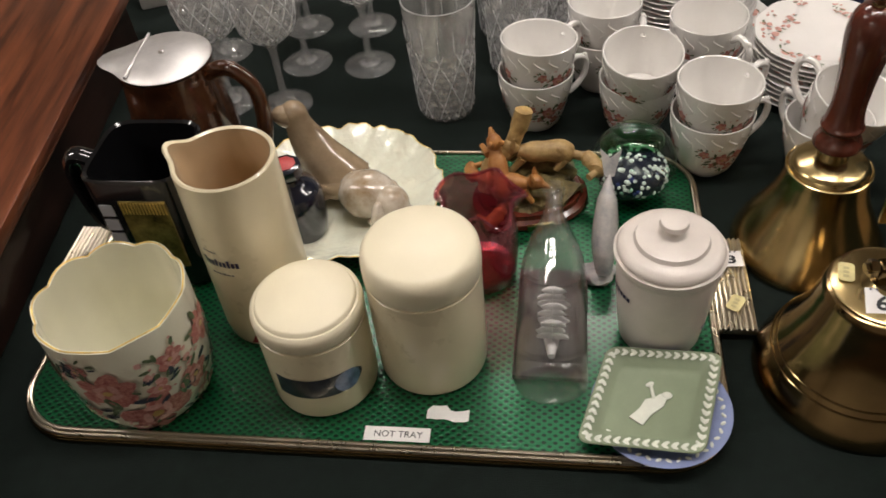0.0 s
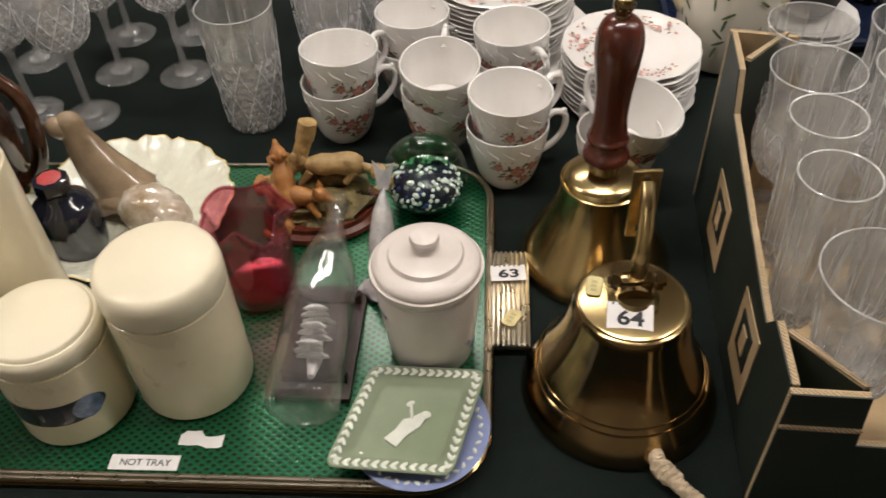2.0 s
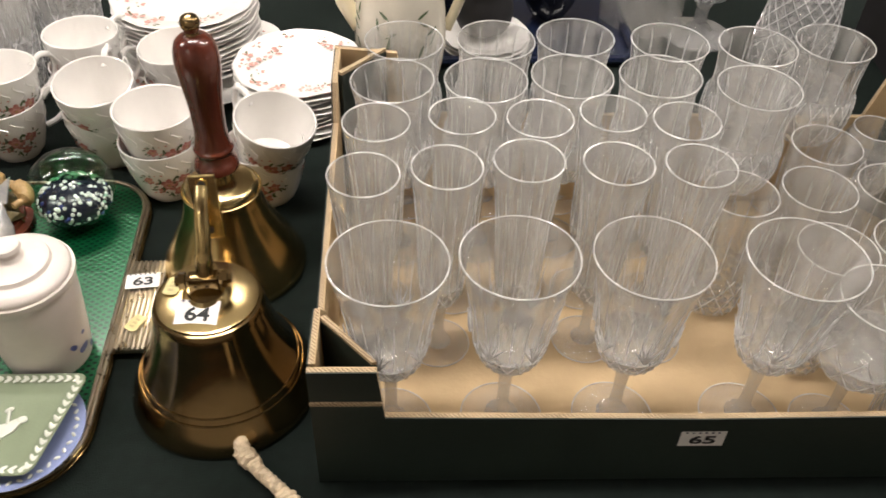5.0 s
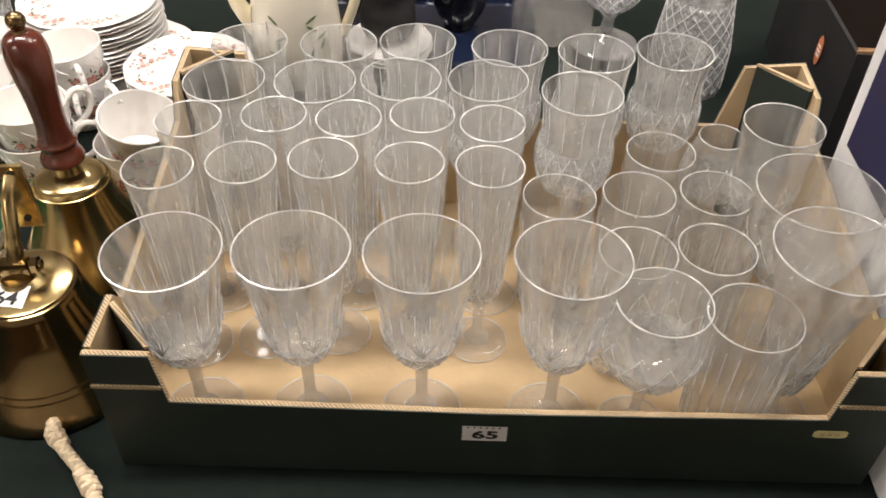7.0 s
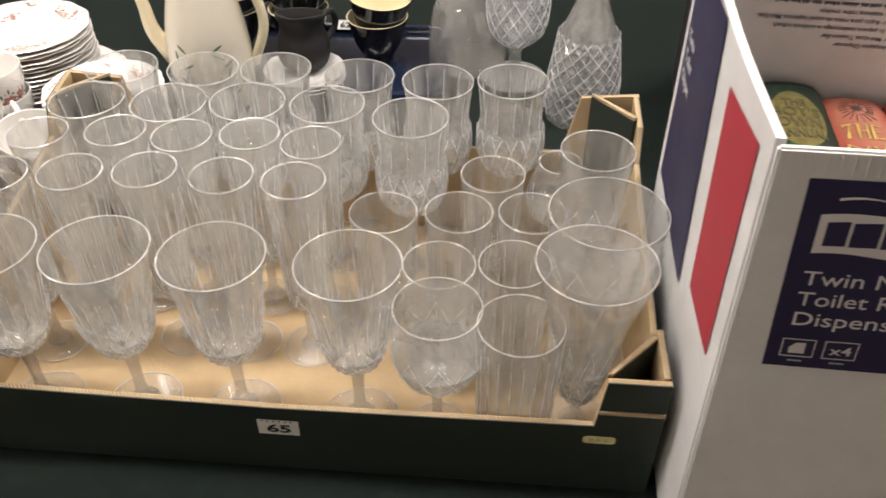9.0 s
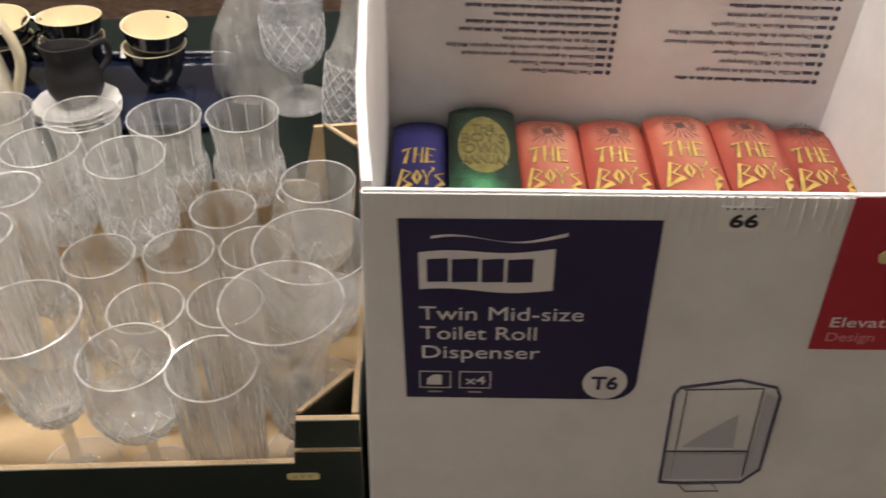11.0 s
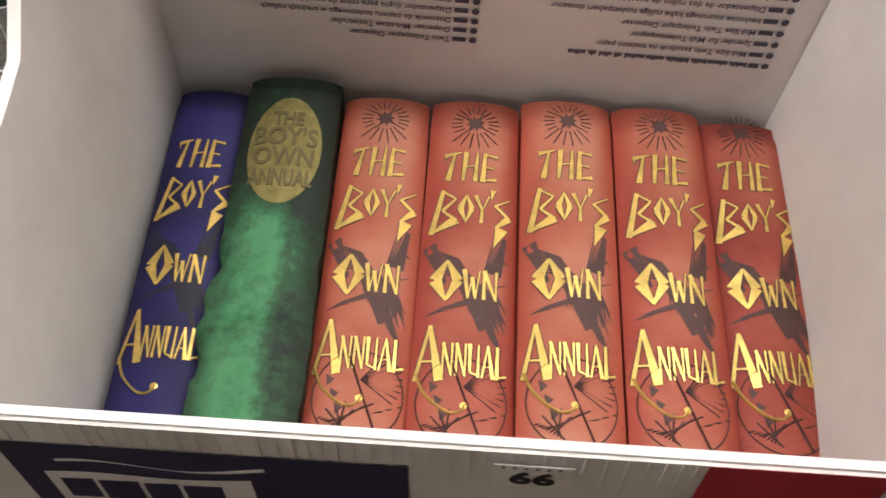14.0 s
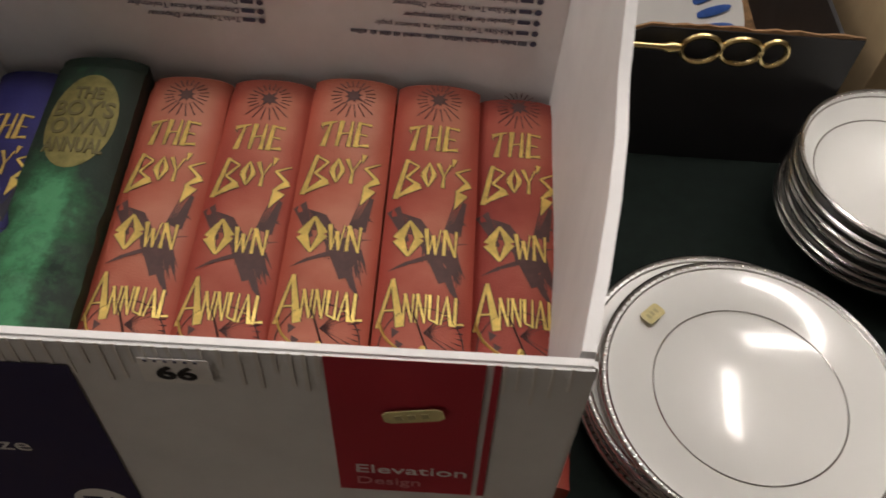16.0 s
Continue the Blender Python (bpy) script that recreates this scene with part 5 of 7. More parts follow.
canister("tall_canister", pose(0.172, 0.622, TZ), 0.0485, 0.142, 0.030, "tall cream ceramic canister with domed lid", False)
small_can = canister("short_canister", pose(0.077, 0.598, TZ), 0.0465, 0.108, 0.022, "short cream canister with lid and dark photo band", True)
BAND = mat("night_photo", (0.006, 0.008, 0.016), 0.3, vary=0.5, scale=60, second=(0.05, 0.06, 0.09), coat=0.4)
GLOBE = mat("blue_globe_print", (0.05, 0.09, 0.22), 0.3, vary=0.5, scale=90, second=(0.22, 0.30, 0.48), coat=0.4)
bm = bmesh.new()
for k in range(16):
    u0, u1 = -0.048 + 0.078 * k / 16, -0.048 + 0.078 * (k + 1) / 16
    t = lambda u: 0.012 * (1 if u < 0.008 else math.sqrt(max(0.0, 1 - ((u - 0.008) / 0.0225) ** 2)))
    wrap(bm, [(u0, -t(u0)), (u1, -t(u1)), (u1, t(u1)), (u0, t(u0))], radians(-68), 0.042, lambda z: 0.0465)
part("photo_band", bm, BAND, small_can)
bm = bmesh.new()
for k in range(12):
    a0, a1 = 2 * math.pi * k / 12, 2 * math.pi * (k + 1) / 12
    wrap(bm, [(0.015, 0), (0.015 + 0.0125 * math.cos(a0), 0.0125 * math.sin(a0)), (0.015 + 0.0125 * math.cos(a1), 0.0125 * math.sin(a1))], radians(-68), 0.042, lambda z: 0.0465, 0.0009)
part("globe_print", bm, GLOBE, small_can)

# flowered pot with scalloped gilt rim
PH = 0.119
pot = thing("flower_pot", pose(-0.081, 0.590, TZ, 0, 0, 8), "white china pot painted with roses, scalloped gilt rim", "pot")


def pot_r(z):
    u = z / PH
    return 0.0530 + 0.0085 * u + 0.003 * math.sin(u * 3.1) - 0.004 * math.exp(-(z / 0.01) ** 2)


def pot_shape(a, i, r, z):
    u = max(0, min(1, z / PH))
    return r * (1 + (0.010 + 0.020 * u ** 3) * abs(math.sin(4.5 * a)) - 0.015 * u ** 3), z + 0.005 * u ** 6 * (abs(math.sin(4.5 * a)) - 0.4)


zs = [PH * k / 14 for k in range(15)]
outer = [(0, 0.002), (0.038, 0.002), (0.042, 0)] + [(pot_r(z), max(z, 0.002)) for z in zs]
inner = [(pot_r(z) - 0.003, z) for z in zs[::-1] if z > 0.008]
POT_CHINA = mat("ivory_china", (0.80, 0.78, 0.63), 0.2, vary=0.06, scale=12, coat=0.6)
part("body", lathe(outer + inner + [(0.03, 0.006), (0, 0.006)], 90, pot_shape), POT_CHINA, pot)
bm = bmesh.new()
ring = []
for k in range(90):
    a = 2 * math.pi * k / 90
    r, z = pot_shape(a, 0, pot_r(PH) - 0.0015, PH)
    ring.append((r * math.cos(a), r * math.sin(a), z + 0.0003))
part("gilt_rim", tube(ring, 0.0007, 6, closed=True), GILT, pot)
spots = [(-95, 0.072, 0.013), (-70, 0.030, 0.016), (-45, 0.085, 0.007), (-125, 0.035, 0.008), (-30, 0.045, 0.009), (-110, 0.100, 0.005), (-60, 0.060, 0.006), (-5, 0.080, 0.010), (30, 0.05, 0.012), (-150, 0.075, 0.011), (-85, 0.012, 0.006), (-20, 0.015, 0.008), (170, 0.05, 0.012), (100, 0.06, 0.012)]
sprig(pot, lambda z: pot_r(z) * 1.022 + 0.0004, spots, 3, 1.75)

# tall cream jug
JH = 0.189
jug = thing("water_jug", pose(0.012, 0.676, TZ, 0, 0, 0), "tall cream pottery water jug with pouring lip", "jug")


def jug_shape(a, i, r, z):
    u = max(0.0, (z / JH - 0.80) / 0.20)
    d = math.atan2(math.sin(a - radians(168)), math.cos(a - radians(168)))
    lip = math.exp(-(d / 0.25) ** 2)
    return r * (1 + 0.24 * lip * u ** 1.3), z + 0.006 * lip * u ** 2


jr = lambda z: 0.0445 - 0.0015 * z / JH
zs = [JH * k / 18 for k in range(19)]
JUG_IN = mat("tan_glaze", (0.62, 0.45, 0.27), 0.3, vary=0.08, scale=20, coat=0.4)
part("body", lathe([(0, 0.001), (0.040, 0.001), (0.043, 0)] + [(jr(z), max(z, 0.002)) for z in zs[1:]] + [(jr(JH) - 0.0015, JH + 0.0015), (jr(JH) - 0.004, JH)], 72, jug_shape), CREAM, jug)
part("inside", lathe([(jr(z) - 0.0045, z) for z in zs[::-1] if z > 0.01] + [(0, 0.008)], 72, jug_shape), JUG_IN, jug, "tan glazed inside")
NAVY_PAINT = mat("navy_enamel", (0.02, 0.022, 0.07), 0.3, coat=0.4)
RED_PAINT = mat("red_enamel", (0.42, 0.03, 0.04), 0.3, coat=0.4)
for k, (u, w, h, z) in enumerate(((-0.021, 0.014, 0.0022, 0.119), (-0.023, 0.034, 0.0085, 0.104), (-0.018, 0.022, 0.0022, 0.094))):
    bm = bmesh.new()
    n = 9 if k == 1 else 6
    for j in range(n):
        x0 = u + w * j / n
        wrap(bm, [(x0, 0), (x0 + w / n * 0.72, 0), (x0 + w / n * 0.72, h * (0.7 + 0.3 * (j % 3 == 0))), (x0, h * (0.7 + 0.3 * (j % 3 == 0)))], radians(-100), z, jr)
    part("printed_bar", bm, NAVY_PAINT, jug)
for m, sx in ((RED_PAINT, 0.0), (NAVY_PAINT, 0.014)):
    bm = bmesh.new()
    for j in range(10):
        v0, v1 = 0.004 + 0.052 * j / 10, 0.004 + 0.052 * (j + 1) / 10
        x = lambda v: -0.004 + sx * 0.4 + (v * 0.55 if sx == 0 else 0)
        if sx == 0:
            wrap(bm, [(-0.008 + v0 * 0.5, v0), (0.004 + v0 * 0.5, v0), (0.004 + v1 * 0.5, v1), (-0.008 + v1 * 0.5, v1)], radians(-96), 0.0, jr)
        else:
            w0, w1 = min(0.03, (0.052 - v0) * 0.9), min(0.03, (0.052 - v1) * 0.9)
            wrap(bm, [(0.006 + v0 * 0.5, v0), (0.028, v0), (0.028, v1), (0.006 + v1 * 0.5, v1)], radians(-96), 0.0, jr)
    part("painted_chevron", bm, m, jug)

# black square advertising jug
bj = thing("black_jug", pose(-0.099, 0.754, TZ, 0, 0, -3) @ Matrix.Diagonal((1.07, 1.05, 1.11, 1)), "square black glazed jug with gold printed panel", "jug")


def square(a, i, r, z):
    p = 5.0
    q = (abs(math.cos(a)) ** p + abs(math.sin(a)) ** p) ** (-1 / p)
    return r * q, z


BH = 0.125
part("body", lathe([(0, 0), (0.040, 0), (0.043, 0.003), (0.044, 0.05), (0.045, BH - 0.001), (0.0435, BH + 0.001), (0.041, BH - 0.001), (0.040, 0.03), (0.036, 0.008), (0, 0.008)], 72, square), BLACK_GLOSS, bj)
part("handle", tube(spline([(-0.043, 0.0, BH - 0.012), (-0.066, 0.0, BH - 0.006), (-0.074, 0.0, BH - 0.03), (-0.066, 0.0, 0.045), (-0.042, 0.0, 0.035)], 7), 0.0065, 10, flat=1.5), BLACK_GLOSS, bj)
part("gold_panel", box(-0.012, -0.0462, 0.030, 0.030, -0.0440, 0.105), mat("gold_panel_print", (0.30, 0.20, 0.05), 0.35, 0.6, vary=0.8, scale=55, second=(0.55, 0.40, 0.12)), bj)
for k in range(14):
    part("gold_stripe", box(-0.011 + k * 0.003, -0.0470, 0.092, -0.0095 + k * 0.003, -0.0461, 0.104), GILT, bj)
for k in range(4):
    part("printed_bar", box(-0.032, -0.0452, 0.040 + k * 0.016, -0.020, -0.0440, 0.052 + k * 0.016), mat_grey, bj)

# brown pot with a hinged metal lid
BROWN = mat("brown_salt_glaze", (0.035, 0.013, 0.007), 0.15, vary=0.6, scale=18, second=(0.10, 0.036, 0.015), coat=0.7)
bp = thing("lidded_jug", pose(-0.100, 0.862, TZ, 0, 0, 0) @ Matrix.Diagonal((1, 1, 1.04, 1)), "brown glazed hot-water jug with hinged metal lid", "jug")
part("body", lathe(dense([(0, 0), (0.040, 0), (0.050, 0.02), (0.055, 0.06), (0.051, 0.11), (0.047, 0.145), (0.048, 0.160)], 5) + [(0.045, 0.160), (0.045, 0.12), (0, 0.10)], 56), BROWN, bp)


def lid_shape(a, i, r, z):
    d = math.atan2(math.sin(a - math.pi), math.cos(a - math.pi))
    return r * (1 + 0.42 * math.exp(-(d / 0.36) ** 2)), z


part("metal_lid", lathe([(0, 0.1615), (0.047, 0.1615), (0.0485, 0.163), (0.047, 0.1645), (0.02, 0.168), (0, 0.169)], 64, lid_shape), PEWTER, bp, "flat pewter-grey metal lid")
part("hinge", tube([(-0.026, -0.040, 0.1668), (-0.026, 0.040, 0.1668)], 0.0016, 8), PEWTER, bp)
part("rivet", blob(0.003, 0.003, 0.002, (0, 0, 0.1695)), SILVER, bp)
part("handle", tube(spline([(0.044, -0.01, 0.150), (0.070, -0.016, 0.158), (0.092, -0.02, 0.135), (0.090, -0.02, 0.085), (0.070, -0.016, 0.045), (0.048, -0.01, 0.035)], 7), [0.0085] * 36, 12, flat=0.8), BROWN, bp)

# scalloped dish with its figures
DISH = mat("pearl_china", (0.82, 0.80, 0.64), 0.18, vary=0.10, scale=30, second=(0.80, 0.84, 0.70), coat=0.7, bump=0.9, bscale=110)
sd = thing("scalloped_dish", pose(0.060, 0.828, TZ), "pearly cream scalloped dish with moulded lettuce-leaf border", "dish")


def scallop(a, i, r, z):
    k = (r / 0.11) ** 4
    return r * (1 + 0.020 * k * math.sin(14 * a) + 0.014 * k * math.sin(31 * a + 1)), z + 0.0022 * k * math.sin(17 * a) + (0.0012 * math.sin(35 * a + 40 * r) * math.sin(160 * r) if r > 0.05 else 0)


part("body", lathe([(0, 0.0), (0.05, 0.0), (0.075, 0.004), (0.095, 0.012), (0.107, 0.021), (0.110, 0.0235), (0.107, 0.0245), (0.094, 0.0165), (0.075, 0.009), (0.05, 0.005), (0, 0.0045)], 140, scallop), DISH, sd)
ring = []
for k in range(140):
    a = 2 * math.pi * k / 140
    r, z = scallop(a, 0, 0.1095, 0.0240)
    ring.append((r * math.cos(a), r * math.sin(a), z))
part("gilt_edge", tube(ring, 0.0005, 5, closed=True), GILT, sd)

TAUPE = mat("taupe_porcelain", (0.27, 0.19, 0.115), 0.2, vary=0.25, scale=18, second=(0.40, 0.30, 0.19), coat=0.6)
trunk = spline([(-0.030, 0.013, 0.106), (-0.028, 0.012, 0.088), (-0.021, 0.009, 0.066), (-0.010, 0.004, 0.044), (0.002, -0.001, 0.026), (0.010, -0.004, 0.012)], 6)
bm = tube(trunk, [0.004, 0.0095, 0.0122, 0.0136, 0.0142, 0.0143, 0.0142, 0.0144] + [0.0146 + 0.0225 * k / 22 for k in range(23)], 24, flat=0.85)
blob(0.016, 0.011, 0.012, (-0.037, 0.010, 0.090), (0, 35, 20), bm, 18)
blob(0.040, 0.031, 0.020, (0.008, -0.003, 0.018), (0, 0, -20), bm, 22)
solid("bird_figurine", bm, TAUPE, pose(0.048, 0.846, 0.018), "glossy taupe porcelain bird figurine", "figurine")
PUP = mat("fawn_porcelain", (0.42, 0.28, 0.14), 0.18, vary=0.3, scale=30, second=(0.80, 0.75, 0.66), coat=0.7)
bm = blob(0.032, 0.027, 0.026, (0, 0, 0.024), (0, 0, -15), rough=0.08)
blob(0.020, 0.019, 0.018, (0.026, -0.014, 0.024), (0, 20, -20), bm)
blob(0.010, 0.009, 0.008, (0.042, -0.019, 0.014), (0, 0, -20), bm)
blob(0.006, 0.010, 0.015, (0.026, 0.004, 0.024), (20, 0, -20), bm)
blob(0.007, 0.009, 0.016, (0.014, -0.031, 0.021), (-15, 0, -20), bm)
blob(0.022, 0.008, 0.006, (0.020, -0.030, 0.006), (0, 0, -25), bm)
solid("dog_figurine", bm, PUP, pose(0.093, 0.808, 0.017), "glossy fawn and white porcelain puppy figurine", "figurine")
FLASK = mat("dark_blue_glaze", (0.010, 0.012, 0.022), 0.14, vary=0.4, scale=20, coat=0.7)
fl = thing("miniature_flask", pose(0.022, 0.782, 0.016), "small dark glazed flask sealed with red wax", "bottle")
part("body", lathe(dense([(0, 0), (0.020, 0), (0.024, 0.006), (0.026, 0.028), (0.024, 0.045), (0.014, 0.056), (0.011, 0.062)], 5) + [(0, 0.062)], 40), FLASK, fl)
part("neck", lathe([(0, 0.060), (0.012, 0.060), (0.014, 0.064), (0.0135, 0.072), (0.010, 0.073), (0, 0.072)], 8), FLASK, fl)
part("wax_seal", lathe([(0, 0.0722), (0.009, 0.0722), (0.0095, 0.0735), (0.007, 0.0745), (0, 0.0745)], 8), mat("red_wax", (0.45, 0.06, 0.06), 0.4, vary=0.2, scale=200), fl)
for ch_ in fl.children:
    ch_.data.transform(Matrix.Scale(1.22, 4))

# cranberry vase
CRAN = thin_glass("cranberry_glass", (0.86, 0.52, 0.57), 0.03, 0.07, 0.10, glow=(0.55, 0.16, 0.22))
cv = thing("cranberry_vase", pose(0.215, 0.722, TZ), "cranberry pink glass vase with crimped frilled rim", "vase")


def frill(a, i, r, z):
    u = max(0.0, (z - 0.072) / 0.026)
    return r * (1 + 0.15 * u * math.sin(5 * a + 0.5)), z + 0.007 * u * math.cos(5 * a + 1.4)


prof = dense([(0, 0), (0.027, 0), (0.0325, 0.006), (0.0345, 0.03), (0.0345, 0.058), (0.0320, 0.072), (0.0305, 0.079), (0.0350, 0.090), (0.0390, 0.097)], 6)
part("body", lathe(wall_profile(prof, 0.0020), 80, frill), CRAN, cv)
part("frilled_rim", tube([(frill(2 * math.pi * k / 80, 0, 0.0385, 0.0975)[0] * math.cos(2 * math.pi * k / 80), frill(2 * math.pi * k / 80, 0, 0.0385, 0.0975)[0] * math.sin(2 * math.pi * k / 80), frill(2 * math.pi * k / 80, 0, 0.0385, 0.0975)[1]) for k in range(80)], 0.0017, 7, closed=True), CRAN, cv)
part("solid_base", lathe([(0, 0.003), (0.026, 0.003), (0.0305, 0.008), (0.029, 0.013), (0, 0.011)], 48), thin_glass("deep_cranberry_glass", (0.75, 0.10, 0.14), 0.03, 0.06, 0.25, glow=(0.5, 0.04, 0.07)), cv, "deeper red glass base")

# resin fox group on a wooden base
fg = thing("fox_figurine_group", pose(0.262, 0.826, TZ, 0, 0, 12), "painted resin fox group on an oval dark red wooden base", "figurine")
part("wooden_base", lathe([(0, 0), (0.058, 0), (0.062, 0.003), (0.061, 0.008), (0.055, 0.011), (0.054, 0.016), (0, 0.016)], 56, lambda a, i, r, z: (r * (1 - 0.22 * math.sin(a) ** 2), z)), WOOD_RED, fg)
part("brass_plaque", box(-0.014, -0.0505, 0.003, 0.014, -0.0475, 0.010), BRASS, fg)
RESIN = mat("fox_resin", (0.40, 0.11, 0.025), 0.45, vary=0.5, scale=40, second=(0.52, 0.26, 0.07), bump=0.5, bscale=300)
RESIN_PALE = mat("pale_fox_resin", (0.38, 0.22, 0.07), 0.45, vary=0.5, scale=50, second=(0.58, 0.40, 0.17), bump=0.5, bscale=300)
MOSS = mat("painted_rockwork", (0.10, 0.075, 0.025), 0.6, vary=0.7, scale=60, second=(0.26, 0.20, 0.07), bump=0.9, bscale=220)
bm = blob(0.046, 0.034, 0.016, (0.004, 0, 0.018), bm=None, seg=26, rough=0.5)
part("rockwork", bm, MOSS, fg)
bm = tube(spline([(-0.044, 0.006, 0.020), (-0.036, 0.012, 0.048), (-0.016, 0.016, 0.064), (-0.006, 0.020, 0.084), (0.000, 0.022, 0.102)], 6), [0.011] * 6 + [0.010] * 6 + [0.008] * 6 + [0.0095] * 7, 12)
for v in bm.verts:
    v.co += v.normal * 0.0 + Vector((0, 0, 0.0015)) * noise.noise(v.co * 120)
part("tree_stump", bm, mat("stump_resin", (0.36, 0.20, 0.06), 0.5, vary=0.5, scale=50, second=(0.58, 0.40, 0.16), bump=0.5, bscale=250), fg)


def fox(at, s, coat):
    bm = tube(spline([(-0.026, 0, 0.012), (-0.012, 0, 0.016), (0.006, 0, 0.016), (0.020, 0, 0.018)], 5), [0.0075, 0.009, 0.010, 0.0105, 0.0105, 0.010, 0.0095, 0.009, 0.009, 0.0095, 0.0095, 0.009, 0.008, 0.007, 0.006, 0.0055], 12)
    blob(0.0085, 0.0075, 0.0075, (0.026, 0, 0.022), (0, 0, 0), bm, 12)
    tube([(0.031, 0, 0.021), (0.040, 0, 0.018)], [0.0045, 0.0015], 8, bm)
    for e in (-1, 1):
        tube([(0.024, 0.005 * e, 0.027), (0.023, 0.006 * e, 0.035)], [0.0035, 0.0006], 6, bm)
        tube([(0.016, 0.006 * e, 0.014), (0.026, 0.008 * e, 0.002)], [0.004, 0.0025], 8, bm)
        tube([(-0.020, 0.006 * e, 0.012), (-0.012, 0.009 * e, 0.002)], [0.005, 0.0025], 8, bm)
    tube(spline([(-0.026, 0, 0.012), (-0.040, 0.006, 0.010), (-0.046, 0.018, 0.008), (-0.038, 0.028, 0.008)], 5), [0.004] * 4 + [0.007] * 8 + [0.003] * 4, 10, bm)
    part("fox", bm, coat, fg, at=at @ Matrix.Diagonal((s, s, s, 1)))


fox(pose(0.014, 0.008, 0.038, 0, 0, 170), 1.2, RESIN_PALE)
fox(pose(-0.024, -0.014, 0.026, 0, 0, -30), 1.05, RESIN)
fox(pose(-0.034, 0.010, 0.040, 0, -50, 95), 1.1, RESIN)
part("log", tube(spline([(-0.030, 0.004, 0.030), (0.000, 0.010, 0.036), (0.030, 0.008, 0.034), (0.046, 0.002, 0.022)], 5), 0.009, 10), MOSS, fg)

# millefiori paperweight
pw = thing("paperweight", pose(0.369, 0.838, TZ + 0.040), "green glass paperweight with white and blue canes", "paperweight")
WEIGHT = thin_glass("green_weight_glass", (0.90, 0.97, 0.92), 0.02, 0.04, 0.004, glow=(0.2, 0.5, 0.3), edge=0.5)
part("glass_ball", lathe([(0, -0.040)] + [(0.043 * math.cos(radians(a)), 0.043 * math.sin(radians(a))) for a in range(-66, 90, 6)] + [(0, 0.043)], 56), WEIGHT, pw)
bm = blob(0.0365, 0.0365, 0.022, (0, -0.001, -0.013), seg=32)
for v in bm.verts:
    v.co += v.co.normalized() * 0.004 * noise.noise(v.co * 200)
part("cane_cluster", bm, mat("dark_cane_glass", (0.012, 0.013, 0.03), 0.25), pw)
rc = random.Random(31)
CANE_MATS = [mat("white_cane", (0.78, 0.80, 0.80), 0.3), mat("navy_cane", (0.02, 0.03, 0.16), 0.3), mat("pale_green_cane", (0.35, 0.55, 0.45), 0.3), mat("black_cane", (0.01, 0.01, 0.015), 0.3)]
for k in range(210):
    a, e = rc.uniform(0, 2 * math.pi), math.asin(rc.uniform(-0.3, 1.0))
    d = Vector((math.cos(a) * math.cos(e) * 0.0368, math.sin(a) * math.cos(e) * 0.0368, math.sin(e) * 0.0224))
    nrm = Vector((d.x / 0.0368 ** 2, d.y / 0.0368 ** 2, d.z / 0.0224 ** 2)).normalized()
    own = bmesh.new()
    bmesh.ops.create_cone(own, cap_ends=True, segments=8, radius1=rc.uniform(0.0020, 0.0032), radius2=0.0015, depth=0.0016)
    part("cane", own, CANE_MATS[0 if k % 5 in (0, 2, 3) else (k * 7) % 4], pw, at=Matrix.Translation(d + Vector((0, -0.001, -0.013))) @ nrm.to_track_quat("Z", "Y").to_matrix().to_4x4(), smooth=False)
# tinted blob added for the green reflection in the clear upper half
part("green_reflection", blob(0.034, 0.016, 0.022, (0, 0.020, 0.010), seg=28), thin_glass("green_reflection_glass", (0.25, 0.60, 0.35), 0.05, 0.08, 0.05, glow=(0.02, 0.25, 0.08)), pw)
part("green_ground", lathe([(0, -0.0365), (0.016, -0.0365), (0.030, -0.0285), (0.0325, -0.027), (0.030, -0.0265), (0, -0.030)], 32), mat("green_ground_glass", (0.01, 0.14, 0.05), 0.2), pw)

# pale fish figurine standing on its nose
FISHM = mat("pale_blue_porcelain", (0.40, 0.42, 0.45), 0.2, vary=0.25, scale=60, second=(0.58, 0.55, 0.51), coat=0.6, bump=0.4, bscale=260)
bm = tube(spline([(0, 0.000, 0.012), (0.000, 0.012, 0.034), (0.002, 0.026, 0.060), (0.004, 0.042, 0.086), (0.006, 0.050, 0.098)], 6), [0.012 + 0.008 * math.sin(math.pi * min(1, k / 18)) - 0.012 * max(0, (k - 16) / 9) for k in range(25)], 16, flat=0.75)
tail = prism([(-0.005, 0), (0.006, 0), (0.014, 0.026), (0.002, 0.018), (-0.010, 0.028)], 0.004)
bmesh.ops.transform(tail, matrix=pose(0.005, 0.053, 0.094, 65, 0, 0), verts=tail.verts)
join(bm, tail)
fin = prism([(-0.030, -0.002), (0.0, -0.012), (0.014, 0.0), (0.0, 0.014), (-0.022, 0.012)], 0.006)
bmesh.ops.transform(fin, matrix=pose(0.0, 0.004, 0.003), verts=fin.verts)
join(bm, fin)
blob(0.020, 0.016, 0.008, (-0.004, 0.004, 0.006), (0, 0, 20), bm, 14, 0.3)
bmesh.ops.scale(bm, vec=(0.82, 0.95, 0.95), verts=bm.verts)
solid("fish_figurine", bm, FISHM, pose(0.330, 0.708, TZ), "pale grey-blue porcelain fish figurine", "figurine")

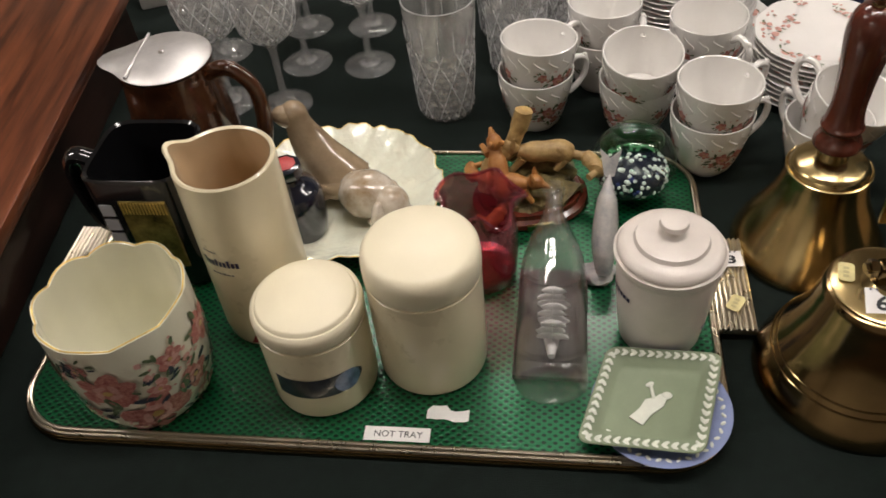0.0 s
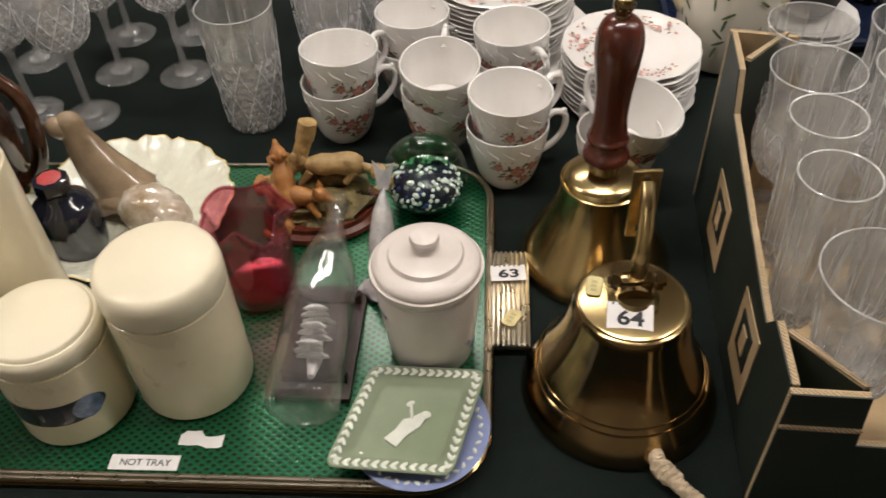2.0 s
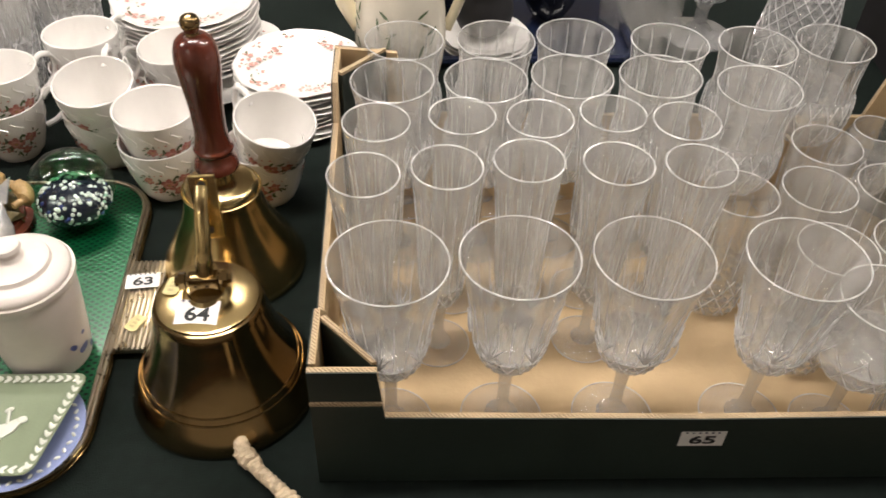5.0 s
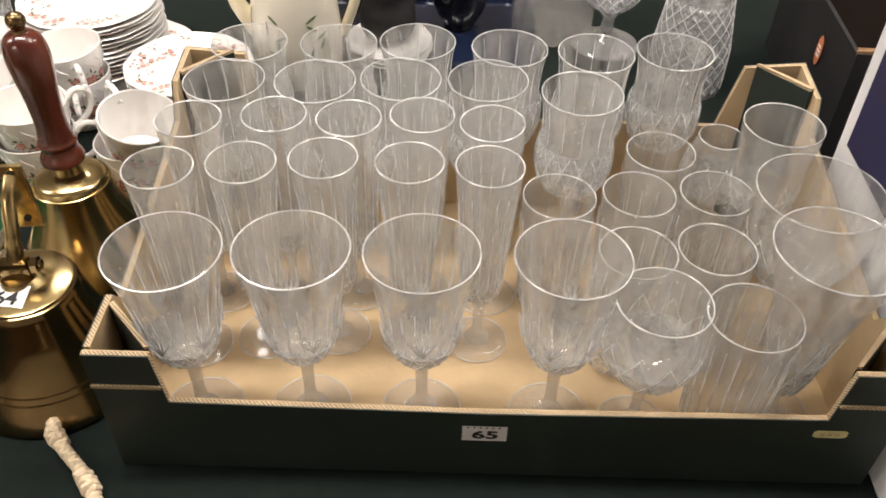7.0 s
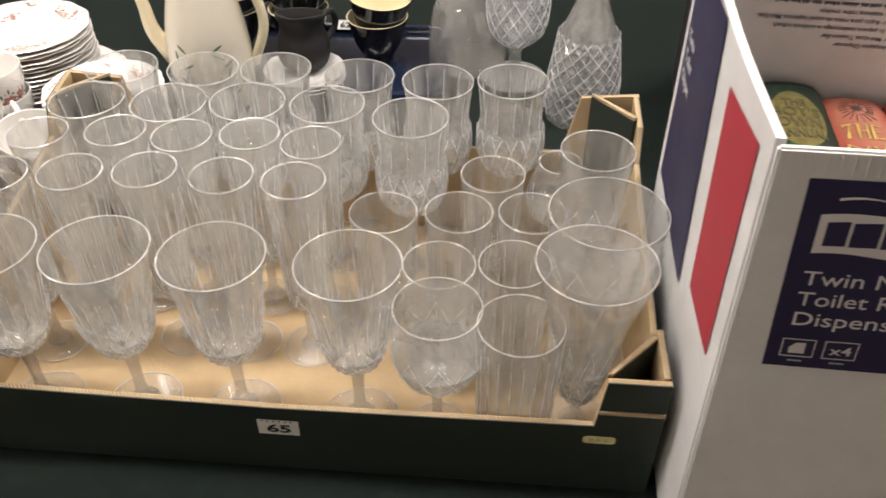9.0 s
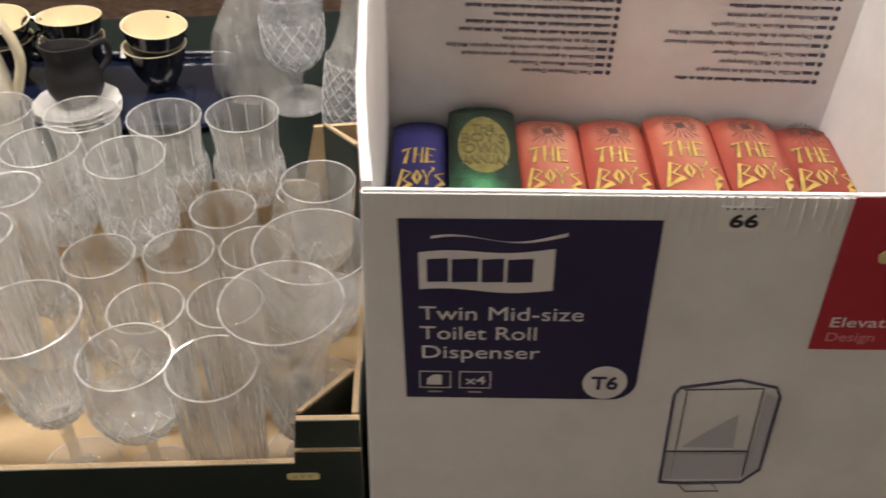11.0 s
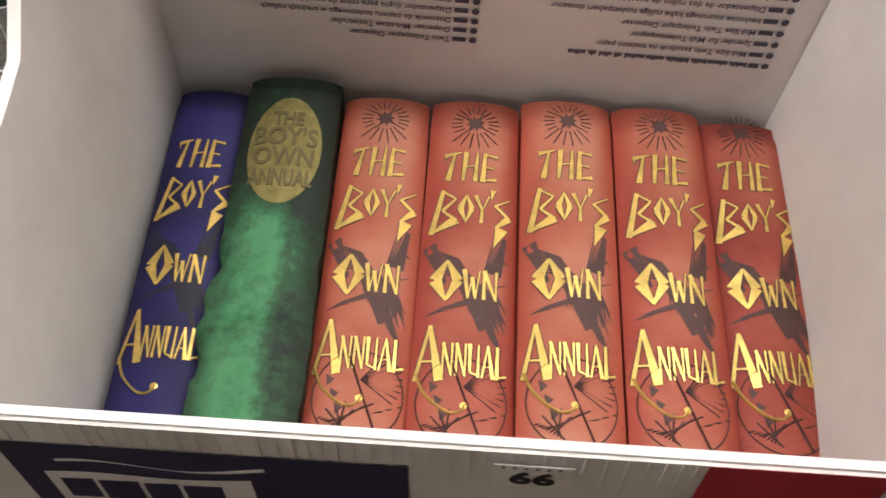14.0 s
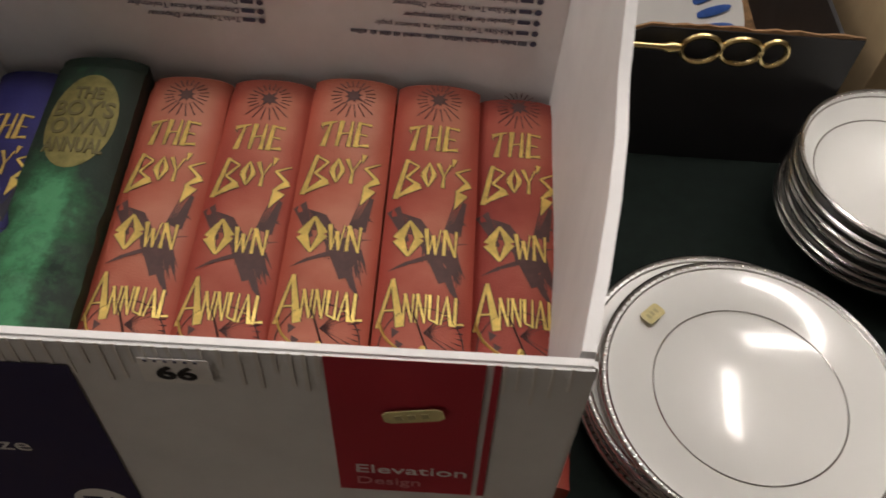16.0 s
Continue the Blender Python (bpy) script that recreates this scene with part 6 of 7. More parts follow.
# lidded white jar
jar = thing("lidded_jar", pose(0.375, 0.649, TZ) @ Matrix.Diagonal((1.03, 1.03, 0.93, 1)), "off-white stoneware jar with knobbed lid", "jar")
part("body", lathe(dense([(0, 0.001), (0.031, 0.001), (0.035, 0.006), (0.0385, 0.04), (0.0415, 0.08), (0.0415, 0.096), (0.0445, 0.104), (0.045, 0.110)], 5) + [(0.042, 0.110), (0.040, 0.10), (0, 0.09)], 64), WHITE_JAR, jar)
part("lid", lathe([(0, 0.104), (0.040, 0.104), (0.0425, 0.111), (0.0428, 0.1135), (0.041, 0.1165), (0.036, 0.1195), (0.030, 0.1215), (0.0285, 0.1255), (0.024, 0.1275), (0.012, 0.1295), (0.0105, 0.1305), (0.0085, 0.133), (0.0095, 0.137), (0.0115, 0.140), (0.0105, 0.1435), (0.006, 0.1455), (0, 0.146)], 64), WHITE_JAR, jar, "domed lid with round knob")
bm = bmesh.new()
for k in range(6):
    wrap(bm, [(-0.016 + k * 0.0045, 0), (-0.0125 + k * 0.0045, 0), (-0.0125 + k * 0.0045, 0.005), (-0.016 + k * 0.0045, 0.005)], radians(-155), 0.070, lambda z: 0.0412)
part("printed_bar", bm, NAVY_PAINT, jar)
bm = bmesh.new()
for k, (u, v, q) in enumerate(((0, 0, 0.006), (0.012, -0.008, 0.004), (-0.010, 0.010, 0.004), (0.004, 0.018, 0.003))):
    wrap(bm, oval(u, v, q, q * 0.8, k, 9, 0.5, random.Random(k)), radians(-22), 0.022, lambda z: 0.0372 + (z - 0.02) * 0.06)
part("painted_blue_sprig", bm, mat("cobalt_paint", (0.12, 0.15, 0.36), 0.3, vary=0.4, scale=300, coat=0.4), jar)

# ship in a bottle on its stand
sb = thing("bottle_with_ship", pose(0.2745, 0.556, TZ + 0.0365, 3, 0, -2.8), "clear glass bottle lying down with a glass ship inside", "bottle")
prof = dense([(0, 0.006), (0.018, 0.002), (0.027, 0.002), (0.0300, 0.010), (0.0300, 0.060), (0.0295, 0.120), (0.025, 0.152), (0.014, 0.185), (0.0095, 0.205), (0.009, 0.222), (0.0110, 0.226), (0.0108, 0.234)], 5)
bm = lathe(wall_profile(prof, 0.0016), 48)
bmesh.ops.transform(bm, matrix=pose(0, 0, 0, -90, 0, 0), verts=bm.verts)
part("glass_body", bm, thin_glass("bottle_glass", (0.99, 0.993, 0.99), 0.02, 0.05, 0.022, edge=0.7), sb)
FROST = mat("frosted_glass", (0.86, 0.83, 0.84), 0.35, vary=0.2, scale=150)
FROST.node_tree.nodes["Principled BSDF"].inputs["Alpha"].default_value = 0.95
bm = tube([(0, 0.040, -0.012), (0, 0.060, -0.015), (0, 0.100, -0.013)], [0.003, 0.007, 0.002], 10)
for k in range(3):
    y = 0.052 + k * 0.018
    tube([(0, y, -0.012), (0, y, 0.020)], 0.0006, 6, bm)
    for j in range(3):
        own = blob(0.015 - j * 0.002, 0.0022, 0.0042, (0.001 * (-1) ** j, y, -0.003 + j * 0.0085), seg=12, rough=0.3)
        for v in own.verts:
            v.co.y += 0.004 * (1 - (v.co.x / 0.017) ** 2)
        join(bm, own)
part("glass_ship", bm, FROST, sb)
st = thing("wooden_stand", pose(0.279, 0.652, TZ, 0, 0, -4), "flat dark wooden stand under the glass bottle", "stand")
part("base_board", box(-0.032, -0.062, 0, 0.032, 0.066, 0.006, 0.0012), WOOD_DARK, st)
for y in (-0.04, 0.05):
    bm = bmesh.new()
    part("cradle", prism([(-0.028, 0), (0.028, 0), (0.028, 0.018), (0.016, 0.009), (0, 0.0065), (-0.016, 0.009), (-0.028, 0.018)], 0.006), WOOD_DARK, st, at=pose(0, y, 0.0, 90, 0, 0))
    bm.free()

# jasper dish on a blue plate
JASPER_B = mat("blue_jasper", (0.22, 0.27, 0.47), 0.6, vary=0.1, scale=60, bump=0.1, bscale=500)
JASPER_G = mat("sage_jasper", (0.24, 0.29, 0.19), 0.6, vary=0.08, scale=60, bump=0.1, bscale=500)
RELIEF = mat("white_relief", (0.70, 0.72, 0.64), 0.6, vary=0.08, scale=150)
bpz = thing("blue_plate", pose(0.365, 0.557, TZ), "small round blue jasper plate with white relief", "plate")
part("body", lathe([(0, 0), (0.035, 0), (0.040, 0.003), (0.056, 0.0085), (0.0575, 0.0100), (0.056, 0.0105), (0.040, 0.0055), (0, 0.004)], 56), JASPER_B, bpz)
bm = bmesh.new()
for k in range(40):
    a = 2 * math.pi * k / 40
    blob(0.0030, 0.0016, 0.0008, (0.050 * math.cos(a), 0.050 * math.sin(a), 0.0092), (0, 0, math.degrees(a) + 50 * (-1) ** k), bm, 6)
loose(part("relief_border", bm, RELIEF, bpz))
jd = thing("diamond_dish", pose(0.358, 0.560, TZ + 0.0068, 0.8, -1, 0), "sage green diamond-shaped jasper dish with white leaf border", "dish")
CORN = [Vector((-0.032, 0.053, 0)), Vector((0.064, 0.043, 0)), Vector((0.034, -0.054, 0)), Vector((-0.065, -0.042, 0))]


def ring_of(scale, z, n=10, soft=0.12):
    out = []
    for k in range(4):
        p, c, q = CORN[k - 1], CORN[k], CORN[(k + 1) % 4]
        a, b = c.lerp(p, soft), c.lerp(q, soft)
        for j in range(n + 1):
            t = j / n
            out.append(((1 - t) ** 2 * a + 2 * t * (1 - t) * c + t * t * b) * scale + Vector((0, 0, z)))
    return out


bm = bmesh.new()
levels = [(0.62, 0), (0.66, 0.0015), (0.98, 0.0115), (1.0, 0.0130), (0.985, 0.0140), (0.80, 0.0105), (0.72, 0.0060), (0.66, 0.0040)]
rings = [[bm.verts.new(p) for p in ring_of(s, z)] for s, z in levels]
for p, q in zip(rings, rings[1:]):
    for k in range(len(p)):
        bm.faces.new((p[k], p[(k + 1) % len(p)], q[(k + 1) % len(p)], q[k]))
bm.faces.new(rings[0][::-1])
bm.faces.new(rings[-1])
part("body", bm, JASPER_G, jd)
bm = bmesh.new()
for k in range(4):
    p, q = CORN[k] * 0.895, CORN[(k + 1) % 4] * 0.895
    d = (q - p)
    ang = math.degrees(math.atan2(d.y, d.x))
    for j in range(12):
        c = p.lerp(q, (j + 0.5) / 12)
        for s in (-1, 1):
            blob(0.0042, 0.0018, 0.0008, (c.x + 0.0015 * s * math.sin(radians(ang)), c.y - 0.0015 * s * math.cos(radians(ang)), 0.0128), (0, 0, ang + 38 * s), bm, 6)
        blob(0.0016, 0.0016, 0.0010, (c.x, c.y, 0.0128), (0, 0, 0), bm, 6)
loose(part("leaf_border", bm, RELIEF, jd))
bm = bmesh.new()
prism([(-0.020, -0.014), (-0.010, -0.022), (-0.002, -0.012), (0.009, -0.004), (0.013, 0.004), (0.008, 0.008), (0.001, 0.004), (-0.005, 0.003), (-0.011, -0.006)], 0.0014, bm, 0.0042)
blob(0.0046, 0.0038, 0.0014, (0.013, 0.0065, 0.0050), (0, 0, 0), bm, 10)
blob(0.0040, 0.0024, 0.0013, (0.0005, 0.018, 0.0048), (0, 0, 30), bm, 10)
tube([(0.002, 0.003, 0.005), (0.001, 0.016, 0.005)], 0.0014, 6, bm)
part("relief_motif", bm, RELIEF, jd, "plain white relief shape")

# ---------- bells ----------
hb = thing("hand_bell", pose(0.533, 0.763, 0.001), "large brass school hand bell with turned red wooden handle", "bell")
prof = dense([(0.071, 0.0), (0.0725, 0.004), (0.0655, 0.020), (0.054, 0.042), (0.043, 0.066), (0.038, 0.086), (0.0365, 0.098), (0.034, 0.104)], 6)
part("bell_body", lathe([(0.066, 0.002)] + prof + [(0.030, 0.107), (0.020, 0.1095), (0.012, 0.112), (0, 0.112)], 72), BRASS, hb)
part("shoulder_ring", tube([(0.0372 * math.cos(2 * math.pi * k / 60), 0.0372 * math.sin(2 * math.pi * k / 60), 0.0985) for k in range(60)], 0.0012, 6, closed=True), BRASS, hb)
part("collar", lathe([(0, 0.110), (0.014, 0.110), (0.0125, 0.118), (0.011, 0.124), (0, 0.124)], 32), BRASS, hb)
hd = part("handle", lathe(dense([(0, 0.122), (0.0185, 0.124), (0.0205, 0.130), (0.0175, 0.137), (0.0165, 0.142), (0.0185, 0.147), (0.0165, 0.152), (0.0145, 0.168), (0.0155, 0.195), (0.0185, 0.222), (0.0195, 0.240), (0.0165, 0.254), (0.009, 0.261), (0, 0.262)], 6), 40), WOOD_RED, hb, "turned polished mahogany handle")
part("knob", lathe(dense([(0, 0.261), (0.006, 0.261), (0.0055, 0.264), (0.0085, 0.270), (0.0065, 0.277), (0, 0.279)], 5), 24), BRASS_DARK, hb)

sbell = thing("ships_bell", pose(0.533, 0.6055, 0.001), "polished brass ship's bell with hanging bracket", "bell")
prof = dense([(0.080, 0.0), (0.082, 0.003), (0.079, 0.012), (0.070, 0.030), (0.060, 0.050), (0.052, 0.072), (0.0475, 0.092), (0.0455, 0.104)], 6)
part("bell_body", lathe([(0.075, 0.002)] + prof + [(0.0435, 0.1085), (0.040, 0.110), (0.024, 0.1115), (0, 0.1115)], 80), BRASS_DARK, sbell)
part("crown", lathe([(0, 0.1105), (0.0415, 0.1105), (0.0412, 0.1115), (0.0385, 0.1125), (0.020, 0.1135), (0.017, 0.117), (0.015, 0.119), (0, 0.119)], 64), BRASS, sbell, "bright flat brass crown")
for z, r in ((0.030, 0.0705), (0.036, 0.0672)):
    part("turned_line", tube([(r * math.cos(2 * math.pi * k / 64), r * math.sin(2 * math.pi * k / 64), z) for k in range(64)], 0.0007, 5, closed=True), BRASS_DARK, sbell)
br = part("yoke", box(-0.012, -0.006, 0.117, 0.012, 0.006, 0.136, 0.002), BRASS_DARK, sbell)
part("bolt", tube([(-0.022, 0, 0.131), (0.022, 0, 0.131)], 0.0045, 6), BRASS_DARK, br)
for s in (-1, 1):
    part("nut", tube([(s * 0.014, 0, 0.131), (s * 0.019, 0, 0.131)], 0.0075, 6), BRASS_DARK, br)
part("arm", tube(spline([(0.001, 0.002, 0.128), (0.002, 0.006, 0.146), (0.004, 0.012, 0.165), (0.005, 0.022, 0.185), (0.006, 0.036, 0.196)], 6), [0.007] * 8 + [0.006] * 8 + [0.0055] * 9, 10, flat=1.0), BRASS, sbell)
wp = part("wall_plate", box(-0.004, 0.038, 0.140, 0.017, 0.042, 0.205, 0.002), BRASS, sbell)
for z in (0.150, 0.197):
    part("screw_hole", tube([(0.006, 0.0368, z), (0.006, 0.0382, z)], 0.003, 10), BLACK_MATT, wp)
sticker("lot_sticker", pose(0.533, 0.6055, 0.001) @ pose(-0.006, -0.021, 0.1150, 14, 0, -9), "64", 0.034, 0.023)
price_tag(pose(0.533, 0.6055, 0.001) @ pose(-0.028, 0.012, 0.1142, 0, 0, 75), 0.020, 0.012)

ROPE = mat("cotton_rope", (0.70, 0.57, 0.40), 0.9, vary=0.25, scale=120, bump=0.5, bscale=500, spec=0.1)
rope = thing("bell_rope", pose(0, 0, 0), "braided cream cotton bell rope lying over the cloth", "rope")
path = spline([(0.549, 0.540, 0.012), (0.552, 0.522, 0.010), (0.565, 0.503, 0.009), (0.583, 0.482, 0.009), (0.600, 0.455, 0.009), (0.612, 0.425, 0.009), (0.618, 0.398, 0.009)], 14)
for s in range(3):
    pts, rad = [], []
    for k, p in enumerate(path):
        a = k * 0.85 + s * 2.094
        w = 0.0062 if 14 < k % 30 < 24 else 0.0036
        pts.append((p.x + w * math.cos(a), p.y, p.z + 0.0028 + w * math.sin(a)))
        rad.append(0.0034)
    part("strand", tube(pts, rad, 7), ROPE, rope)

# ---------- tea service ----------
CUPH = 0.072


def cup_r(z):
    u = z / CUPH
    return 0.0260 + 0.0130 * math.sin(min(1.0, u) * 1.5) ** 0.75 + 0.0045 * u


def cup():
    c = thing("tea_cup", pose(0, 0, 0), "white embossed china cup painted with pink flowers", "cup", "tea cups")
    zs = [CUPH * k / 10 for k in range(11)]
    part("body", lathe([(0, 0.003), (0.020, 0.003), (0.021, 0), (0.024, 0), (0.0255, 0.003)] + [(cup_r(z), max(z, 0.004)) for z in zs[1:]] + [(cup_r(CUPH) - 0.0008, CUPH + 0.0008)] + [(cup_r(z) - 0.002, z) for z in zs[::-1] if z > 0.01] + [(0, 0.008)], 48,
                       lambda a, i, r, z: (r * (1 + (0.004 * math.sin(9 * a + z * 90) if 0.04 < z < 0.068 and i < 16 else 0)), z)), WHITE_CHINA, c)
    bm = tube(spline([(0.040, 0, 0.058), (0.054, 0, 0.068), (0.068, 0, 0.060), (0.066, 0, 0.040), (0.052, 0, 0.026), (0.037, 0, 0.022)], 6), [0.0036] * 31, 8)
    blob(0.004, 0.003, 0.004, (0.066, 0, 0.066), (0, 0, 0), bm, 8)
    part("handle", bm, WHITE_CHINA, c)
    bm = bmesh.new()
    for k in range(16):
        a = 2 * math.pi * k / 16
        q = [((cup_r(z) + 0.0002) * math.cos(a + 0.16 * math.sin(j * 1.1)), (cup_r(z) + 0.0002) * math.sin(a + 0.16 * math.sin(j * 1.1)), z) for j, z in enumerate((0.044, 0.049, 0.054, 0.058, 0.063, 0.067))]
        tube(q, [0.0002, 0.0005, 0.0007, 0.0007, 0.0005, 0.0002], 5, bm)
    loose(part("embossing", bm, WHITE_CHINA, c))
    spots = [(a + d, z, s) for a in (-100, 20, 140) for d, z, s in ((0, 0.034, 0.0058), (-28, 0.042, 0.0034), (26, 0.038, 0.0042), (14, 0.022, 0.0034), (-14, 0.026, 0.0026))]
    sprig(c, lambda z: cup_r(z) * 1.006 + 0.0002, spots, 8, 1.6, False)
    return c


proto = cup()
first = True
stacks = [(0.272, 0.982, 30, 2, -3, 2), (0.385, 0.960, 70, 2, 9, 0), (0.455, 0.892, 22, 2, 1, 1), (0.568, 0.872, 115, 2, 9, 12), (0.352, 1.056, 40, 2, -2, 1), (0.468, 1.020, -75, 2, 1, -2)]
for i, (x, y, rz, n, tx, ty) in enumerate(stacks):
    for k in range(n):
        at = pose(x + 0.001 * k, y, 0.0005 + 0.0385 * k, tx * k, ty * k, 0) @ pose(0, 0, 0, 0, 0, rz + 14 * k)
        if first:
            proto.matrix_world = at
            first = False
        else:
            copy_thing(proto, at)


def plate(name, r, label, group, painted):
    p = thing(name, pose(0, 0, 0), label, "plate", group)
    part("body", lathe([(0, 0.0012), (r * 0.55, 0.0012), (r * 0.56, 0), (r * 0.62, 0), (r * 0.66, 0.002), (r * 0.98, 0.0095), (r, 0.0105), (r * 0.985, 0.0115), (r * 0.68, 0.0055), (r * 0.6, 0.0035), (0, 0.003)], 64,
                       lambda a, i, q, z: (q * (1 + (0.012 * math.sin(12 * a) if q > r * 0.9 else 0)), z)), WHITE_CHINA, p)
    if painted:
        rnd = random.Random(5)
        roses, leaves = bmesh.new(), bmesh.new()
        for a0 in (150, 95, 200, 270, 20):
            for k in range(7):
                a = radians(a0 + rnd.uniform(-22, 22))
                d = r * rnd.uniform(0.55, 0.88)
                q = r * rnd.uniform(0.05, 0.10)
                z = 0.0042 + max(0, (d / r - 0.62)) * 0.022
                for bm_, n_ in ((roses, 4), (leaves, 2)):
                    for _ in range(n_):
                        th = rnd.uniform(0, 6.28)
                        blob(q * 0.55, q * (0.35 if bm_ is roses else 0.16), 0.0003, (d * math.cos(a) + q * math.cos(th), d * math.sin(a) + q * math.sin(th), z + 0.0005), (0, 0, math.degrees(th)), bm_, 6)
        loose(part("rose_painting", roses, ROSE_PALE, p))
        loose(part("leaf_painting", leaves, LEAF, p))
    return p


def pile(proto, x, y, n, step, z=0.0006, wob=0.002):
    rnd = random.Random(int(x * 1000))
    for k in range(n):
        at = pose(x + rnd.uniform(-wob, wob), y + rnd.uniform(-wob, wob), z + k * step, 0, 0, 90 * rnd.random())
        if k == n - 1:
            proto.matrix_world = pose(x, y, z + k * step, 0, 0, 25)
        else:
            copy_thing(proto, at)


pile(plate("tea_plate", 0.080, "white embossed china side plate with pink flowers", "side plates", True), 0.606, 1.036, 10, 0.0068)
pile(plate("dinner_plate", 0.092, "white china plate with embossed rim", "stacked plates", True), 0.462, 1.165, 13, 0.0064, 0.014)
cake = plate("cake_plate", 0.130, "large white china cake plate with pierced handles", "", True)
cake.matrix_world = pose(0.462, 1.165, 0.0006)
for s in (-1, 1):
    part("pierced_handle", tube([(s * (0.128 + 0.018 * math.sin(math.pi * k / 10)), -0.03 + 0.006 * k, 0.011) for k in range(11)], 0.005, 8), WHITE_CHINA, cake)


# ---------- crystal behind the tray ----------
def crystal_wine():
    g = thing("crystal_wine_glass", pose(0, 0, 0), "cut-crystal wine glass on a tall stem", "glass", "crystal wine glasses")
    hs = 0.092
    part("stem", lathe(stem_and_foot(hs, 0.0040, 0.034), 12), STEM, g, angle=25)
    part("foot", foot_disc(0.034), FOOT, g, angle=40)
    part("bowl", facet_bowl(dense([(0, hs), (0.014, hs + 0.003), (0.030, hs + 0.018), (0.036, hs + 0.042), (0.036, hs + 0.070), (0.034, hs + 0.088)], 6), 0.0018, 20, hs + 0.004, hs + 0.03, 0.04, 80), GLASS, g, angle=16)
    bm = bmesh.new()
    for row in range(7):
        z = hs + 0.008 + row * 0.008
        r = (0.020, 0.0275, 0.0325, 0.035, 0.0362, 0.0366, 0.0365)[row]
        for k in range(18):
            a = 2 * math.pi * (k + 0.5 * (row % 2)) / 18
            own = bmesh.new()
            bmesh.ops.create_cone(own, cap_ends=True, segments=4, radius1=math.pi * r / 18, radius2=0, depth=0.0026, matrix=Matrix.Translation((r * math.cos(a), r * math.sin(a), z)) @ Euler((0, math.pi / 2, a)).to_matrix().to_4x4())
            join(bm, own)
    loose(part("cut_pattern", bm, CRYSTAL, g, angle=5))
    lip(0.0335, hs + 0.0885, g)
    lattice(dense([(0.012, hs + 0.003), (0.0305, hs + 0.018), (0.0372, hs + 0.042), (0.0374, hs + 0.068)], 8), 12, hs, hs + 0.07, 1.1, g, 0.0009)
    return g


proto = crystal_wine()
spots = [(0.054, 1.115), (-0.044, 1.029), (-0.118, 1.040), (-0.033, 1.125), (0.046, 1.216), (-0.152, 1.161), (-0.046, 1.219), (0.125, 1.20)]
proto.matrix_world = pose(*spots[0], 0.0005)
for i, (x, y) in enumerate(spots[1:]):
    copy_thing(proto, pose(x, y, 0.0005, 0, 0, 31 * i))
proto = tumbler("highball_glass", "tall cut-crystal highball glass with star cuts", 0.150, 0.033, 0.0425, 16, 0.10, "highball glasses")
spots = [(0.163, 1.012), (0.250, 1.100), (0.235, 1.19), (0.315, 1.17)]
proto.matrix_world = pose(*spots[0], 0.0005)
for i, (x, y) in enumerate(spots[1:]):
    copy_thing(proto, pose(x, y, 0.0005, 0, 0, 31 * i))

# ---------- wooden chest at the end of the row ----------
ch = thing("wooden_chest", pose(-0.217, 0.36, 0.0005, 0, 0, 3.8), "stained oak chest with moulded top edge", "chest")
part("body", box(-0.60, 0.02, 0, -0.016, 0.83, 0.080, 0.003), WOOD_DARK, ch)
part("top", box(-0.62, 0, 0.080, 0, 0.85, 0.098, 0.005), WOOD_CAB, ch, "grained reddish oak top")
part("moulding", tube([(-0.004, 0.004, 0.083), (-0.004, 0.846, 0.083)], 0.004, 8), WOOD_CAB, ch)
gb = thing("stone_block", pose(-0.275, 1.345, 0.0005, 0, 0, 20), "pale grey cardboard box corner", "box")
part("body", box(-0.06, -0.04, 0, 0.06, 0.05, 0.07, 0.004), mat("grey_card", (0.42, 0.40, 0.37), 0.8, vary=0.15, scale=20), gb)

# ---------- things at the back of the table ----------
NAVY_TRAY = mat("navy_lacquer", (0.010, 0.016, 0.040), 0.2, vary=0.3, scale=12, coat=0.5)
nt_at = pose(0.885, 1.235, 0.0005, 0, 0, -4)
navy = thing("lacquer_tray", nt_at, "dark navy lacquered tray with raised rim", "tray")
part("tray_floor", prism(rounded(0.385, 0.225, 0.03), 0.004), NAVY_TRAY, navy)
part("raised_rim", tube([(x, y, 0.010) for x, y in rounded(0.387, 0.227, 0.03)], 0.007, 8, closed=True), NAVY_TRAY, navy)
sticker("lot_sticker", nt_at @ pose(0.020, 0.108, 0.017, 35, 0, 0), "62", 0.030, 0.018)
CREAM_IN = mat("cream_lining", (0.78, 0.68, 0.46), 0.25, vary=0.05, scale=20, coat=0.5)


def enlarge(parent, k):
    """Brings a thing's meshes to their true size."""
    for ch_ in parent.children:
        ch_.data.transform(Matrix.Scale(k, 4))


def black_cup():
    c = thing("black_cup", pose(0, 0, 0), "black glazed coffee cup with cream inside", "cup", "black coffee cups")
    part("body", lathe(dense([(0, 0), (0.016, 0), (0.018, 0.004), (0.028, 0.022), (0.036, 0.052)], 5), 40), BLACK_GLOSS, c)
    part("lining", lathe([(0.0362, 0.0522), (0.0345, 0.0522)] + dense([(0.0345, 0.0515), (0.027, 0.024), (0.012, 0.008), (0, 0.007)], 4), 40), CREAM_IN, c, "cream glazed inside")
    part("handle", tube(spline([(0.033, 0, 0.045), (0.050, 0, 0.046), (0.054, 0, 0.030), (0.030, 0, 0.020)], 6), 0.003, 8), BLACK_GLOSS, c)
    enlarge(c, 1.34)
    return c


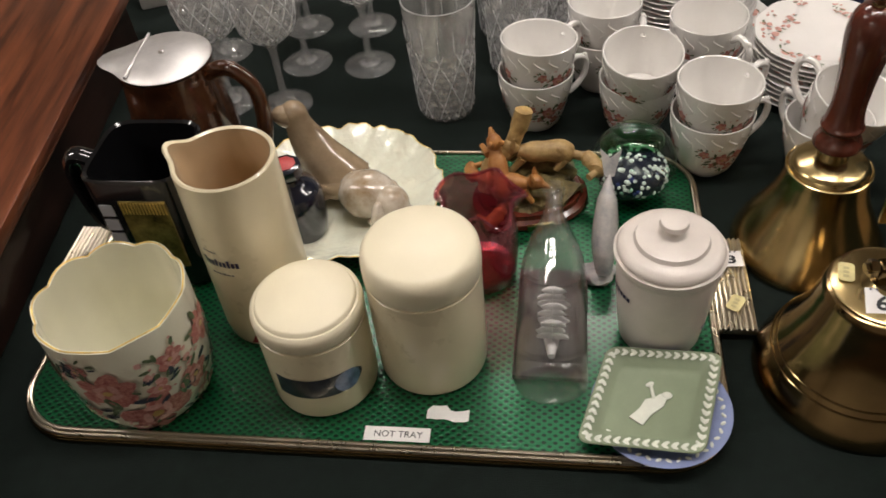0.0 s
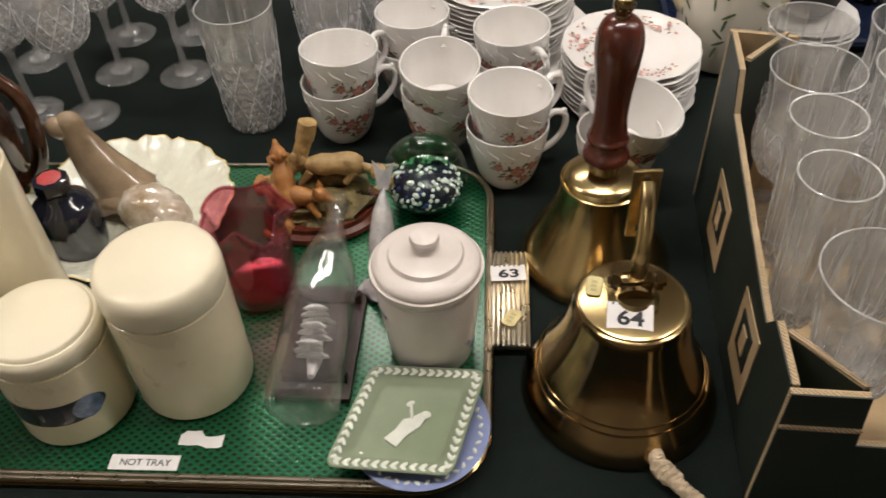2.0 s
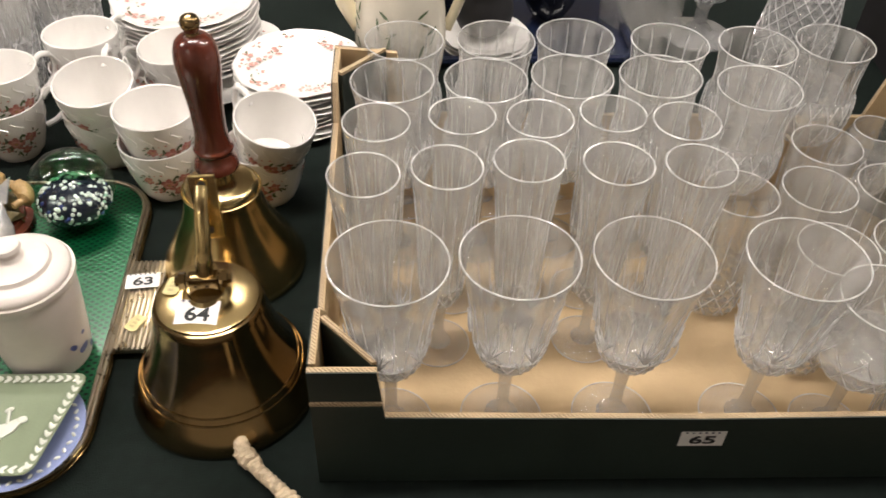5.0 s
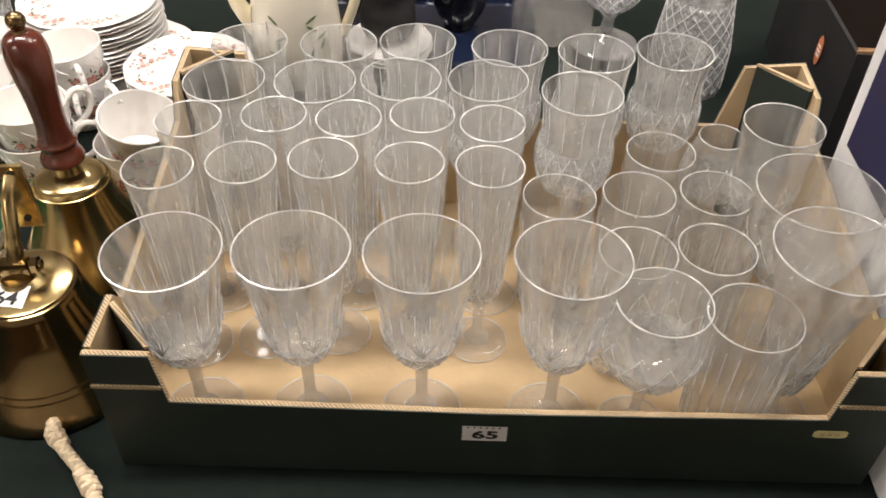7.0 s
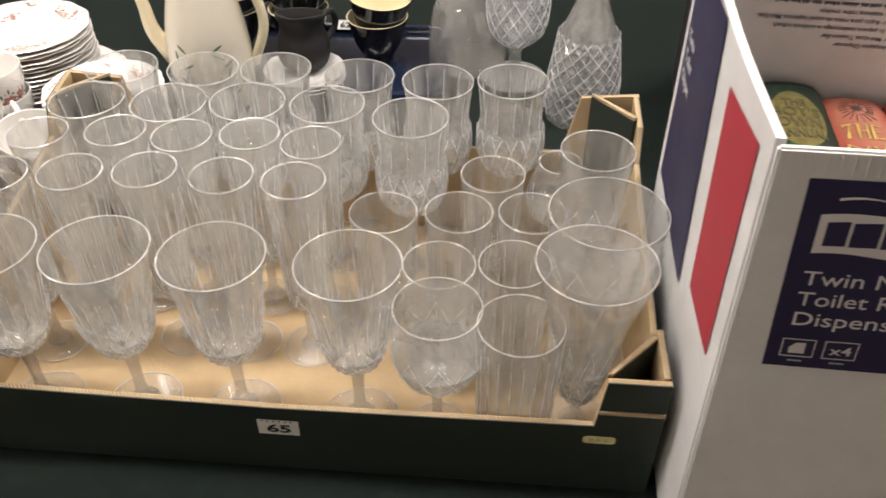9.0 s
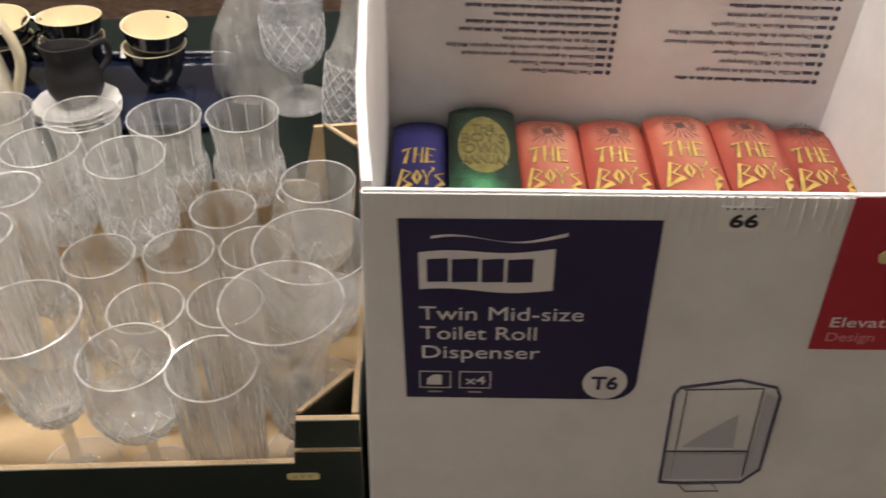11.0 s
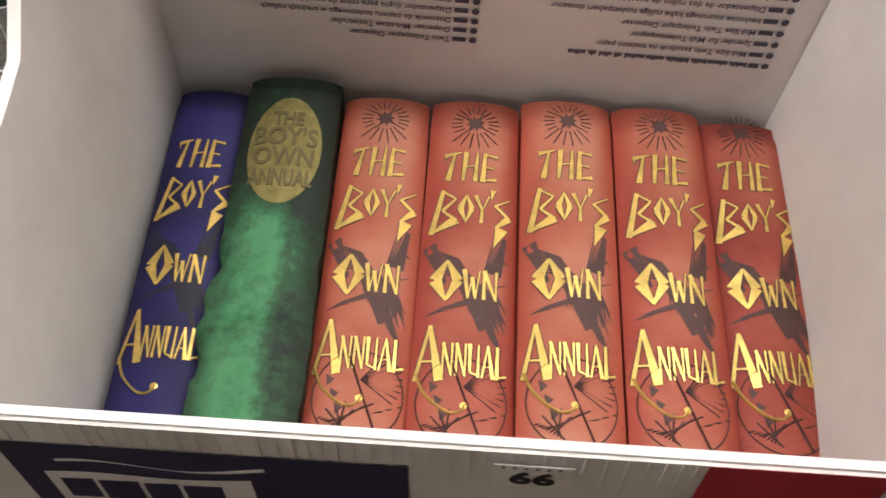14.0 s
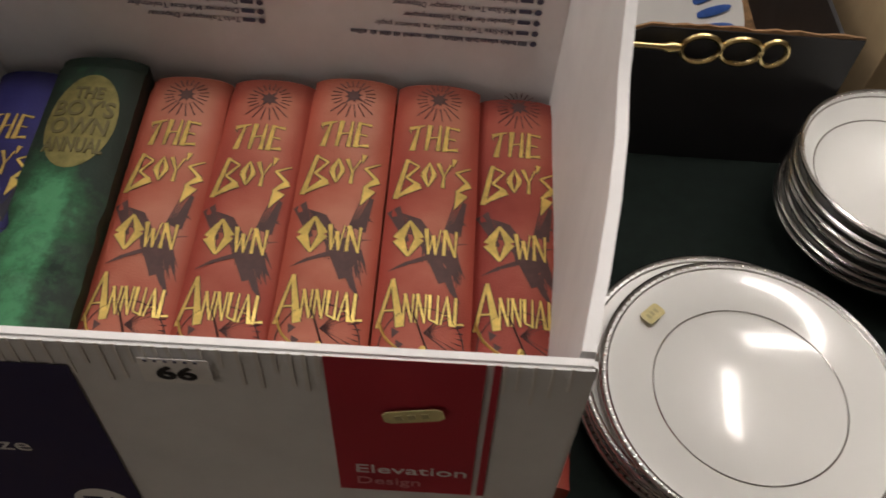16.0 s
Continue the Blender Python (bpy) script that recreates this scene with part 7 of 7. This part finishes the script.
proto = black_cup()
first = True
for x, y, n, rz in ((0.972, 1.250, 2, 60), (0.845, 1.285, 2, 160), (0.738, 1.292, 2, 20)):
    for k in range(n):
        at = pose(x, y, 0.005 + 0.033 * k, 5 * k, 0, rz + 10 * k)
        if first:
            proto.matrix_world, first = at, False
        else:
            copy_thing(proto, at)
cj = thing("black_creamer", pose(0.862, 1.185, 0.026), "matt black cream jug with pinched lip", "jug")
part("body", lathe(wall_profile(dense([(0, 0), (0.022, 0), (0.031, 0.012), (0.032, 0.03), (0.026, 0.05), (0.030, 0.066)], 5), 0.003), 48, lambda a, i, r, z: (r * (1 + 0.35 * max(0, z / 0.066 - 0.6) * math.exp(-(math.atan2(math.sin(a + 1.7), math.cos(a + 1.7)) / 0.4) ** 2)), z + 0.016 * max(0, z / 0.066 - 0.6) * math.cos(a + 1.7))), BLACK_MATT, cj)
part("handle", tube(spline([(0.02, 0.02, 0.055), (0.034, 0.034, 0.054), (0.036, 0.036, 0.034), (0.022, 0.022, 0.018)], 6), 0.004, 8), BLACK_MATT, cj)
enlarge(cj, 1.25)
pile(plate("saucer", 0.062, "plain white china saucer", "saucers on the navy tray", False), 0.862, 1.168, 3, 0.0065, 0.005)

# tall cream coffee pot
cp = thing("coffee_pot", pose(0.738, 1.118, 0.005), "tall cream china coffee pot with painted leaf sprays", "pot")
part("body", lathe(dense([(0, 0), (0.046, 0), (0.055, 0.010), (0.060, 0.06), (0.055, 0.12), (0.044, 0.17), (0.036, 0.195)], 5) + [(0.032, 0.196), (0.032, 0.16), (0, 0.12)], 56), mat("ivory_pot_glaze", (0.72, 0.67, 0.56), 0.22, vary=0.05, scale=12, coat=0.5), cp)
part("spout", tube(spline([(-0.052, 0.0, 0.07), (-0.074, 0.0, 0.11), (-0.080, 0.0, 0.15), (-0.092, 0.0, 0.185)], 6), [0.013 - 0.0004 * k for k in range(19)], 12), CREAM, cp)
part("handle", tube(spline([(0.045, 0, 0.175), (0.070, 0, 0.17), (0.082, 0, 0.12), (0.062, 0, 0.06)], 7), 0.007, 10), CREAM, cp)
bm = bmesh.new()
rnd = random.Random(9)
for a in (-115, -60, 200):
    for k in range(7):
        u, v = rnd.uniform(-0.012, 0.012), 0.012 * k
        wrap(bm, oval(u, v, 0.009, 0.002, rnd.uniform(0.4, 2.6), 7, 0.2, rnd), radians(a), 0.035, lambda z: 0.0605 - max(0, (z - 0.06)) ** 2 * 1.2)
loose(part("leaf_painting", bm, LEAF, cp))

# decanters
dc = thing("stemmed_decanter", pose(1.185, 1.185, 0.0005), "cut-crystal footed goblet vase on a star-cut foot", "glass")
part("foot", lathe([(0, 0), (0.050, 0), (0.051, 0.002), (0.048, 0.005), (0.020, 0.012), (0.010, 0.022), (0.009, 0.045), (0.016, 0.056), (0, 0.056)], 24), STEM, dc, angle=10)
vase_rows = dense([(0, 0.056), (0.016, 0.057), (0.040, 0.080), (0.047, 0.115), (0.046, 0.15), (0.050, 0.18)], 6)
part("bowl", facet_bowl(vase_rows, 0.0025, 20, 0.058, 0.15, 0.07, 80, cut=0.009), CRYSTAL, dc, angle=10)
lattice(vase_rows, 14, 0.062, 0.15, 1.3, dc, 0.0010)


def decanter(at, label, h, rb, diamonds):
    d = thing("decanter", at, label, "decanter")
    prof = dense([(0, 0), (rb * 0.92, 0), (rb, 0.006), (rb * 0.98, 0.06), (rb * 0.82, h * 0.5), (rb * 0.45, h * 0.72), (rb * 0.33, h * 0.88), (rb * 0.42, h)], 6)
    part("body", lathe(wall_profile(prof, 0.003), 64), GLASS, d, angle=16)
    if diamonds:
        bm = bmesh.new()
        for row in range(13):
            z = 0.010 + row * 0.0095
            r = rb * (1.0 if z < 0.06 else 1 - (z - 0.06) * 2.8)
            for k in range(20):
                a = 2 * math.pi * (k + 0.5 * (row % 2)) / 20
                own = bmesh.new()
                bmesh.ops.create_cone(own, cap_ends=True, segments=4, radius1=math.pi * r / 20, radius2=0, depth=0.003, matrix=Matrix.Translation((r * math.cos(a), r * math.sin(a), z)) @ Euler((0, math.pi / 2, a)).to_matrix().to_4x4())
                join(bm, own)
        loose(part("diamond_cutting", bm, CRYSTAL, d, angle=5))
        lattice([(rb * (1.0 if z < 0.06 else 1 - (z - 0.06) * 2.8) + 0.0018, z) for z in (0.008 + 0.0035 * k for k in range(36))], 16, 0, 0.2, 2.2, d, 0.0009)
    part("stopper", lathe(dense([(0, h - 0.02), (rb * 0.28, h - 0.018), (rb * 0.3, h + 0.004), (rb * 0.55, h + 0.015), (rb * 0.5, h + 0.04), (0, h + 0.05)], 5), 10), STEM, d, angle=10)
    return d


decanter(pose(1.272, 1.075, 0.0005), "diamond-cut crystal decanter with stopper", 0.24, 0.050, True)
decanter(pose(1.115, 1.245, 0.0005), "plain clear glass ship's decanter with long neck", 0.20, 0.062, False)

# ---------- black carton with brass in it ----------
TORN = mat("torn_brown_card", (0.30, 0.17, 0.08), 0.9, vary=0.5, scale=90, bump=0.7, bscale=300)
bb_at = pose(1.385, 0.880, 0.0005, 0, 0, -9.0)
bc = thing("black_carton", bb_at, "open black cardboard box with torn brown edges", "box")
BWd, BDd, BHt = 0.660, 0.30, 0.150
cut = lambda x: 0.150 + 0.024 * max(0.0, min(1.0, (x - 0.40) / 0.05))
bm = prism([(0, 0), (BWd, 0), (BWd, cut(BWd)), (0.45, cut(0.45)), (0.40, cut(0.40)), (0, cut(0))], 0.005)
part("front_panel", bm, BLACK_MATT, bc, at=pose(0, 0.005, 0, 90, 0, 0), smooth=False)
part("back_panel", box(0, BDd - 0.005, 0, BWd, BDd, BHt), BLACK_MATT, bc, smooth=False)
part("side_panel", box(0, 0.0055, 0, 0.005, BDd - 0.0055, BHt), BLACK_MATT, bc, smooth=False)
part("side_panel", box(BWd - 0.005, 0.0055, 0, BWd, BDd - 0.0055, BHt), BLACK_MATT, bc, smooth=False)
part("carton_base", box(0.0055, 0.0055, 0, BWd - 0.0055, BDd - 0.0055, 0.005), TORN, bc)
rnd = random.Random(11)
top = [(BWd * k / 60, cut(BWd * k / 60) + 0.002 + 0.003 * rnd.random()) for k in range(61)]
bm = bmesh.new()
f = bm.faces.new([bm.verts.new((0.0, 0.0015, cut(0) - 0.003)), bm.verts.new((0.40, 0.0015, cut(0.40) - 0.003)), bm.verts.new((0.45, 0.0015, cut(0.45) - 0.003)), bm.verts.new((BWd, 0.0015, cut(BWd) - 0.003))] + [bm.verts.new((x, 0.0015, z)) for x, z in top[::-1]])
e = bmesh.ops.extrude_face_region(bm, geom=[f])
bmesh.ops.translate(bm, vec=(0, 0.0025, 0), verts=[v for v in e["geom"] if isinstance(v, bmesh.types.BMVert)])
part("torn_edge", bm, TORN, bc, smooth=False)
tg = thing("orange_tag", bb_at @ pose(-0.002, 0.10, 0.10, 90, 0, -90), "oval orange paper tag", "label")
part("paper", prism(arc(0, 0, 0.013, 0, 350, 24), 0.0006), mat("orange_paper", (0.62, 0.20, 0.08), 0.6, vary=0.1, scale=60), tg, at=Matrix.Diagonal((0.7, 1.5, 1, 1)), smooth=False)
for k in range(3):
    plate_bar(0.010, 0.003, PAPER, tg, pose(-0.005, -0.008 + 0.006 * k, 0.0008))
bk = thing("brass_bottle_opener", bb_at @ pose(0.365, -0.0072, BHt + 0.0070, 0, 0, 0), "old brass opener with ring end lying on the carton edge", "opener")
part("shaft", tube([(-0.005, 0, 0), (0.10, 0, 0), (0.108, 0, 0), (0.118, 0, 0)], [0.004, 0.004, 0.007, 0.005], 10), BRASS, bk)
for cx, rx, ry in ((0.138, 0.019, 0.016), (0.177, 0.020, 0.015), (0.209, 0.013, 0.015)):
    part("loop", tube([(cx + rx * math.cos(2 * math.pi * k / 24), 0, ry * math.sin(2 * math.pi * k / 24)) for k in range(24)], 0.0032, 8, closed=True), BRASS, bk)
# patterned dish standing in the carton
pd = thing("patterned_dish", bb_at @ pose(0.445, 0.075, 0.095, 58, 0, 4), "white earthenware dish with blue and red petal pattern", "dish")
part("body", lathe([(0, 0), (0.09, 0), (0.13, 0.010), (0.132, 0.012), (0.128, 0.013), (0.09, 0.005), (0, 0.004)], 56), WHITE_CHINA, pd)
BLUEP = mat("painted_blue_petal", (0.06, 0.14, 0.45), 0.3, vary=0.3, scale=120, coat=0.4)
REDP = mat("painted_red_dot", (0.45, 0.04, 0.04), 0.3, coat=0.4)
for k in range(36):
    a = 2 * math.pi * k / 36
    if k % 6 < 4:
        part("painted_petal", blob(0.020, 0.005, 0.0006, (0.100 * math.cos(a), 0.100 * math.sin(a), 0.0085), (0, -14, math.degrees(a))), BLUEP, pd)
    else:
        for d in (0.088, 0.102, 0.116):
            part("painted_dot", blob(0.005, 0.005, 0.0006, (d * math.cos(a), d * math.sin(a), 0.005 + (d - 0.088) * 0.25), (0, 0, 0), seg=10), REDP, pd)
kb = thing("brown_carton", pose(2.12, 0.84, 0.0005, 0, 0, -10), "plain brown cardboard box", "box")
part("body", box(0, 0, 0, 0.34, 0.30, 0.22, 0.002), KRAFT, kb, smooth=False)

# ---------- dinner service ----------
PORC = mat("cool_white_porcelain", (0.84, 0.84, 0.81), 0.20, vary=0.02, scale=12, coat=0.5)


def banded(name, r, depth, label, group, well):
    p = thing(name, pose(0, 0, 0), label, "plate" if depth < 0.03 else "bowl", group)
    part("body", lathe([(0, 0.001), (r * 0.52, 0.001), (r * 0.54, 0), (r * 0.58, 0.001), (r * well, depth * 0.35), (r * 0.985, depth), (r, depth + 0.001), (r * 0.985, depth + 0.0022), (r * well * 0.99, depth * 0.35 + 0.003), (r * 0.59, 0.005), (0, 0.0042)], 72), PORC, p)
    for rr, w in ((0.985, 0.0022), (0.945, 0.0010), (well * 0.985, 0.0008)):
        z = depth + 0.0015 if rr > 0.97 else depth * 0.35 + 0.003 + (depth * 0.65 - 0.0008) * max(0, (rr - well) / (0.985 - well))
        part("silver_band", tube([(r * rr * math.cos(2 * math.pi * k / 72), r * rr * math.sin(2 * math.pi * k / 72), z) for k in range(72)], w, 6, closed=True), SILVER, p)
    bm = bmesh.new()
    for k in range(110):
        a = 2 * math.pi * k / 110
        q = 0.97
        blob(0.0021, 0.0016, 0.0009, (r * q * math.cos(a), r * q * math.sin(a), depth * 0.35 + 0.0032 + (depth * 0.65) * (q - well) / (0.985 - well)), (0, 0, math.degrees(a)), bm, 5)
    loose(part("beaded_border", bm, SILVER, p))
    return p


pile(banded("dinner_plate", 0.134, 0.016, "white dinner plate with beaded silver rim", "silver-rimmed plates", 0.64), 1.855, 0.500, 4, 0.0065, 0.0006, 0.004)
side_plate = banded("dinner_plate", 0.134, 0.016, "white dinner plate with beaded silver rim", "silver-rimmed plates", 0.64)
side_plate.matrix_world = pose(1.868, 0.486, 0.0275, 0, 0, 30)
pile(banded("soup_bowl", 0.106, 0.036, "deep white bowl with beaded silver rim", "silver-rimmed bowls", 0.80), 2.068, 0.672, 7, 0.0120, 0.0006, 0.003)
price_tag(pose(1.800, 0.567, 0.0455, 0, 0, 35), 0.022, 0.014)
